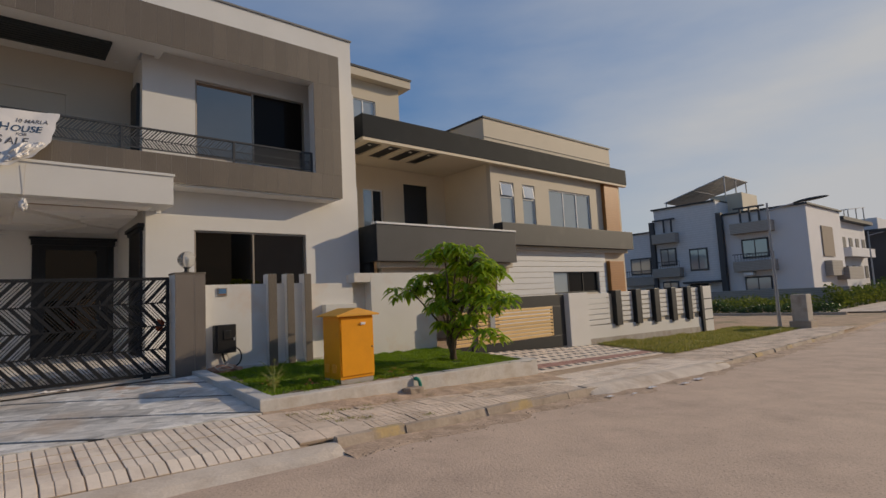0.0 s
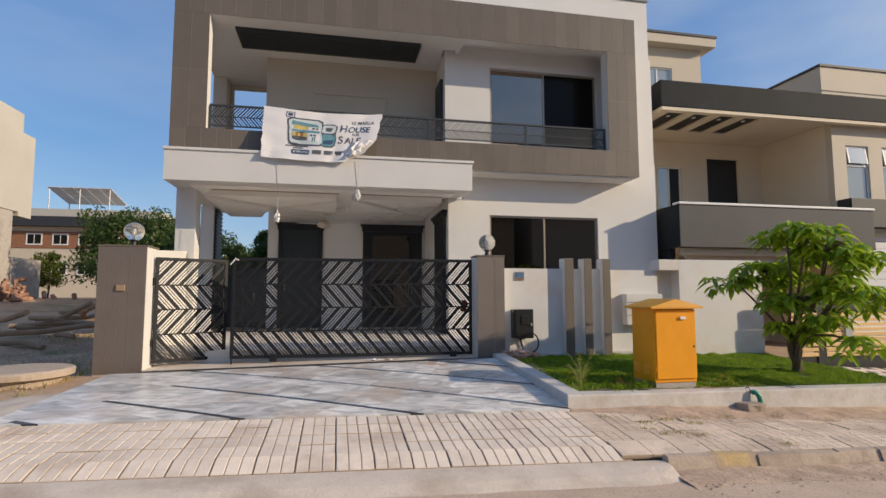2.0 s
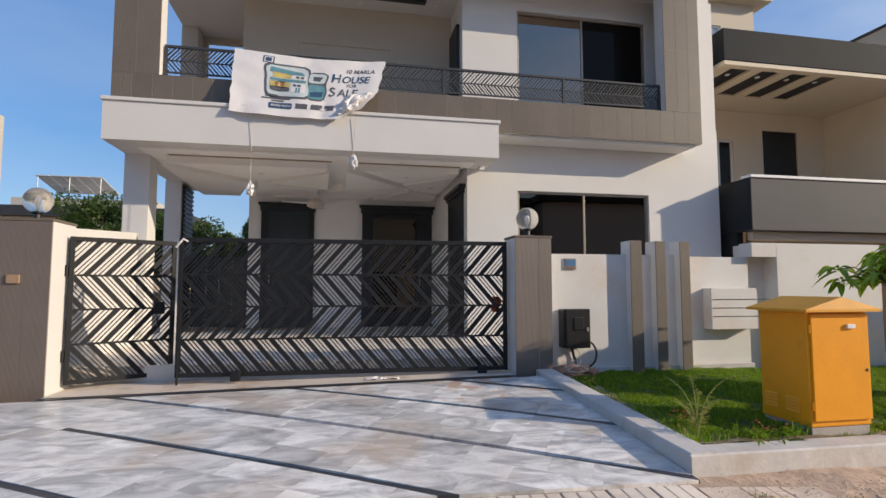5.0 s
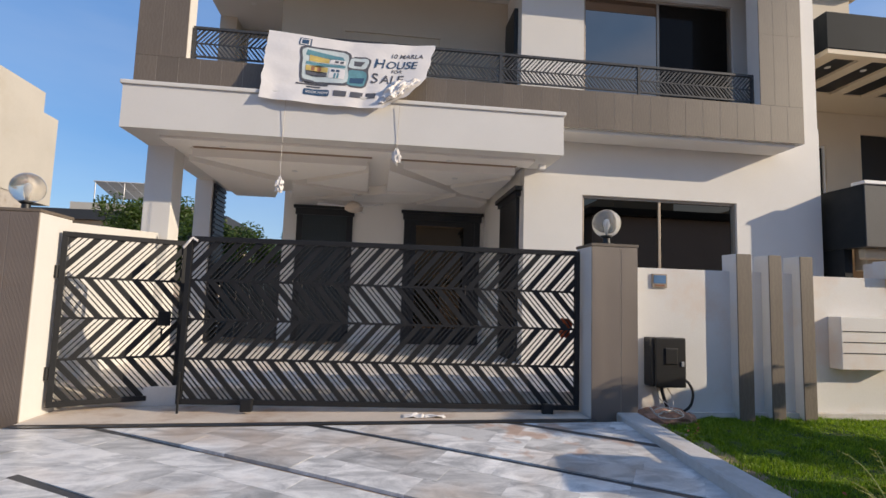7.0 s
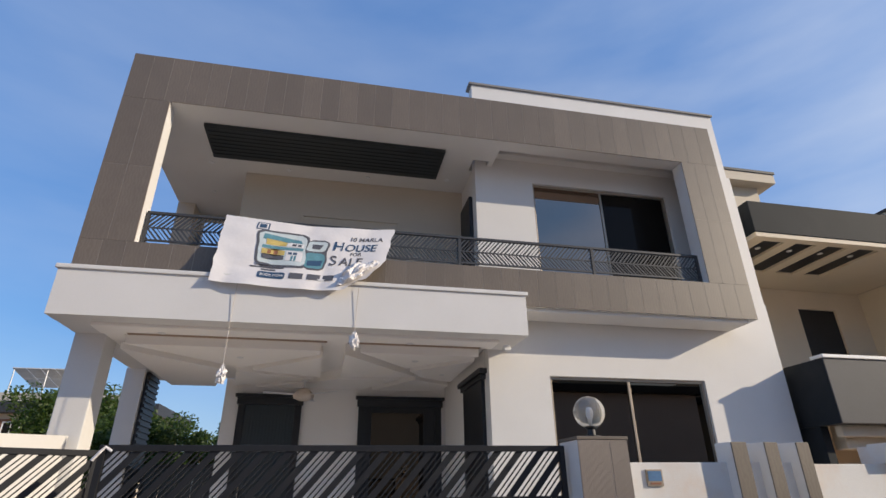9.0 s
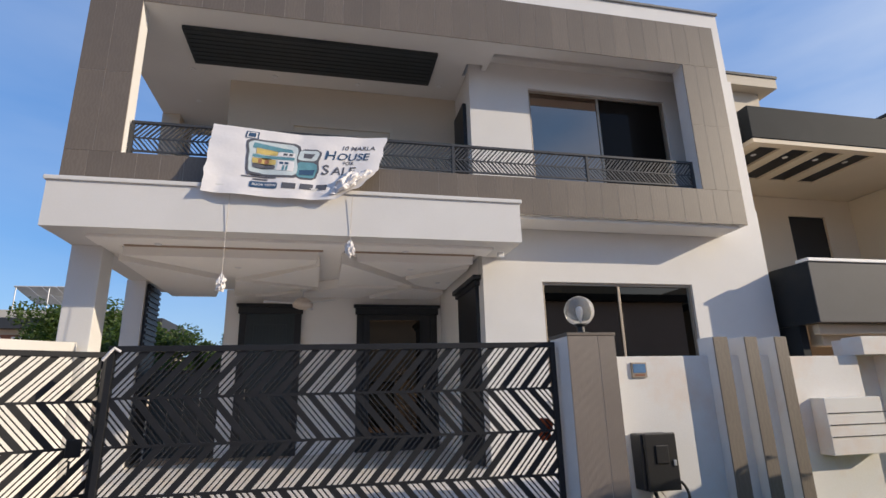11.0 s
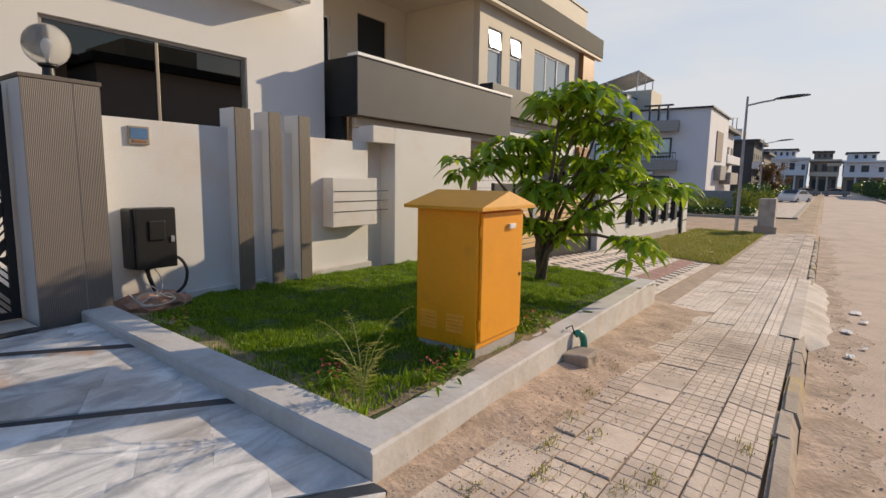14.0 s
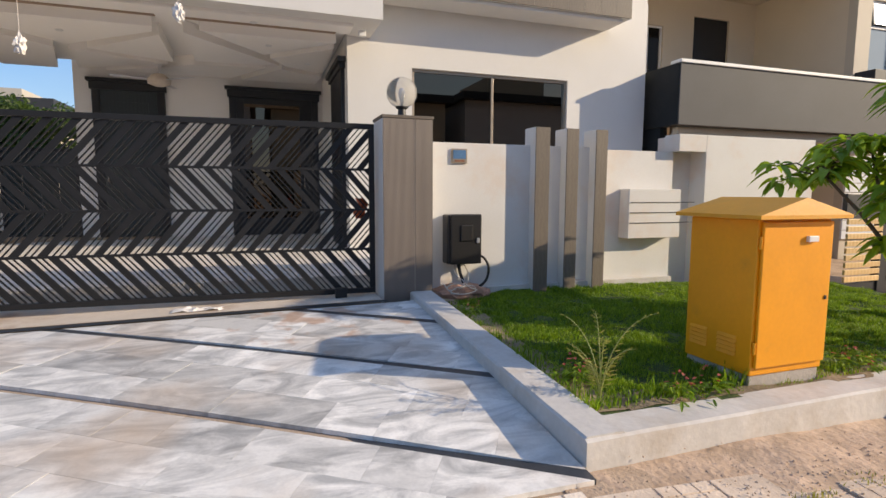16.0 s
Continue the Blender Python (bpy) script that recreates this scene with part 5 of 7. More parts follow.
part("balcony_wall", box(7.86, 13.6, 11.86, 12.06, 2.42, 3.46, 0.01), BALG, nh, "dark grey balcony wall")
# side wall in charcoal, front in grey: the side's shade is coloured in
part("balcony_wall", box(7.86, 8.06, 12.06, 13.0, 2.42, 3.46, 0.01), CHAR, nh)
# thin near-black sheet adds the shade on the side turned from the sun
part("balcony_side", box(7.846, 7.858, 11.87, 13.0, 2.42, 3.458), SLATE, nh, "balcony side, blackened for its shade")
part("balcony_stub", box(7.87, 8.02, 12.3, 13.0, 1.7, 2.418), SLATE, nh, "black panel below the balcony")
part("balcony_coping", box(7.84, 13.62, 11.83, 12.09, 3.462, 3.52, 0.01), WFRAME, nh, "white coping")
part("balcony_floor", box(8.06, 13.6, 12.06, 15.5, 2.5, 2.75), CREAM, nh)
part("balcony_moulding", boxes([(8.03, 13.6, 12.06, 12.2, 2.24, 2.42), (8.25, 13.6, 12.25, 12.5, 2.06, 2.5)], 0.03), CREAM, nh, "stepped cream moulding")
part("lower_band", box(13.62, 22.4, 12.45, 12.88, 3.12, 3.92, 0.01), GREY, nh, "dark grey storey band")
part("lower_band", box(13.61, 22.2, 12.65, 12.88, 2.96, 3.11), CREAM, nh)
for k in range(13):
    part("wall_board", box(13.58, 20.6, 12.85, 12.898, 0.2 + 0.215 * k, 0.40 + 0.215 * k, 0.006), WFRAME, nh) if not 1.1 < 0.3 + 0.215 * k < 2.2 else [part("wall_board", box(a, b, 12.85, 12.898, 0.2 + 0.215 * k, 0.40 + 0.215 * k, 0.006), WFRAME, nh) for a, b in ((13.58, 16.85), (20.04, 20.6))]
part("orange_column", box(20.75, 21.9, 12.72, 12.898, 3.93, 6.18, 0.01), ORANGE, nh, "orange wood-clad column")
part("orange_column", box(20.75, 21.9, 12.72, 12.898, -0.4, 2.60, 0.01), ORANGE, nh)
for a, b in ((14.06, 14.85), (15.33, 16.08)):
    window(a, b, 12.95, 3.8, 5.55, nh, WFRAME, [NGLASS], 0.06)
    part("transom", box(a + 0.06, b - 0.06, 12.94, 13.0, 4.95, 5.0), WFRAME, nh)
    sash = part("open_sash", prism([(12.935, 5.48), (12.948, 5.48), (12.89, 5.03), (12.877, 5.03)], a + 0.10, b - 0.10, "x"), FROST, nh, "top sash tilted open")
    for s0, s1 in ((a + 0.06, a + 0.10), (b - 0.10, b - 0.06)):
        part("stile", prism([(12.930, 5.48), (12.953, 5.48), (12.895, 5.02), (12.872, 5.02)], s0, s1, "x"), WFRAME, sash)
window(16.97, 19.84, 12.95, 3.8, 5.52, nh, WFRAME, [NGLASS, NGLASS, NGLASS], 0.06)
window(16.87, 20.02, 12.95, 1.25, 2.16, nh, CHAR, [NGLASS, GLASS, GLASS], 0.06)
part("roof_parapet", boxes([(13.8, 22.35, 13.3, 13.5, 6.6, 8.05), (13.8, 14.0, 13.5, 18.5, 6.6, 8.05)]), CREAM, nh, "cream roof parapet")
part("parapet_cap", boxes([(13.76, 22.4, 13.26, 13.54, 8.052, 8.12), (13.76, 14.04, 13.541, 18.5, 8.052, 8.12)]), GREY, nh)
part("parapet_line", box(13.79, 22.35, 13.285, 13.299, 7.3, 7.33), GREY, nh)
mr = part("roof_room", wall_xz(8.6, 11.8, 15.9, 16.1, 6.6, 9.55, [(9.6, 10.7, 7.9, 8.85)]), CREAM, nh, "cream roof room")
part("roof_room", boxes([(11.6, 11.8, 16.1, 19.0, 6.6, 9.55), (8.6, 8.8, 16.1, 19, 6.6, 9.55)]), CREAM, nh)
part("roof_room_slab", box(8.3, 12.15, 15.55, 19.2, 9.552, 9.85, 0.01), CREAM, nh)
part("roof_room_cap", box(8.27, 12.18, 15.52, 19.2, 9.852, 9.93), GREY, nh)
window(9.6, 10.7, 15.94, 7.9, 8.85, nh, WFRAME, [NGLASS, NGLASS])
part("roof_room_floor", box(7.8, 13.6, 15.7, 19.0, 6.3, 6.6), CREAM, nh)

# neighbour's gate, pillar and fence
ng = thing("timber_gate", (10, 9.05, -0.2), "varnished timber slat gate in a dark steel frame", "gate")
part("gate_frame", boxes([(7.95, 12.3, 9.02, 9.08, 0.92, 1.24), (7.95, 12.3, 9.02, 9.08, -0.22, 0.10), (8.6, 8.78, 9.0, 9.1, -0.22, 1.24), (11.7, 12.3, 9.02, 9.08, 0.10, 0.92)], 0.006), CHAR, ng)
for z in np.arange(0.12, 0.92, 0.092):
    for a, b in ((7.95, 8.6), (8.78, 11.7)):
        part("slat", box(a, b, 8.985, 9.015, z, z + 0.068, 0.006), PINE, ng)
part("notice", box(9.2, 9.36, 8.955, 8.983, 0.45, 0.85), STEEL, ng, "grey notice plate")
nb_wall = thing("boundary_wall", (17, 9, -0.5), "white neighbouring fence wall with black upright fins", "boundary wall")
part("pillar", box(12.36, 13.3, 8.9, 9.3, -0.5, 1.26, 0.012), WHITE, nb_wall)
part("wall", prism([(13.3, -0.5), (20.9, -0.75), (20.9, 0.08), (13.3, 0.26)], 8.95, 9.15), WHITE, nb_wall)
part("plinth", prism([(13.3, -0.6), (21.7, -0.85), (21.7, -0.3), (13.3, -0.12)], 8.93, 8.949), CEMENT, nb_wall)
for k in range(6):
    part("panel_board", box(13.3, 14.5, 8.95, 9.10, 0.27 + 0.16 * k, 0.41 + 0.16 * k, 0.008), WHITE, nb_wall)
for k in range(5):
    xa = 14.75 + 1.22 * k
    part("fin", box(xa, xa + 0.32, 8.86, 9.16, 0.18 - 0.03 * k, 1.28, 0.008), CHAR, nb_wall, "black upright fin")
    for j in range(6):
        part("panel_board", box(xa + 0.45, xa + 1.12, 8.97, 9.08, 0.30 + 0.16 * j, 0.43 + 0.16 * j, 0.008), WHITE, nb_wall)
part("wall", box(14.5, 20.9, 9.02, 9.06, 0.05, 1.18), CREAM, nb_wall)
part("fin", box(20.75, 20.95, 8.86, 9.16, -0.6, 1.28, 0.008), CHAR, nb_wall)
part("end_pillar", box(20.96, 21.7, 8.88, 9.3, -0.9, 1.27, 0.012), WHITE, nb_wall)
for k in range(3):
    part("end_groove", box(20.955, 21.705, 8.876, 8.8795, -0.05 + 0.4 * k, -0.01 + 0.4 * k), CHAR, nb_wall)
solid("side_wall", box(21.5, 21.68, 9.31, 19, -0.9, 1.2), WHITE, "white side wall of the corner plot", "boundary wall")

# ---- garden tap and hose, weeds, cement block ----
tp = thing("garden_tap", (4.870, 6.32, -0.16), "green plastic hose end on a pipe by the planter", "tap")
part("pipe", tube([(4.845, 6.50, 0.085), (4.845, 6.45, 0.12), (4.855, 6.425, 0.05)], 0.006), WIRE, tp)
part("hose_end", tube(bent([(4.860, 6.425, 0.045), (4.885, 6.405, 0.055), (4.925, 6.385, 0.02), (4.94, 6.375, -0.06), (4.92, 6.375, -0.15)]), 0.03, 10), GREENP, tp, "green plastic hose end", True)
blk = bmesh.new()
box(-0.14, 0.14, -0.10, 0.10, 0, 0.14, 0.02, blk)
bmesh.ops.subdivide_edges(blk, edges=blk.edges, cuts=2)
for v in blk.verts:
    v.co += 0.015 * Vector((noise.noise(v.co * 9), noise.noise(v.co * 9 + Vector((5, 0, 0))), noise.noise(v.co * 7)))
bmesh.ops.transform(blk, matrix=Matrix.Translation((4.77, 6.33, height(4.860, 6.2) - 0.02)), verts=blk.verts)
solid("cement_block", blk, KERBS, "broken cement lump below the hose", "rubble")

litter = bmesh.new()
bmesh.ops.create_grid(litter, x_segments=14, y_segments=8, size=1.0)
for v in litter.verts:
    n = noise.noise((v.co.x * 2.5, v.co.y * 2.5, 9))
    v.co = Vector((0.47 + v.co.x * 0.2 + 0.03 * n, 9.33 + v.co.y * 0.07, height(0.4, 9.05) + 0.02 + 0.03 * abs(noise.noise((v.co.x * 3, v.co.y * 4, 2))) + 0.01 * n))
solid("plastic_sheet", litter, CLOTH, "crumpled white plastic bag lying before the gate", "litter")
solid("drain_channel", sheet(-3.05, 2.1, 9.085, 9.178, 30, 2, height, 0.008), STRIP, "dark drain channel across the drive", "drain", "structure")
# covers and clutter in the empty plot
mh = bmesh.new()
lathe([(0.50, -0.12), (0.54, 0.0), (0.64, 0.02), (0.65, 0.09), (0.62, 0.115), (0.3, 0.125)], (-4.45, 8.85, height(-4.45, 8.85) + 0.03), 36, mh)
solid("manhole_cover", mh, KERBS, "round concrete manhole cover on bare ground", "manhole cover")
rng = random.Random(4)
for k in range(14):
    x, y = -5.9 + rng.uniform(-0.8, 0.9), 14.0 + rng.uniform(-1.8, 1.4)
    a, ln = rng.uniform(-1.2, 0.7), rng.uniform(0.9, 2.2)
    z = height(x, y) + 0.05 + 0.035 * k
    dx, dy = ln / 2 * math.cos(a), ln / 2 * math.sin(a)
    solid("timber_plank", tube([(x - dx, y - dy, z), (x, y, z + 0.02), (x + dx, y + dy, z + rng.uniform(-0.1, 0.35))], 0.055, 8), TIMBER, "weathered timber plank in a loose pile", "plank", group="planks in the plot")
rub = bmesh.new()
for k in range(160):
    x, y = -15.6 + rng.gauss(0, 1.2), 27.0 + rng.gauss(0, 0.9)
    z = height(x, y) + max(0, 1.25 - 0.5 * abs(x + 15.6)) * rng.random()
    m = Matrix.Translation((x, y, z)) @ Euler((rng.random() * 3, rng.random() * 3, rng.random() * 3)).to_matrix().to_4x4()
    b2 = bmesh.ops.create_cube(rub, size=1.0, matrix=m @ Matrix.Diagonal((0.5, 0.16, 0.12, 1)))
solid("rubble", rub, MOUND, "heap of broken bricks", "rubble", "stuff")

# ---- things far off ----
bl = thing("building", (-20, 32, 1.0), "tall pale plastered building beside the empty plot", "building")
part("wall", boxes([(-30, -15.3, 18.0, 29.3, 5.3, 10.1), (-30, -15.3, 29.3, 30.4, 5.1, 9.2)]), BEIGE, bl)
# lower part in grey CEMENT instead of BEIGE to carry its shadow
part("lower_wall", box(-30, -15.35, 18.0, 29.0, 0.5, 5.3), CEMENT, bl, "grey lower wall, its shade put into the colour")
solid("plot_wall", box(-15.5, -15.3, 29.02, 31.6, 0.8, 3.1, 0.02), CEMENT, "grey cement plot wall", "wall")
lh = thing("house", (-27, 62, 1), "distant house with brown band and flat roof", "house")
part("wall", box(-40, -17, 62, 74, 0.8, 8.4), CREAM, lh)
part("band", box(-40.2, -16.8, 61.9, 61.99, 6.2, 7.9), BRICKR, lh, "brown tile band")
part("roof_slab", box(-41, -16, 61, 75, 8.4, 9.4), GREY, lh)
part("roof_room", box(-34, -20, 66, 74, 9.4, 10.9), BEIGE, lh)
for k in range(6):
    window(-31.5 + 2.4 * k, -30 + 2.4 * k, 61.86, 6.5, 7.7, lh, WFRAME, [GLASS, GLASS], 0.12)
    window(-31.5 + 2.4 * k, -30 + 2.4 * k, 61.9, 3.4, 4.8, lh, WFRAME, [GLASS, GLASS], 0.12)


def solar_rack(x0, x1, y0, y1, z0, z1, legs, label, rise="y"):
    s = thing("solar_rack", ((x0 + x1) / 2, (y0 + y1) / 2, legs), label, "solar panels")
    def zz(x, y):
        f = (y - y0) / (y1 - y0) if rise == "y" else (x - x0) / (x1 - x0)
        return z0 + (z1 - z0) * f
    nx, ny = (5, 2) if rise == "y" else (2, 5)
    for i in range(nx):
        for j in range(ny):
            a, b = x0 + (x1 - x0) * i / nx, x0 + (x1 - x0) * (i + 1) / nx
            c, d = y0 + (y1 - y0) * j / ny, y0 + (y1 - y0) * (j + 1) / ny
            e = 0.04
            bm = bmesh.new()
            t = [bm.verts.new((x, y, zz(x, y))) for x, y in ((a + e, c + e), (b - e, c + e), (b - e, d - e), (a + e, d - e))]
            u = [bm.verts.new(v.co - Vector((0, 0, 0.08))) for v in t]
            bm.faces.new(t)
            bm.faces.new(u[::-1])
            for q in range(4):
                bm.faces.new([t[q], t[(q + 1) % 4], u[(q + 1) % 4], u[q]])
            part("panel", bm, SOLAR, s)
    for x in (x0 + 0.2, (x0 + x1) / 2, x1 - 0.2):
        for y in (y0 + 0.2, y1 - 0.2):
            part("leg", tube([(x, y, legs), (x, y, zz(x, y) - 0.08)], 0.06, 6), STEEL, s)
    return s


solar_rack(-31.9, -25.4, 66, 71, 13.4, 12.3, 10.9, "raised rack of solar panels on a far roof")

# house across the side road
h3 = thing("house", (56, 20, -0.6), "pale grey three-storey corner house with balconies", "house")
part("wall", boxes([(53.3, 64, 13.6, 20.4, -0.8, 7.9)]), FARW, h3, "pale plastered block")
part("wall", boxes([(53.0, 64, 20.9, 27.2, -0.8, 9.4)]), LOUVRE, h3, "grooved taller block")
part("wall", boxes([(53.6, 64, 27.2, 31.5, -0.8, 7.2)]), LOUVRE, h3)
part("roof_cap", boxes([(53.1, 64.1, 13.4, 20.4, 7.9, 8.05), (52.8, 64.1, 20.9, 27.4, 9.4, 9.55), (53.4, 64.1, 27.4, 31.7, 7.2, 7.35)]), GREY, h3)
for y in (20.42, 27.25):
    part("lattice_strip", box(52.7, 53.2, y, y + 0.46, -0.7, 8.2), FARD, h3, "dark lattice strip")
part("roof_room", boxes([(56, 60, 19.5, 22.5, 8.0, 10.3)]), CREAM, h3)


def h3_window(y0, y1, z0, z1, x=53.28, balc=True):
    w = part("window", box(x - 0.06, x - 0.005, y0, y1, z0, z1), FARD, h3)
    part("pane", box(x - 0.09, x - 0.065, y0 + 0.15, (y0 + y1) / 2 - 0.05, z0 + 0.15, z1 - 0.15), NGLASS, w)
    part("pane", box(x - 0.09, x - 0.065, (y0 + y1) / 2 + 0.05, y1 - 0.15, z0 + 0.15, z1 - 0.15), NGLASS, w)
    if balc:
        b = part("balcony", box(x - 0.9, x - 0.01, y0 - 0.6, y1 + 0.6, z0 - 1.2, z0 - 0.25, 0.05), STONE, h3, "stone-faced balcony")
        part("balcony_rail", boxes([(x - 0.9, x - 0.85, y0 - 0.6, y1 + 0.6, z0 + 0.35, z0 + 0.42)] + [(x - 0.89, x - 0.86, y0 - 0.6 + 0.25 * k, y0 - 0.57 + 0.25 * k, z0 - 0.25, z0 + 0.35) for k in range(int((y1 - y0 + 1.2) / 0.25))]), FARD, h3)


h3_window(16.7, 19.0, 3.6, 5.4)
h3_window(16.7, 19.0, 0.5, 1.9, balc=False)
part("balcony", box(52.4, 53.29, 16.1, 19.6, 5.9, 6.9, 0.05), STONE, h3)
part("balcony", box(52.1, 52.99, 24.7, 27.2, 5.8, 6.8, 0.05), STONE, h3)
h3_window(25.1, 26.8, 0.5, 1.9, 52.98, False)
for y in (17.0, 17.8, 18.6, 25.2, 26.0):
    part("roof_post", box(52.6, 52.75, y, y + 0.14, 6.92, 8.2), FARD, h3)
part("roof_beam", box(52.55, 52.8, 16.6, 19.2, 8.2, 8.34), FARD, h3)
part("roof_beam", box(52.55, 52.8, 24.9, 27.2, 8.2, 8.34), FARD, h3)
part("porch_canopy", box(52.0, 52.99, 20.95, 24.3, 1.55, 1.75, 0.03), FARD, h3)
part("entrance", box(52.9, 52.995, 22.2, 24.0, -0.7, 1.5), FARD, h3)
part("ac_unit", box(52.5, 53.2, 18.0, 18.8, 2.02, 2.3, 0.03), WFRAME, h3)
h3_window(22.0, 23.8, 2.8, 5.0, 52.98, False)
h3_window(25.1, 26.8, 3.5, 5.3, 52.98)
part("ac_unit", box(52.8, 53.25, 17.2, 17.75, 6.92, 7.5, 0.05), WFRAME, h3, "white air conditioner")
h3_window(28.2, 30.6, 2.8, 4.6, 53.58)
part("side_bay", boxes([(57, 60.5, 13.0, 13.59, 1.6, 3.0), (60.6, 66, 12.6, 14, 1.2, 2.4)], 0.05), STONE, h3, "stone-faced side balcony")
part("side_window", box(57, 60.5, 13.5, 13.595, 3.4, 6.2), FARB, h3)
solid("garden_wall", box(45.5, 45.8, 9.5, 40, -0.8, 0.75, 0.03), STONE, "low stone garden wall of the corner house", "wall")
solar_rack(55.0, 61.0, 20.5, 27.0, 12.1, 10.4, 9.5, "large tilted rack of solar panels on the corner house")
for (x0, x1, y0, y1, z1, m, lab) in ((72, 84, 15.6, 24, 8.2, FARW, "far pale three-storey house"), (92, 104, 13.9, 24, 7.8, FARD, "far dark-clad three-storey house"), (110, 124, 14.0, 26, 6.9, FARB, "far brown terraced house row"), (150, 175, 22, 34, 9.0, FARW, "far white house behind the hedges"), (120, 150, -24, -8, 9.0, FARB, "far house beyond the road")):
    fh = thing("house", ((x0 + x1) / 2, (y0 + y1) / 2, -0.7), lab, "house")
    part("wall", box(x0, x1, y0, y1, -0.8, z1 - 0.4), m, fh)
    part("roof_slab", box(x0 - 0.8, x1 + 0.8, y0 - 0.8, y1 + 0.8, z1 - 0.4, z1), GREY, fh)
    part("roof_room", box(x0 + 2, x1 - 3, y0 + 2, y1 - 2, z1, z1 + 1.8), FARW, fh)
    part("balcony", box(x0 - 1.0, x1 - 2, y0 - 1.2, y0 - 0.01, z1 * 0.45, z1 * 0.45 + 1.0), FARW, fh)
    for k in range(4):
        for z in (0.15, 0.55):
            f = (k + 0.3) / 4
            part("window", box(x0 + (x1 - x0) * f, x0 + (x1 - x0) * (f + 0.12), y0 - 0.06, y0 - 0.005, z1 * z, z1 * z + 1.5), FARD, fh)
            part("window", box(x0 - 0.06, x0 - 0.005, y0 + (y1 - y0) * f, y0 + (y1 - y0) * (f + 0.12), z1 * z, z1 * z + 1.5), FARD, fh)
solar_rack(76, 84, 15.2, 17.6, 9.4, 10.2, 8.2, "tilted solar panels on a far roof", "x")
def end_house(x, y0, y1, z1, mats, label):
    """A house closing the road: dark porch below, white balcony bands, slabs and a roof room."""
    base, upper, band = mats
    e = thing("house", (x + 6, (y0 + y1) / 2, -0.7), label, "house")
    part("wall", box(x + 1.4, x + 14, y0 + 0.2, y1 - 0.2, -0.8, z1 * 0.36), base, e)
    part("wall", box(x + 0.8, x + 14, y0, y1, z1 * 0.36 + 0.01, z1 * 0.72), upper, e)
    part("balcony_band", boxes([(x, x + 0.79, y0, y1, z1 * 0.33, z1 * 0.44), (x + 0.3, x + 0.79, y0 - 0.4, y0 + 3.2, z1 * 0.60, z1 * 0.68)], 0.05), band, e, "white balcony band")
    part("roof_slab", box(x - 0.3, x + 14.5, y0 - 0.5, y1 + 0.5, z1 * 0.72 + 0.01, z1 * 0.77, 0.03), band, e)
    part("roof_room", box(x + 3, x + 12, y0 + 0.25 * (y1 - y0), y1 - 0.8, z1 * 0.77 + 0.01, z1 * 0.96), upper, e)
    part("roof_room_slab", box(x + 2.2, x + 12.6, y0 + 0.2 * (y1 - y0), y1 - 0.2, z1 * 0.96 + 0.01, z1, 0.03), GREY, e)
    n = max(3, int((y1 - y0) / 2.6))
    for k in range(n):
        a = y0 + (y1 - y0) * (k + 0.22) / n
        w = (y1 - y0) / n * (0.34 + 0.2 * (k % 2))
        part("window", box(x + 0.74, x + 0.795, a, a + w, z1 * 0.47, z1 * 0.64), FARD, e)
        # no real recess: a dark panel on the wall gives the porch's shade
        part("porch_opening", box(x + 1.3, x + 1.395, a, a + w * 1.2, -0.6, z1 * 0.25), FARD, e)
        part("column", box(x + 0.2, x + 0.6, y0 + (y1 - y0) * (k + 0.04) / n, y0 + (y1 - y0) * (k + 0.04) / n + 0.45, -0.8, z1 * 0.33 - 0.01), band, e)
        part("window", box(x + 2.94, x + 2.995, y0 + 0.28 * (y1 - y0) + 0.6 * (y1 - y0) * k / n, y0 + 0.28 * (y1 - y0) + 0.6 * (y1 - y0) * (k + 0.4) / n, z1 * 0.83, z1 * 0.92), FARD, e)


end_house(203, 10.0, 23.5, 12.7, (FARB, FARW, FARW), "far grey house with white balcony bands closing the road")
end_house(206, 1.8, 9.4, 12.0, (FARB, FARB, CREAM), "far sandy brown house closing the road")
end_house(204, -9.5, 0.8, 11.4, (FARB, FARW, FARW), "far grey house behind dark shrubs")
solid("corner_kerb", boxes([(34.5, 34.75, 7.4, 40, -0.85, -0.50), (36.2, 92, 5.95, 6.2, -0.85, -0.52)], 0.03), KERBS, "concrete kerb round the corner garden", "kerb", "structure")
solid("far_pavement", sheet(36.2, 92, 6.21, 8.6, 30, 3, lambda x, y: -0.56), PAVER, "sandy pavement beyond the side road", "pavement", "structure")
solid("far_kerb", box(60, 200, -1.25, -1.0, -0.95, -0.55), KERBS, "concrete kerb across the road", "kerb", "structure")
# plain row of houses across the road, behind the walk
for k in range(5):
    oh = thing("house", (-18 + 13 * k, -17, 0), "plain pale house across the road", "house")
    part("wall", box(-24 + 13 * k, -12.5 + 13 * k, -26, -15, -0.8, 7.4 + 0.4 * (k % 2)), FARW if k % 2 else CREAM, oh)
    part("roof_slab", box(-24.4 + 13 * k, -12.1 + 13 * k, -26.4, -14.3, 7.4 + 0.4 * (k % 2), 7.9 + 0.4 * (k % 2)), GREY, oh)
    part("roof_room", box(-21 + 13 * k, -16 + 13 * k, -24, -18, 7.9 + 0.4 * (k % 2), 10.2), CREAM, oh)


solar_rack(3.4, 9.4, -20, -15.5, 9.3, 10.6, 7.9, "rack of solar panels on a roof across the road")


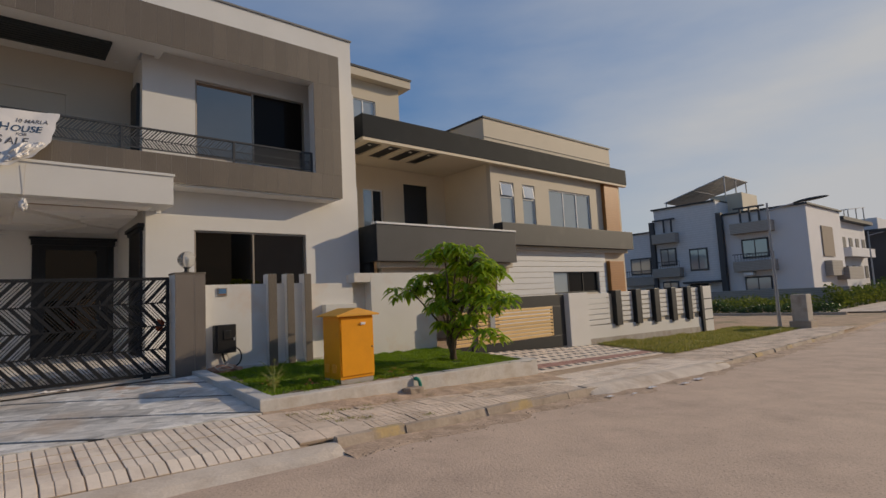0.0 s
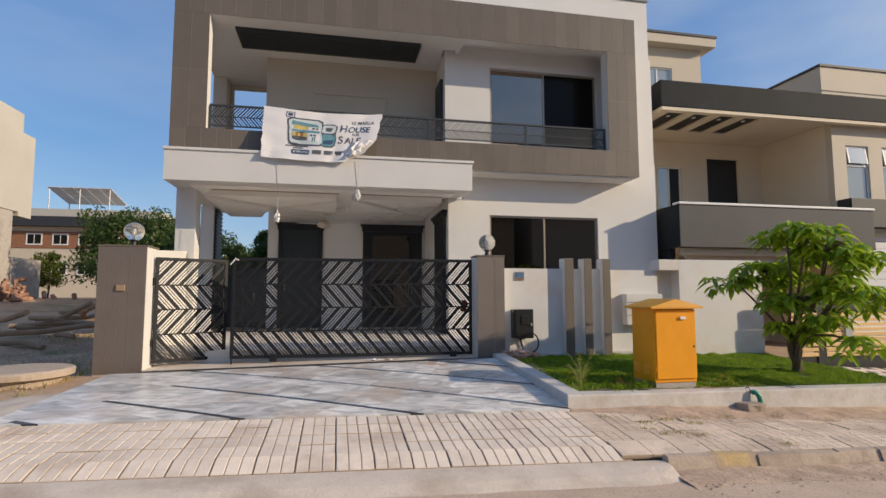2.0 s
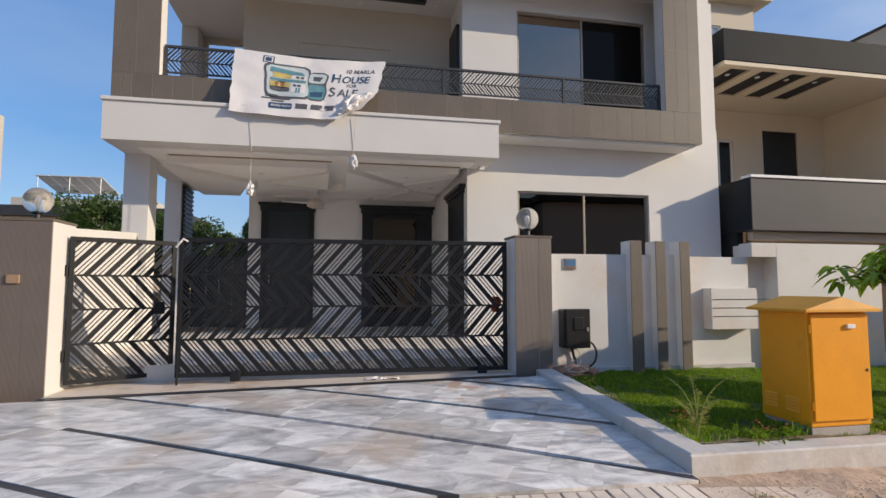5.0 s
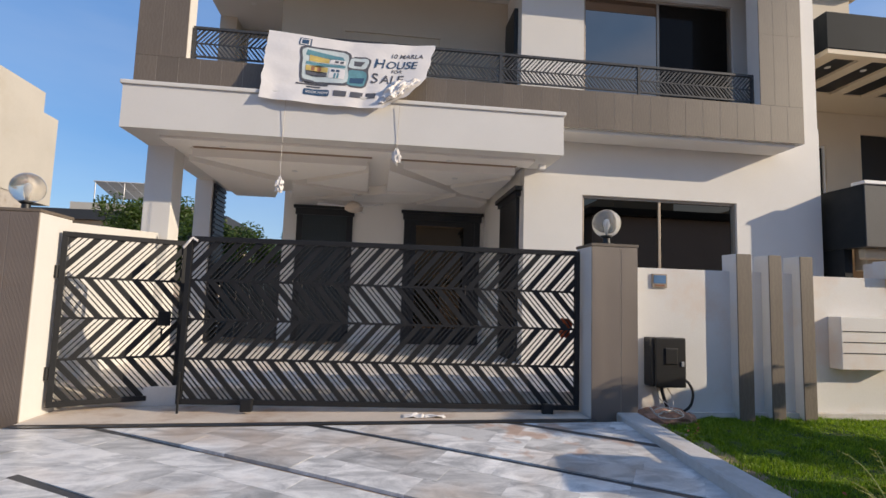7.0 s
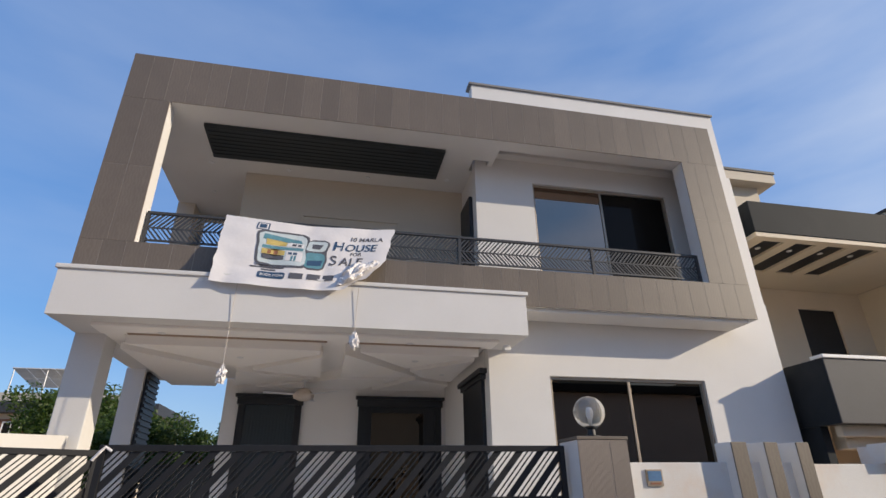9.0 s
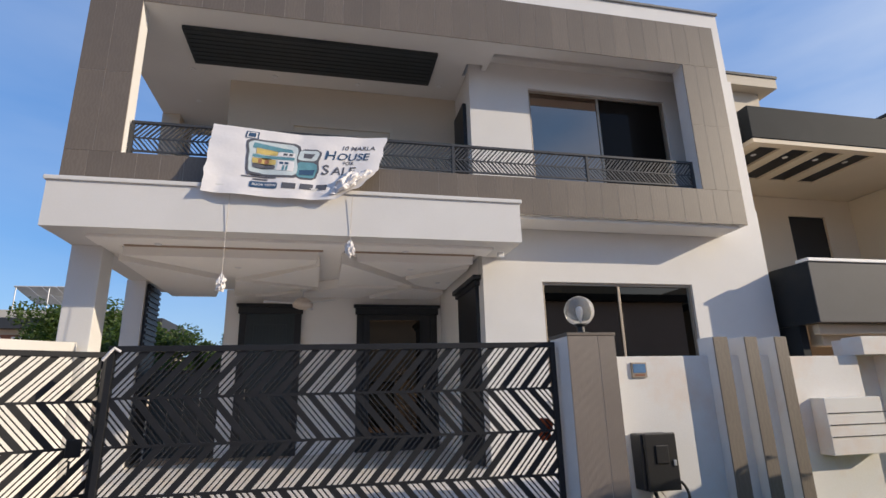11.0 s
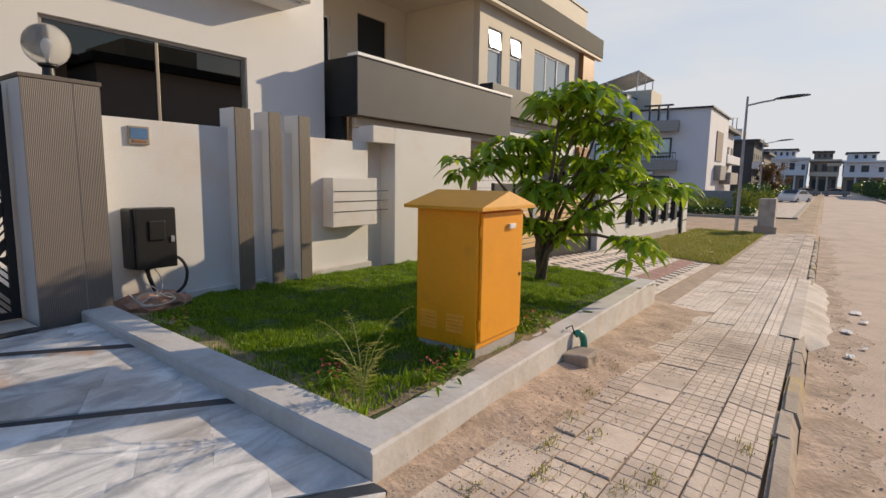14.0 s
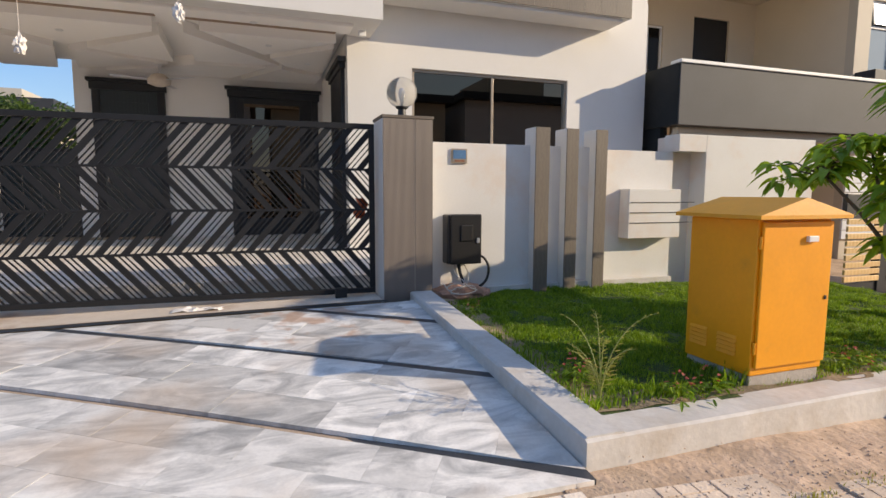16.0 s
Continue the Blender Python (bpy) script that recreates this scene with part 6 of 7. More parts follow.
def street_lamp(x, y, z, hgt, label):
    s = thing("street_lamp", (x, y, z), label, "street lamp", "street lamps")
    part("pole", tube([(x, y, z - 0.1), (x, y, z + hgt * 0.5), (x, y, z + hgt)], 0.075, 10, taper=0.55), STEEL, s)
    part("arm", tube([(x, y, z + hgt - 0.35), (x + 0.2, y - 0.5, z + hgt - 0.22), (x + 0.35, y - 0.9, z + hgt - 0.15)], 0.035, 8), STEEL, s)
    hd = bmesh.new()
    bmesh.ops.create_uvsphere(hd, u_segments=16, v_segments=10, radius=1.0)
    for v in hd.verts:
        v.co = Vector((x + 0.6 + v.co.x * 0.17 + v.co.y * -0.25, y - 1.45 + v.co.y * 0.62, z + hgt - 0.05 + v.co.z * (0.09 if v.co.z > 0 else 0.04) + 0.08 * v.co.y * -1))
    part("lamp_head", hd, GREY, s, "flat oval lamp head", True)


street_lamp(25.2, 7.66, -0.6, 5.3, "tall grey steel street lamp at the corner")
street_lamp(52, 9.3, -0.7, 5.6, "tall grey steel street lamp further down the road")
street_lamp(110, 11, -0.75, 6.0, "distant grey steel street lamp")
bo = thing("junction_box", (24.4, 6.55, -0.55), "grey concrete junction box beside the pavement", "junction box")
part("body", box(24.1, 24.75, 6.3, 6.85, -0.3, 0.75, 0.02), CEMENT, bo)
part("plinth", box(24.0, 24.85, 6.2, 6.95, -0.9, -0.3, 0.02), KERBS, bo)


def car(x, y, z, turn, mat, label):
    c = new("car")
    c.matrix_world = Matrix.Translation((x, y, z)) @ Matrix.Rotation(turn, 4, "Z")
    tagged(c, label, "car", "parked cars")
    ORIGIN[c] = Vector((0, 0, 0))
    prof = [(-2.1, 0.3), (-2.15, 0.75), (-1.9, 0.95), (-1.3, 1.02), (-0.6, 1.45), (0.7, 1.48), (1.4, 1.05), (2.05, 0.92), (2.15, 0.5), (2.1, 0.3)]
    b = prism(prof, -0.82, 0.82)
    bmesh.ops.bevel(b, geom=b.edges[:], offset=0.06, segments=2, affect="EDGES")
    part("body", b, mat, c)
    for s in (-1, 1):
        part("side_window", prism([(-1.1, 1.04), (-0.55, 1.38), (0.65, 1.4), (1.2, 1.06)], s * 0.8225, s * 0.832), CHAR, c)
    part("rear_window", prism([(1.38, 1.1), (0.82, 1.46), (0.85, 1.475), (1.41, 1.115)], -0.65, 0.65), CHAR, c)
    for wx in (-1.35, 1.35):
        for s in (-1, 1):
            w = part("tyre", tube([(wx, s * 0.66, 0.31), (wx, s * 0.86, 0.31)], 0.31, 18), WIRE, c)
            part("rim", tube([(wx, s * 0.862, 0.31), (wx, s * 0.87, 0.31)], 0.19, 14), STEEL, w)


car(69, 7.4, -0.73, radians(160), CARW, "white saloon car parked at the kerb")
car(120, 7.6, -0.78, radians(95), CARD, "silver car parked far down the road")
car(122, 3.2, -0.78, radians(90), CARD, "grey car standing far down the road")


# scraps of litter by the kerb, a rag on the gate
prr = random.Random(17)
for x, y, w in ((7.3, 4.52, 0.07), (7.8, 4.38, 0.05), (8.6, 4.50, 0.10), (9.4, 4.30, 0.08), (10.1, 4.36, 0.12)):
    lit = bmesh.new()
    bmesh.ops.create_grid(lit, x_segments=6, y_segments=5, size=1.0)
    for v in lit.verts:
        v.co = Vector((x + v.co.x * w + 0.02 * noise.noise((v.co.x * 2, v.co.y * 2, x)), y + v.co.y * w * 0.5 + 0.02 * noise.noise((v.co.y * 2, x, v.co.x)), height(x, 4.0) + 0.022 + 0.02 * abs(noise.noise((v.co.x * 2 + x, v.co.y * 3, 2)))))
    solid("paper_scrap", lit, CLOTH, "crumpled white paper scrap lying by the kerb", "litter", group="litter by the kerb")
RAG = material("red_orange_cloth", (0.50, 0.10, 0.03), 0.8, var=0.3, scale=12, bump=0.3)
rag = bmesh.new()
bmesh.ops.create_grid(rag, x_segments=8, y_segments=12, size=1.0)
for v in rag.verts:
    a, b = v.co.x, v.co.y
    v.co = Vector((1.93 + 0.045 * a * (1.1 - 0.3 * b) + 0.02 * math.sin(4 * b), 9.52 + 0.025 * math.sin(5 * a + b), 1.08 + 0.10 * b + 0.02 * noise.noise((a * 3, b * 2, 1))))
solid("rag", rag, RAG, "red-orange rag hung behind the gate bars", "rag")

# ---- plants ----
def leaf_cloud(centres, per, length, width, rnd, droop=0.5, spread=1.0, out=None):
    """Rosettes of long folded leaves: arrays of places and faces."""
    verts, faces = [], []
    for c in centres:
        base = Vector(c[:3])
        n = max(3, int(per * rnd.uniform(0.7, 1.3)))
        a0 = rnd.random() * 6.28
        for k in range(n):
            a = a0 + 6.2832 * k / n + rnd.uniform(-0.35, 0.35)
            up = rnd.uniform(-0.35, 0.75) * spread
            ln, wd = length * rnd.uniform(0.6, 1.2), width * rnd.uniform(0.75, 1.2)
            d = Vector((math.cos(a), math.sin(a), up)).normalized()
            side = Vector((-math.sin(a), math.cos(a), rnd.uniform(-0.4, 0.4))).normalized()
            p = base + d * 0.03 + Vector((rnd.uniform(-1, 1), rnd.uniform(-1, 1), rnd.uniform(-1, 1))) * 0.03
            i0 = len(verts)
            steps = 5
            for s in range(steps + 1):
                f = s / steps
                w = wd * (math.sin(math.pi * min(1, 0.08 + 0.92 * f)) ** 0.7) if s < steps else 0.002
                mid = p + d * ln * f + Vector((0, 0, -droop * ln * f * f * (1 + up)))
                fold = Vector((0, 0, 0.22 * w))
                verts += [tuple(mid - side * w * 0.5 + fold), tuple(mid), tuple(mid + side * w * 0.5 + fold)]
            for s in range(steps):
                a1 = i0 + 3 * s
                faces += [(a1, a1 + 1, a1 + 4, a1 + 3), (a1 + 1, a1 + 2, a1 + 5, a1 + 4)]
    return verts, faces


rnd = random.Random(11)
tree = thing("young_tree", (6.75, 7.62, 0.08), "young mango-like tree with drooping glossy leaves on the lawn", "tree")
trunk = bmesh.new()
B0 = Vector((6.75, 7.62, 0.02))
tips = []
for (tx, ty, tz, spreadr, count) in ((6.48, 7.02, 2.26, 0.36, 15), (6.35, 7.28, 2.20, 0.36, 13), (6.85, 7.35, 0.72, 0.2, 5), (6.68, 6.92, 2.02, 0.36, 12), (6.12, 8.12, 1.50, 0.32, 12), (6.50, 7.90, 1.75, 0.36, 11), (6.95, 7.55, 1.55, 0.42, 14), (6.85, 6.85, 1.50, 0.40, 15), (6.75, 6.45, 1.28, 0.36, 13), (6.60, 7.25, 1.25, 0.36, 11), (6.62, 6.45, 0.62, 0.24, 8), (6.62, 7.55, 0.85, 0.22, 6), (6.95, 7.50, 1.82, 0.36, 9), (6.80, 6.95, 1.02, 0.34, 10), (7.0, 7.2, 1.9, 0.38, 11), (6.42, 7.65, 1.22, 0.32, 9), (7.05, 6.75, 1.75, 0.34, 9)):
    hub = Vector((tx, ty, tz))
    low = Vector((6.70 + 0.08 * rnd.uniform(-1, 1), 7.60 + 0.08 * rnd.uniform(-1, 1), 0.4 + 0.25 * rnd.random()))
    bend = low.lerp(hub, 0.55) + Vector((rnd.uniform(-0.08, 0.08), rnd.uniform(-0.08, 0.08), 0.06))
    tube([B0 + Vector((rnd.uniform(-0.06, 0.06), rnd.uniform(-0.06, 0.06), 0)), low, bend, hub], 0.034, 7, trunk, 0.3)
    for k in range(max(5, int(count * 0.8))):
        a, r = rnd.random() * 6.28, spreadr * (0.25 + 0.75 * math.sqrt(rnd.random())) * 1.05
        tip = hub + Vector((r * math.cos(a), r * math.sin(a), 0.10 * rnd.uniform(-1.1, 0.9) - 0.22 * r))
        tube([hub.lerp(bend, 0.25), hub.lerp(tip, 0.5) + Vector((0, 0, 0.03)), tip], 0.011, 5, trunk, 0.45)
        tips.append(tip)
part("trunk", trunk, BARK, tree, "several slim grey-brown stems", True)
lv, lf = leaf_cloud(tips, 11, 0.245, 0.082, rnd, 0.55, 1.0)
tagged(raw("crown", lv, lf, LEAF, tree, False), kind="stuff")


def grass(name, n, place, tall, wide, mat, label, seed, lean=0.7, kind="stuff"):
    """Loose blades, one object; place(r) gives x, y, z and a factor of height."""
    r = random.Random(seed)
    verts, faces = [], []
    for _ in range(n):
        x, y, z, f = place(r)
        a, h = r.random() * 6.2832, tall * f * r.uniform(0.5, 1.25)
        lx, ly = lean * h * math.cos(a) * r.random(), lean * h * math.sin(a) * r.random()
        wx, wy = -wide * math.sin(a) * 0.5, wide * math.cos(a) * 0.5
        i = len(verts)
        verts += [(x - wx, y - wy, z), (x + wx, y + wy, z), (x + lx * 0.4 + wx * 0.8, y + ly * 0.4 + wy * 0.8, z + h * 0.6), (x + lx * 0.4 - wx * 0.8, y + ly * 0.4 - wy * 0.8, z + h * 0.6), (x + lx, y + ly, z + h * 0.95)]
        faces += [(i, i + 1, i + 2, i + 3), (i + 3, i + 2, i + 4)]
    return tagged(raw(name, verts, faces, mat), label, "grass", kind=kind)


def lawn_place(r):
    x, y = r.uniform(2.54, 7.80), r.uniform(6.60, 9.42)
    y = max(y, planter_y(x) + 0.23)
    edge = min(x - 2.58, y - planter_y(x) - 0.22)
    if edge < 0.16 + 0.10 * noise.noise((x * 3, y * 3, 8)) and r.random() < 0.8:
        x, y = x + 0.3 + 0.8 * r.random(), y + 0.3 + 0.5 * r.random()
        x, y = min(x, 7.8), min(y, 9.42)
    if (x - 2.88) ** 2 / 0.12 + (y - 9.32) ** 2 / 0.05 < 1:
        x += 0.5
    return x, y, lawn_height(x, y) - 0.005, max(0.15, 0.72 + 0.6 * noise.noise((x * 2.2, y * 2.2, 0)) + 0.75 * noise.noise((x * 6, y * 6, 2)))


grass("lawn_grass", 150000, lawn_place, 0.046, 0.0055, BLADE, "dense soft green lawn grass", 3)


def verge_place(r):
    x, y = r.uniform(13.6, 24.2), r.uniform(6.55, 8.9)
    return x, y, height(x, y) - 0.02, 0.5 + 0.8 * max(0, noise.noise((x * 1.1, y * 1.1, 5)) + 0.35)


grass("verge_grass", 26000, verge_place, 0.10, 0.016, DRYB, "patchy half-dry verge grass", 5)


def weed_place(r):
    spots = ((3.0, 5.85), (3.3, 5.95), (3.7, 6.0), (4.2, 6.05), (3.15, 5.5), (2.9, 5.62), (5.4, 6.15), (5.2, 4.95), (4.8, 4.95), (5.1, 6.32), (2.65, 6.0), (3.35, 5.42), (3.6, 5.80), (4.9, 6.1), (5.05, 6.2), (4.1, 5.1), (3.0, 5.45), (6.5, 6.25), (7.9, 6.4), (5.6, 4.98), (4.4, 4.98), (6.6, 4.98))
    c = spots[r.randrange(len(spots))]
    x, y = c[0] + r.gauss(0, 0.07), c[1] + r.gauss(0, 0.025)
    return x, y, height(x, y) - 0.01, r.uniform(0.4, 1.0)


grass("pavement_weeds", 1100, weed_place, 0.038, 0.006, DRYB, "tufts of weeds in the paving joints", 8)


def plot_place(r):
    c = ((-4.6, 8.6), (-4.2, 9.9), (-6.5, 9.6), (-7.5, 12.5), (-9, 15), (-6, 14))[r.randrange(6)]
    x, y = c[0] + r.gauss(0, 0.5), c[1] + r.gauss(0, 0.5)
    x = min(x, -3.9)
    return x, y, height(x, y) - 0.06, r.uniform(0.4, 1.4)


grass("plot_weeds", 1300, plot_place, 0.09, 0.012, DRYB, "tufts of weeds on the empty plot", 9)


def border_place(r):
    if r.random() < 0.6:
        x = r.uniform(2.55, 4.6)
        y = planter_y(x) + 0.27 + abs(r.gauss(0, 0.07))
    else:
        y = r.uniform(6.6, 9.0)
        x = 2.56 + abs(r.gauss(0, 0.07))
    return x, y, lawn_height(x, y), r.uniform(0.4, 1.3) * (0.6 + noise.noise((x * 4, y * 4, 3)))


grass("border_plants", 1700, border_place, 0.10, 0.009, BLADE, "straggling border plants along the planter", 12)
STALK = material("pale_green_stalk", (0.30, 0.32, 0.09), 0.6, var=0.2, scale=9)
fern = thing("fern_plant", (2.72, 6.74, 0.13), "small feathery palm seedling at the lawn's corner", "plant")
for k in range(9):
    a, ln = 0.3 + 0.7 * k + rnd.uniform(-0.4, 0.4), 0.26 + 0.34 * rnd.random()
    d = Vector((math.cos(a), math.sin(a), 0))
    fr = []
    fverts, ffaces = [], []
    for s in range(15):
        f = s / 14
        fr.append(Vector((2.72, 6.74, 0.12)) + d * ln * 0.42 * f * f + d * 0.03 * f + Vector((0, 0, ln * 1.12 * f - 0.30 * ln * f * f * f)))
    for s in range(3, 15):
        for sd in (-1, 1):
            side = Vector((-d.y, d.x, 0)) * sd
            L = 0.085 * (1.1 - 0.8 * s / 15) * rnd.uniform(0.4, 1.2)
            p = fr[s]
            i = len(fverts)
            tipv = p + side * L * 0.75 + d * L * 0.55 + Vector((0, 0, 0.35 * L))
            mid = p.lerp(tipv, 0.5)
            fverts += [tuple(p), tuple(mid + Vector((0, 0, 0.003))), tuple(tipv), tuple(mid - Vector((0, 0, 0.003)))]
            ffaces.append((i, i + 1, i + 2, i + 3))
    fd = tagged(raw("frond", fverts, ffaces, DRYB, fern), kind="stuff")
    part("stem", tube(fr, 0.004, 5, taper=0.4), STALK, fern)
for k, (x, y) in enumerate(((2.70, 8.55), (2.72, 7.05), (3.42, 6.68), (3.15, 6.66), (4.75, 6.72), (4.86, 6.74), (4.68, 6.78), (2.74, 6.98))):
    fl = thing("flower_plant", (x, y, lawn_height(x, y)), "small pink flowering border plant", "flower", "border flowers")
    cs = [(x + rnd.gauss(0, 0.035), y + rnd.gauss(0, 0.035), lawn_height(x, y) + 0.07 + 0.05 * rnd.random()) for _ in range(2)]
    fv, ff = leaf_cloud(cs, 6, 0.028, 0.020, rnd, 0.2)
    tagged(raw("petals", fv, ff, FLOWER, fl), kind="stuff")
    cs = [(x + rnd.gauss(0, 0.05), y + rnd.gauss(0, 0.05), lawn_height(x, y) + 0.045) for _ in range(9)]
    fv, ff = leaf_cloud(cs, 7, 0.06, 0.018, rnd, 0.3)
    tagged(raw("leaves", fv, ff, BLADE, fl), kind="stuff")


def far_tree(x, y, z, hgt, rad, label, seed, mat=FARL, leaves=9500, size=0.19):
    r = random.Random(seed)
    t = thing("tree", (x, y, z), label, "tree")
    tk = bmesh.new()
    tube([(x, y, z - 0.2), (x + 0.05, y, z + hgt * 0.3), (x, y + 0.05, z + hgt * 0.55)], 0.05 * hgt * 0.5, 8, tk, 0.5)
    clumps = []
    for k in range(26):
        a, e = r.random() * 6.28, r.random()
        rr = rad * (0.35 + 0.75 * r.random()) * math.sqrt(1 - (e - 0.35) ** 2)
        c = Vector((x + rr * math.cos(a), y + rr * math.sin(a), z + hgt * (0.32 + 0.66 * e)))
        clumps.append((c, rad * r.uniform(0.22, 0.42)))
        if k < 12:
            tube([(x, y, z + hgt * 0.35), tuple(Vector((x, y, z + hgt * 0.45)).lerp(c, 0.6)), tuple(c)], 0.012 * hgt, 5, tk, 0.4)
    part("trunk", tk, BARK, t)
    verts, faces = [], []
    for _ in range(leaves):
        c, cr = clumps[r.randrange(len(clumps))]
        v = Vector((r.gauss(0, 1), r.gauss(0, 1), r.gauss(0, 0.8))).normalized() * cr * r.random() ** 0.4
        p = c + v
        d1 = Vector((r.gauss(0, 1), r.gauss(0, 1), r.gauss(0, 0.6))).normalized() * size * r.uniform(0.6, 1.3)
        d2 = d1.orthogonal().normalized() * size * 0.45
        i = len(verts)
        verts += [tuple(p - d1 * 0.5), tuple(p + d2 * 0.5), tuple(p + d1 * 0.5 - Vector((0, 0, size * 0.2))), tuple(p - d2 * 0.5)]
        faces.append((i, i + 1, i + 2, i + 3))
    raw("crown", verts, faces, mat, t)


for k, (x, y, hgt, rad) in enumerate(((-9.4, 27.5, 4.1, 2.3), (-6.9, 26.0, 3.0, 1.9), (-8.2, 30.0, 3.7, 2.1), (-12.2, 34.0, 4.0, 2.0), (-5.0, 30.0, 2.7, 1.5), (-3.2, 26.0, 3.2, 1.3), (-1.6, 30.0, 3.5, 1.6))):
    far_tree(x, y, height(x, y) - 0.05, hgt, rad, "leafy dark green tree at the back of the plot", 40 + k)
far_tree(-15.8, 33.5, 1.1, 2.4, 0.95, "small bright tree beside the pale building", 61, HEDGE, 2500)


def hedge(x0, x1, y0, y1, z0, z1, n, mat, label, seed, size=0.22):
    r = random.Random(seed)
    verts, faces = [], []
    for _ in range(n):
        x, y = r.uniform(x0, x1), r.uniform(y0, y1)
        top = z0 + (z1 - z0) * (0.65 + 0.45 * noise.noise((x * 0.8, y * 0.8, seed)))
        p = Vector((x, y, z0 + (top - z0) * r.random() ** 0.5))
        d1 = Vector((r.gauss(0, 1), r.gauss(0, 1), r.gauss(0, 1))).normalized() * size * r.uniform(0.6, 1.3)
        d2 = d1.orthogonal().normalized() * size * 0.5
        i = len(verts)
        verts += [tuple(p - d1 * 0.5), tuple(p + d2 * 0.5), tuple(p + d1 * 0.5), tuple(p - d2 * 0.5)]
        faces.append((i, i + 1, i + 2, i + 3))
    tagged(raw("hedge", verts, faces, mat), label, "hedge", kind="stuff")


hedge(36, 44.5, 10.5, 30, -0.7, 0.6, 9000, HEDGE, "flowering hedge of the corner garden", 71)
hedge(35.2, 36.5, 8.0, 22, -0.7, 0.2, 3500, FARL, "low clipped hedge along the side road", 72)
hedge(40, 60, 8.6, 9.8, -0.7, 1.1, 5000, HEDGE, "yellow-green hedge along the road", 73)
hedge(70, 130, 10.5, 13.0, -0.8, 1.8, 5000, FARL, "dark hedges far down the road", 74, 0.5)
hedge(96, 190, -7.5, -1.2, -0.8, 2.8, 9000, FARL, "dark shrubs across the road", 75, 0.6)
far_tree(85, 10.9, -0.7, 4.4, 1.9, "small russet tree far down the road", 77, leaf_material("russet_leaf", (0.10, 0.06, 0.02), (0.22, 0.12, 0.04)), 2500, 0.35)

def grit(n, place, size, mat, label, seed):
    """Loose stones and clods, one object."""
    r = random.Random(seed)
    verts, faces = [], []
    for _ in range(n):
        x, y, z = place(r)
        s = size * r.uniform(0.3, 1.0) ** 2
        i = len(verts)
        a = r.random() * 3
        for k in range(4):
            verts.append((x + s * math.cos(a + 1.57 * k) * r.uniform(0.7, 1.3), y + s * math.sin(a + 1.57 * k) * r.uniform(0.7, 1.3), z - 0.3 * s))
        verts.append((x + 0.3 * s * r.uniform(-1, 1), y + 0.3 * s * r.uniform(-1, 1), z + s * r.uniform(0.4, 0.9)))
        faces += [(i + k, i + (k + 1) % 4, i + 4) for k in range(4)]
    tagged(raw("grit", verts, faces, mat), label, "gravel", kind="stuff")


def strip_spot(r):
    x = r.uniform(2.35, 8.1)
    y = 6.0 + 0.04 * (x - 2.3) + abs(r.gauss(0, 0.16)) * (1 if r.random() < 0.6 else -1)
    y = min(y, planter_y(x) - 0.01)
    return x, y, height(x, y) + 0.028 * max(0, min(1, (y - 5.85) / 0.4))


def gutter_spot(r):
    x = 2.7 + 14 * r.random() ** 1.4
    y = 4.80 - abs(r.gauss(0, 0.22))
    return x, y, height(x, 4.0) + 0.008


grit(1500, strip_spot, 0.008, SOIL, "loose clods and grit along the planter", 31)
grit(1300, gutter_spot, 0.012, KERBS, "loose grit and pebbles in the gutter", 32)
grit(500, lambda r: ((x := r.uniform(2.5, 8)), (y := r.uniform(5.1, 6.1)), height(x, y))[0:3], 0.010, SOIL, "grit scattered on the pavers", 33)

def plot_spot(r):
    x, y = -4.0 - abs(r.gauss(0, 2.2)), r.uniform(8.2, 15.5)
    return x, y, height(x, y) - 0.03


grit(2600, plot_spot, 0.035, SOIL, "broken stones and clods on the empty plot", 34)

# ---- pieces: kerb stones, pavers, slabs, cladding ----
def kerb_stone(mat):
    bm = box(-0.2265, 0.2265, -0.085, 0.09, -0.25, 0.0, 0.0)
    for v in bm.verts:
        if v.co.z > -0.01:
            v.co.y += 0.085 if v.co.y < 0 else 0
            v.co.z -= 0.0 if v.co.y > 0.05 else 0.012
    bmesh.ops.bevel(bm, geom=[e for e in bm.edges if all(v.co.z > -0.01 for v in e.verts)], offset=0.02, segments=2, affect="EDGES")
    me = bpy.data.meshes.new("kerb_stone")
    bm.to_mesh(me)
    bm.free()
    me.materials.append(mat)
    return me


kerb = thing("kerb", (8, 4.9, -0.4), "worn concrete kerb with traces of yellow paint", "kerb", kind="structure")
stones = (kerb_stone(KERBS), kerb_stone(KERBY))
kx, k = 2.87, 0
prnd = random.Random(21)
while kx < 24.8:
    if not 7.45 < kx < 12.4:
        ob = new("kerb_stone", stones[1 if k % 5 == 1 else 0])
        ob.parent = kerb
        bendy = 0.12 * max(0, kx - 22) ** 2
        ob.matrix_parent_inverse = Matrix.Translation(-Vector(kerb.location))
        ob.matrix_basis = Matrix.Translation((kx, 4.90 + bendy + prnd.uniform(-0.012, 0.012), height(kx, 5.1) - 0.01 + prnd.uniform(-0.012, 0.010))) @ Euler((prnd.uniform(-0.03, 0.03), prnd.uniform(-0.015, 0.015) + 0.03, prnd.uniform(-0.02, 0.02))).to_matrix().to_4x4()
    kx += 0.455
    k += 1
rp = bmesh.new()
rr = []
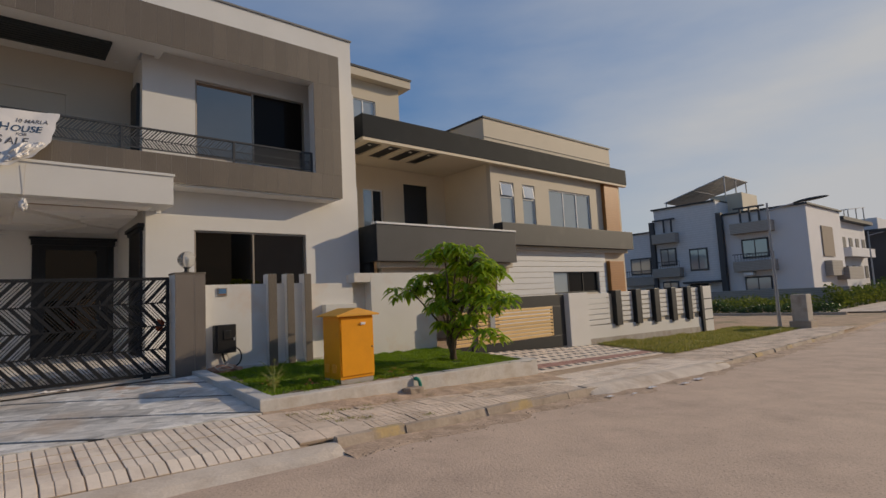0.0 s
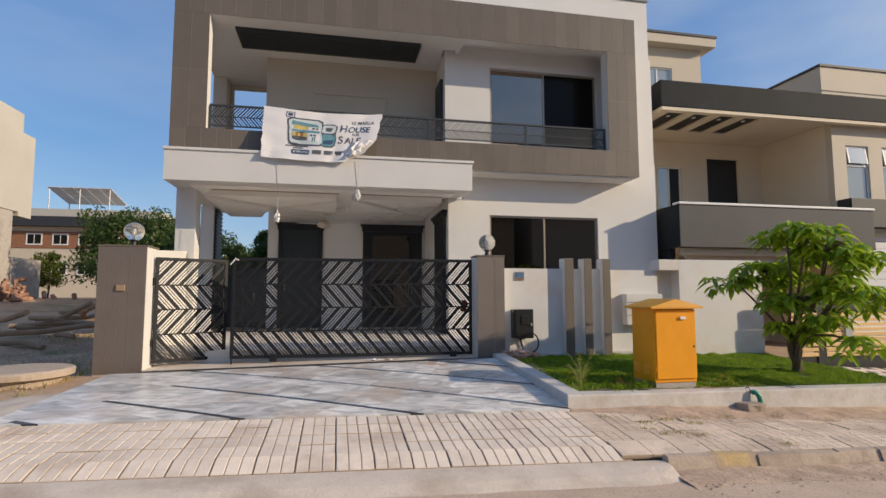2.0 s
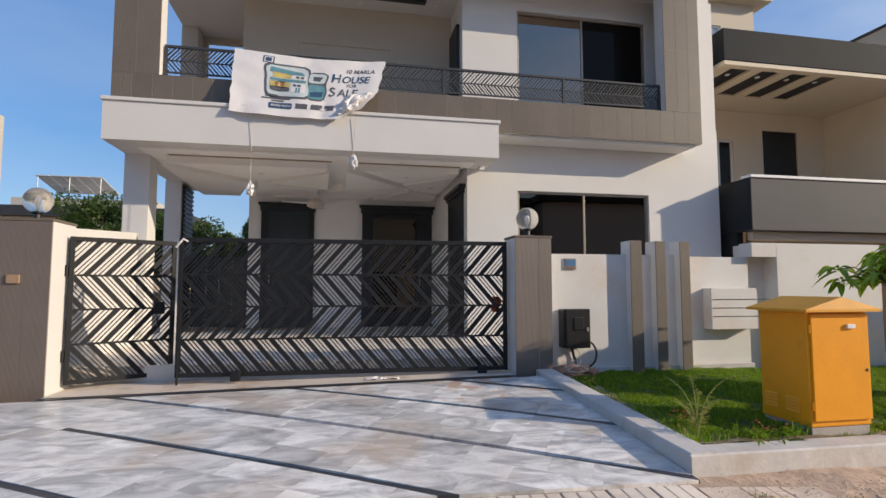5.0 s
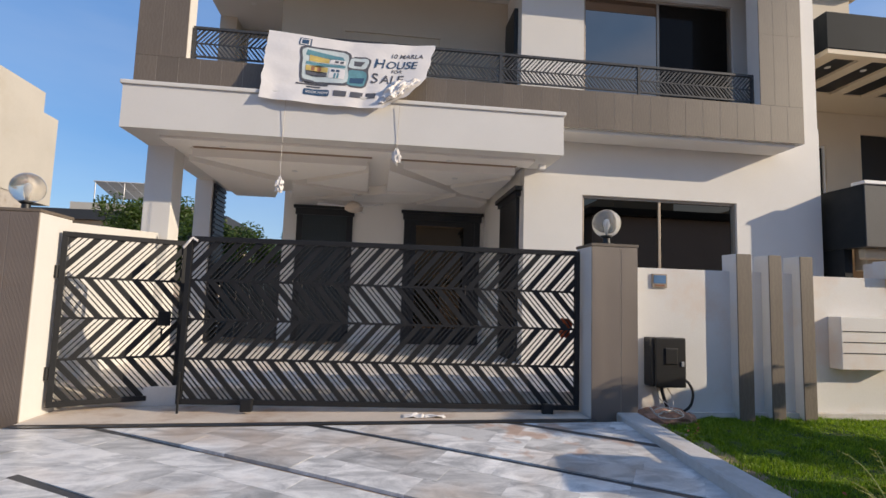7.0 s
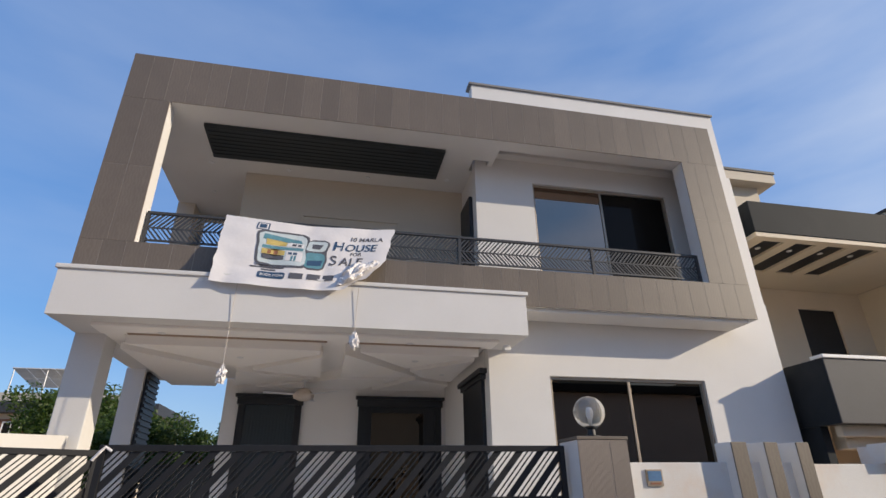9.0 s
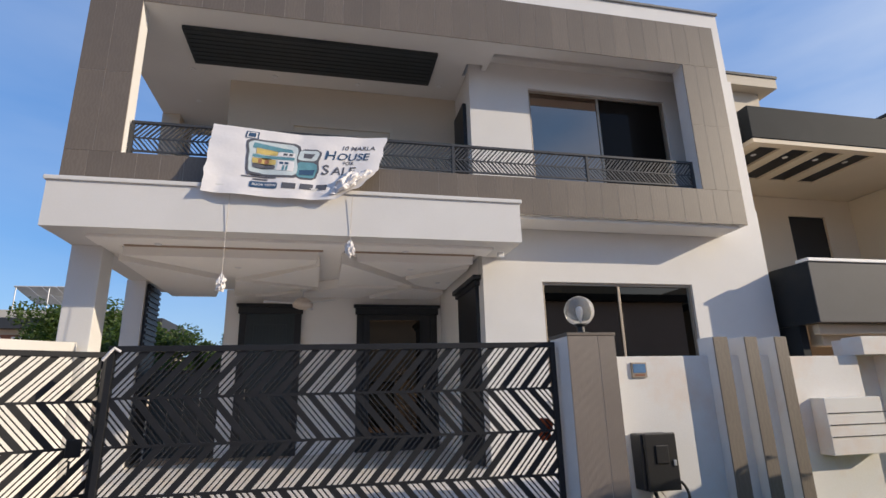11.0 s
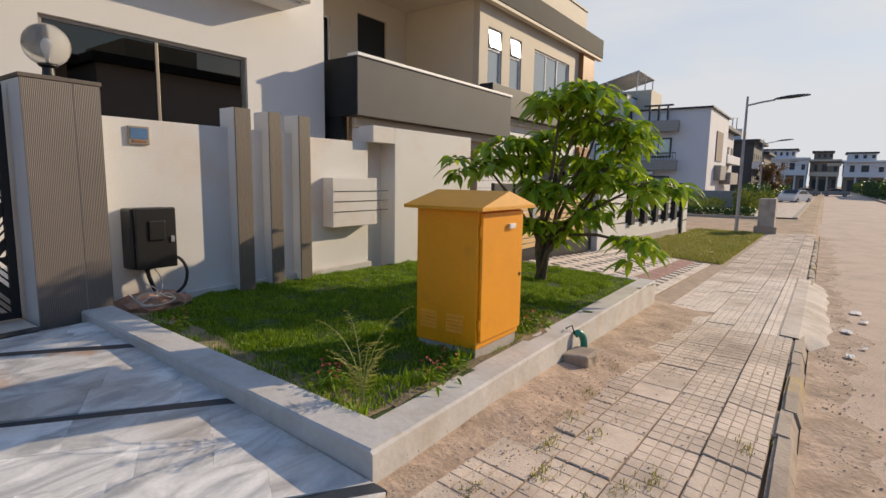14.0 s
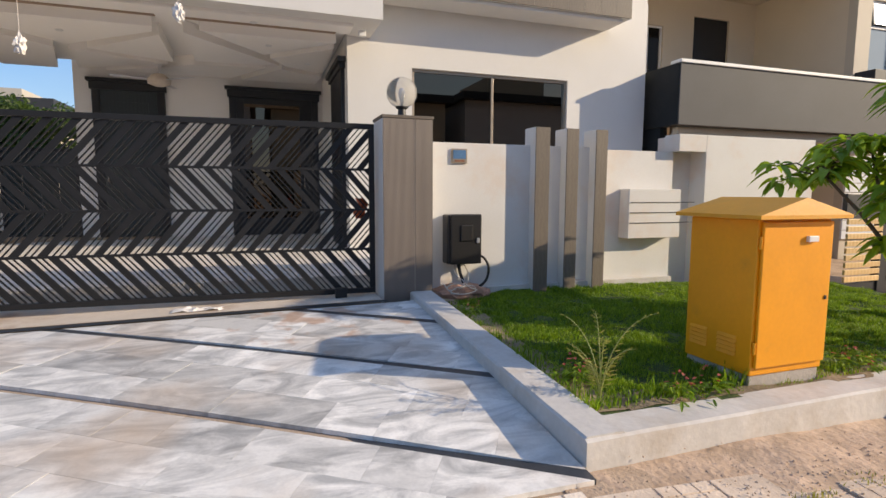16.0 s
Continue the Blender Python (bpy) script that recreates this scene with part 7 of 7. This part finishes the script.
for x in np.linspace(7.3, 12.7, 60):
    edge = max(0.1, min(1, (x - 7.25) / 0.5, (12.75 - x) / 0.5)) ** 0.5
    j = 0.06 * noise.noise((x * 1.7, 1, 2))
    rr.append([rp.verts.new(p) for p in ((x, 4.86 - 0.24 * edge + j, height(x, 4.4) - 0.02), (x, 4.88 - 0.12 * edge + j, height(x, 4.4) + 0.05 * edge), (x, 4.95, height(x, 5.1) - 0.01), (x, 5.12, height(x, 5.1) + 0.004), (x, 5.13, height(x, 5.1) - 0.06))])
for r0, r1 in zip(rr, rr[1:]):
    for q in range(4):
        rp.faces.new([r0[q], r1[q], r1[q + 1], r0[q + 1]])
solid("kerb_ramp", rp, RAMPC, "rough cement ramp to the neighbouring drive", "ramp", "structure")


def paver_mesh(name, w, d, nx, ny, mat, groove=0.007):
    """A cast paver: a slab whose top is cut by grooves into raised cells."""
    bm = box(-w / 2, w / 2, -d / 2, d / 2, -0.03, -0.005)
    for f in bm.faces:
        f.material_index = 1
    for i in range(nx):
        for j in range(ny):
            a, b = -w / 2 + w * i / nx + groove / 2, -w / 2 + w * (i + 1) / nx - groove / 2
            c, e = -d / 2 + d * j / ny + groove / 2, -d / 2 + d * (j + 1) / ny - groove / 2
            lo = [bm.verts.new(p) for p in ((a, c, -0.005), (b, c, -0.005), (b, e, -0.005), (a, e, -0.005))]
            s = 0.002
            hi = [bm.verts.new(p) for p in ((a + s, c + s, 0), (b - s, c + s, 0), (b - s, e - s, 0), (a + s, e - s, 0))]
            bm.faces.new(hi)
            for q in range(4):
                bm.faces.new([lo[q], lo[(q + 1) % 4], hi[(q + 1) % 4], hi[q]])
    me = bpy.data.meshes.new(name)
    bm.to_mesh(me)
    bm.free()
    me.materials.append(mat)
    me.materials.append(JOINT)
    return me


def lay(me, name, x, y, parent, lift=0.0, turn=0.0):
    ob = new(name, me)
    ob.parent = parent
    ob.matrix_basis = tilt(x, y, lift + prnd.uniform(-0.003, 0.004), turn) @ Euler((prnd.uniform(-0.008, 0.008), prnd.uniform(-0.008, 0.008), prnd.uniform(-0.006, 0.006))).to_matrix().to_4x4()
    return ob


PVX, PVY = 0.311, 0.2915
pm = paver_mesh("paver", PVX - 0.007, PVY - 0.007, 3, 4, PAVER)
pm2 = paver_mesh("paver", PVX - 0.006, PVY - 0.006, 3, 4, PAVED)
plain = paver_mesh("paver", PVX - 0.006, PVY - 0.006, 1, 1, PAVER, 0.004)
for i in range(72):
    for j in range(5):
        x, y = 2.42 + PVX * i, 5.141 + PVY * j
        if y > 6.05 and x < 8.0:
            continue
        worn = prnd.random() < (0.7 if x < 3.15 else 0.08)
        lay(plain if worn else pm2 if 7.2 < x < 12.4 else pm, "paver", x, y, pave_bed, -0.006 if prnd.random() > 0.06 else -0.014)
dm = paver_mesh("paver", 0.304, 0.243, 3, 1, PAVED, 0.010)
for i in range(20):
    for j in range(5):
        lay(dm, "paver", -3.806 + 0.311 * i, 5.063 + 0.255 * j, drive_bed, 0.0)
nd = solid("neighbour_drive", sheet(8.05, 13.4, 6.70, 8.98, 20, 10, height, -0.03), BED, "neighbouring drive of patterned pavers", "driveway", "structure")
PINK = material("red_paver", (0.40, 0.22, 0.18), 0.85, var=0.12, scale=6, bump=0.3, per=0.1)
DPAV = material("dark_paver", (0.12, 0.115, 0.115), 0.85, var=0.15, scale=6, bump=0.3, per=0.1)
nm = [paver_mesh("paver", 0.30, 0.30, 2, 2, m) for m in (PAVED, DPAV, PINK)]
half = [paver_mesh("paver", 0.15, 0.15, 1, 1, m) for m in (PAVED, DPAV)]
for i in range(17):
    for j in range(7):
        x, y = 8.2 + 0.312 * i, 6.88 + 0.312 * j
        if j == 1:
            lay(nm[2], "paver", x, y, nd)
        else:
            for a in (-0.077, 0.077):
                lay(half[1 if a > 0 else 0], "paver", x + a, y + 0.077, nd)
                lay(half[0 if a > 0 else 0], "paver", x + a, y - 0.077, nd)

# marble slabs between diagonal strips
U, N = Vector((0.860, -0.5103)), Vector((0.5103, 0.860))


def slab(u0, u1, n0, n1, name, mat, lift):
    poly = [tuple(U * u + N * n) for u, n in ((u0, n0), (u1, n0), (u1, n1), (u0, n1))]
    poly = clip_poly(poly, DRIVE_L, DRIVE_R, 6.25, 9.08)
    if len(poly) < 3:
        return
    cx, cy = sum(p[0] for p in poly) / len(poly), sum(p[1] for p in poly) / len(poly)
    bm = bmesh.new()
    top = [bm.verts.new((x - cx, y - cy, height(x, y) + lift)) for x, y in poly]
    bot = [bm.verts.new((x - cx, y - cy, height(x, y) - 0.024)) for x, y in poly]
    bm.faces.new(top)
    for q in range(len(poly)):
        bm.faces.new([top[q], bot[q], bot[(q + 1) % len(poly)], top[(q + 1) % len(poly)]])
    bmesh.ops.recalc_face_normals(bm, faces=bm.faces)
    me = bpy.data.meshes.new(name)
    bm.to_mesh(me)
    bm.free()
    me.materials.append(mat)
    ob = new(name, me)
    ob.parent = drive_bed
    ob.location = (cx, cy, 0)


STRIPS = [2.91, 3.84, 4.77, 5.69, 6.61, 7.54, 8.46, 9.38]
for s in STRIPS:
    start = -6.02 if s < 6 else -12
    slab(start, 4, s - 0.035, s + 0.035, "granite_strip", STRIP, 0.001)
    if start > -12:
        slab(-12, start - 0.002, s - 0.0345, s + 0.0345, "marble_slab", MARBLE, 0.0)
for s0, s1 in zip(STRIPS, STRIPS[1:]):
    w = (s1 - s0 - 0.07) / 3
    for r in range(3):
        u = -9.0 + prnd.uniform(0, 0.6)
        while u < 1.0:
            ln = prnd.choice((0.60, 0.60, 0.45, 0.30))
            a = s0 + 0.035 + w * r
            slab(u + 0.0005, u + ln - 0.0005, a + 0.0005, a + w - 0.0005, "marble_slab", MARBLE, prnd.uniform(-0.0008, 0.0008))
            u += ln

# brown tiles on the balcony frame
nt = 35
tw = 10.48 / nt
lowt, topt = tile_mesh("facade_tile", tw, 0.615, 0.018, BROWN), tile_mesh("facade_tile", tw, 0.88, 0.018, BROWN)
for k in range(nt):
    x = -3.61 + tw * (k + 0.5)
    hang(lowt, "facade_tile", x, FY - 0.001, 4.085, house)
    hang(topt, "facade_tile", x, FY - 0.001, 7.15, house)
for x0, x1, n in ((-3.61, -2.92, 2), (6.10, 6.87, 3)):
    me = tile_mesh("facade_tile", (x1 - x0) / n, 1.225, 0.018, BROWN)
    for k in range(n):
        for j in range(2):
            hang(me, "facade_tile", x0 + (x1 - x0) * (k + 0.5) / n, FY - 0.001, 4.70 + 1.225 * j, house)
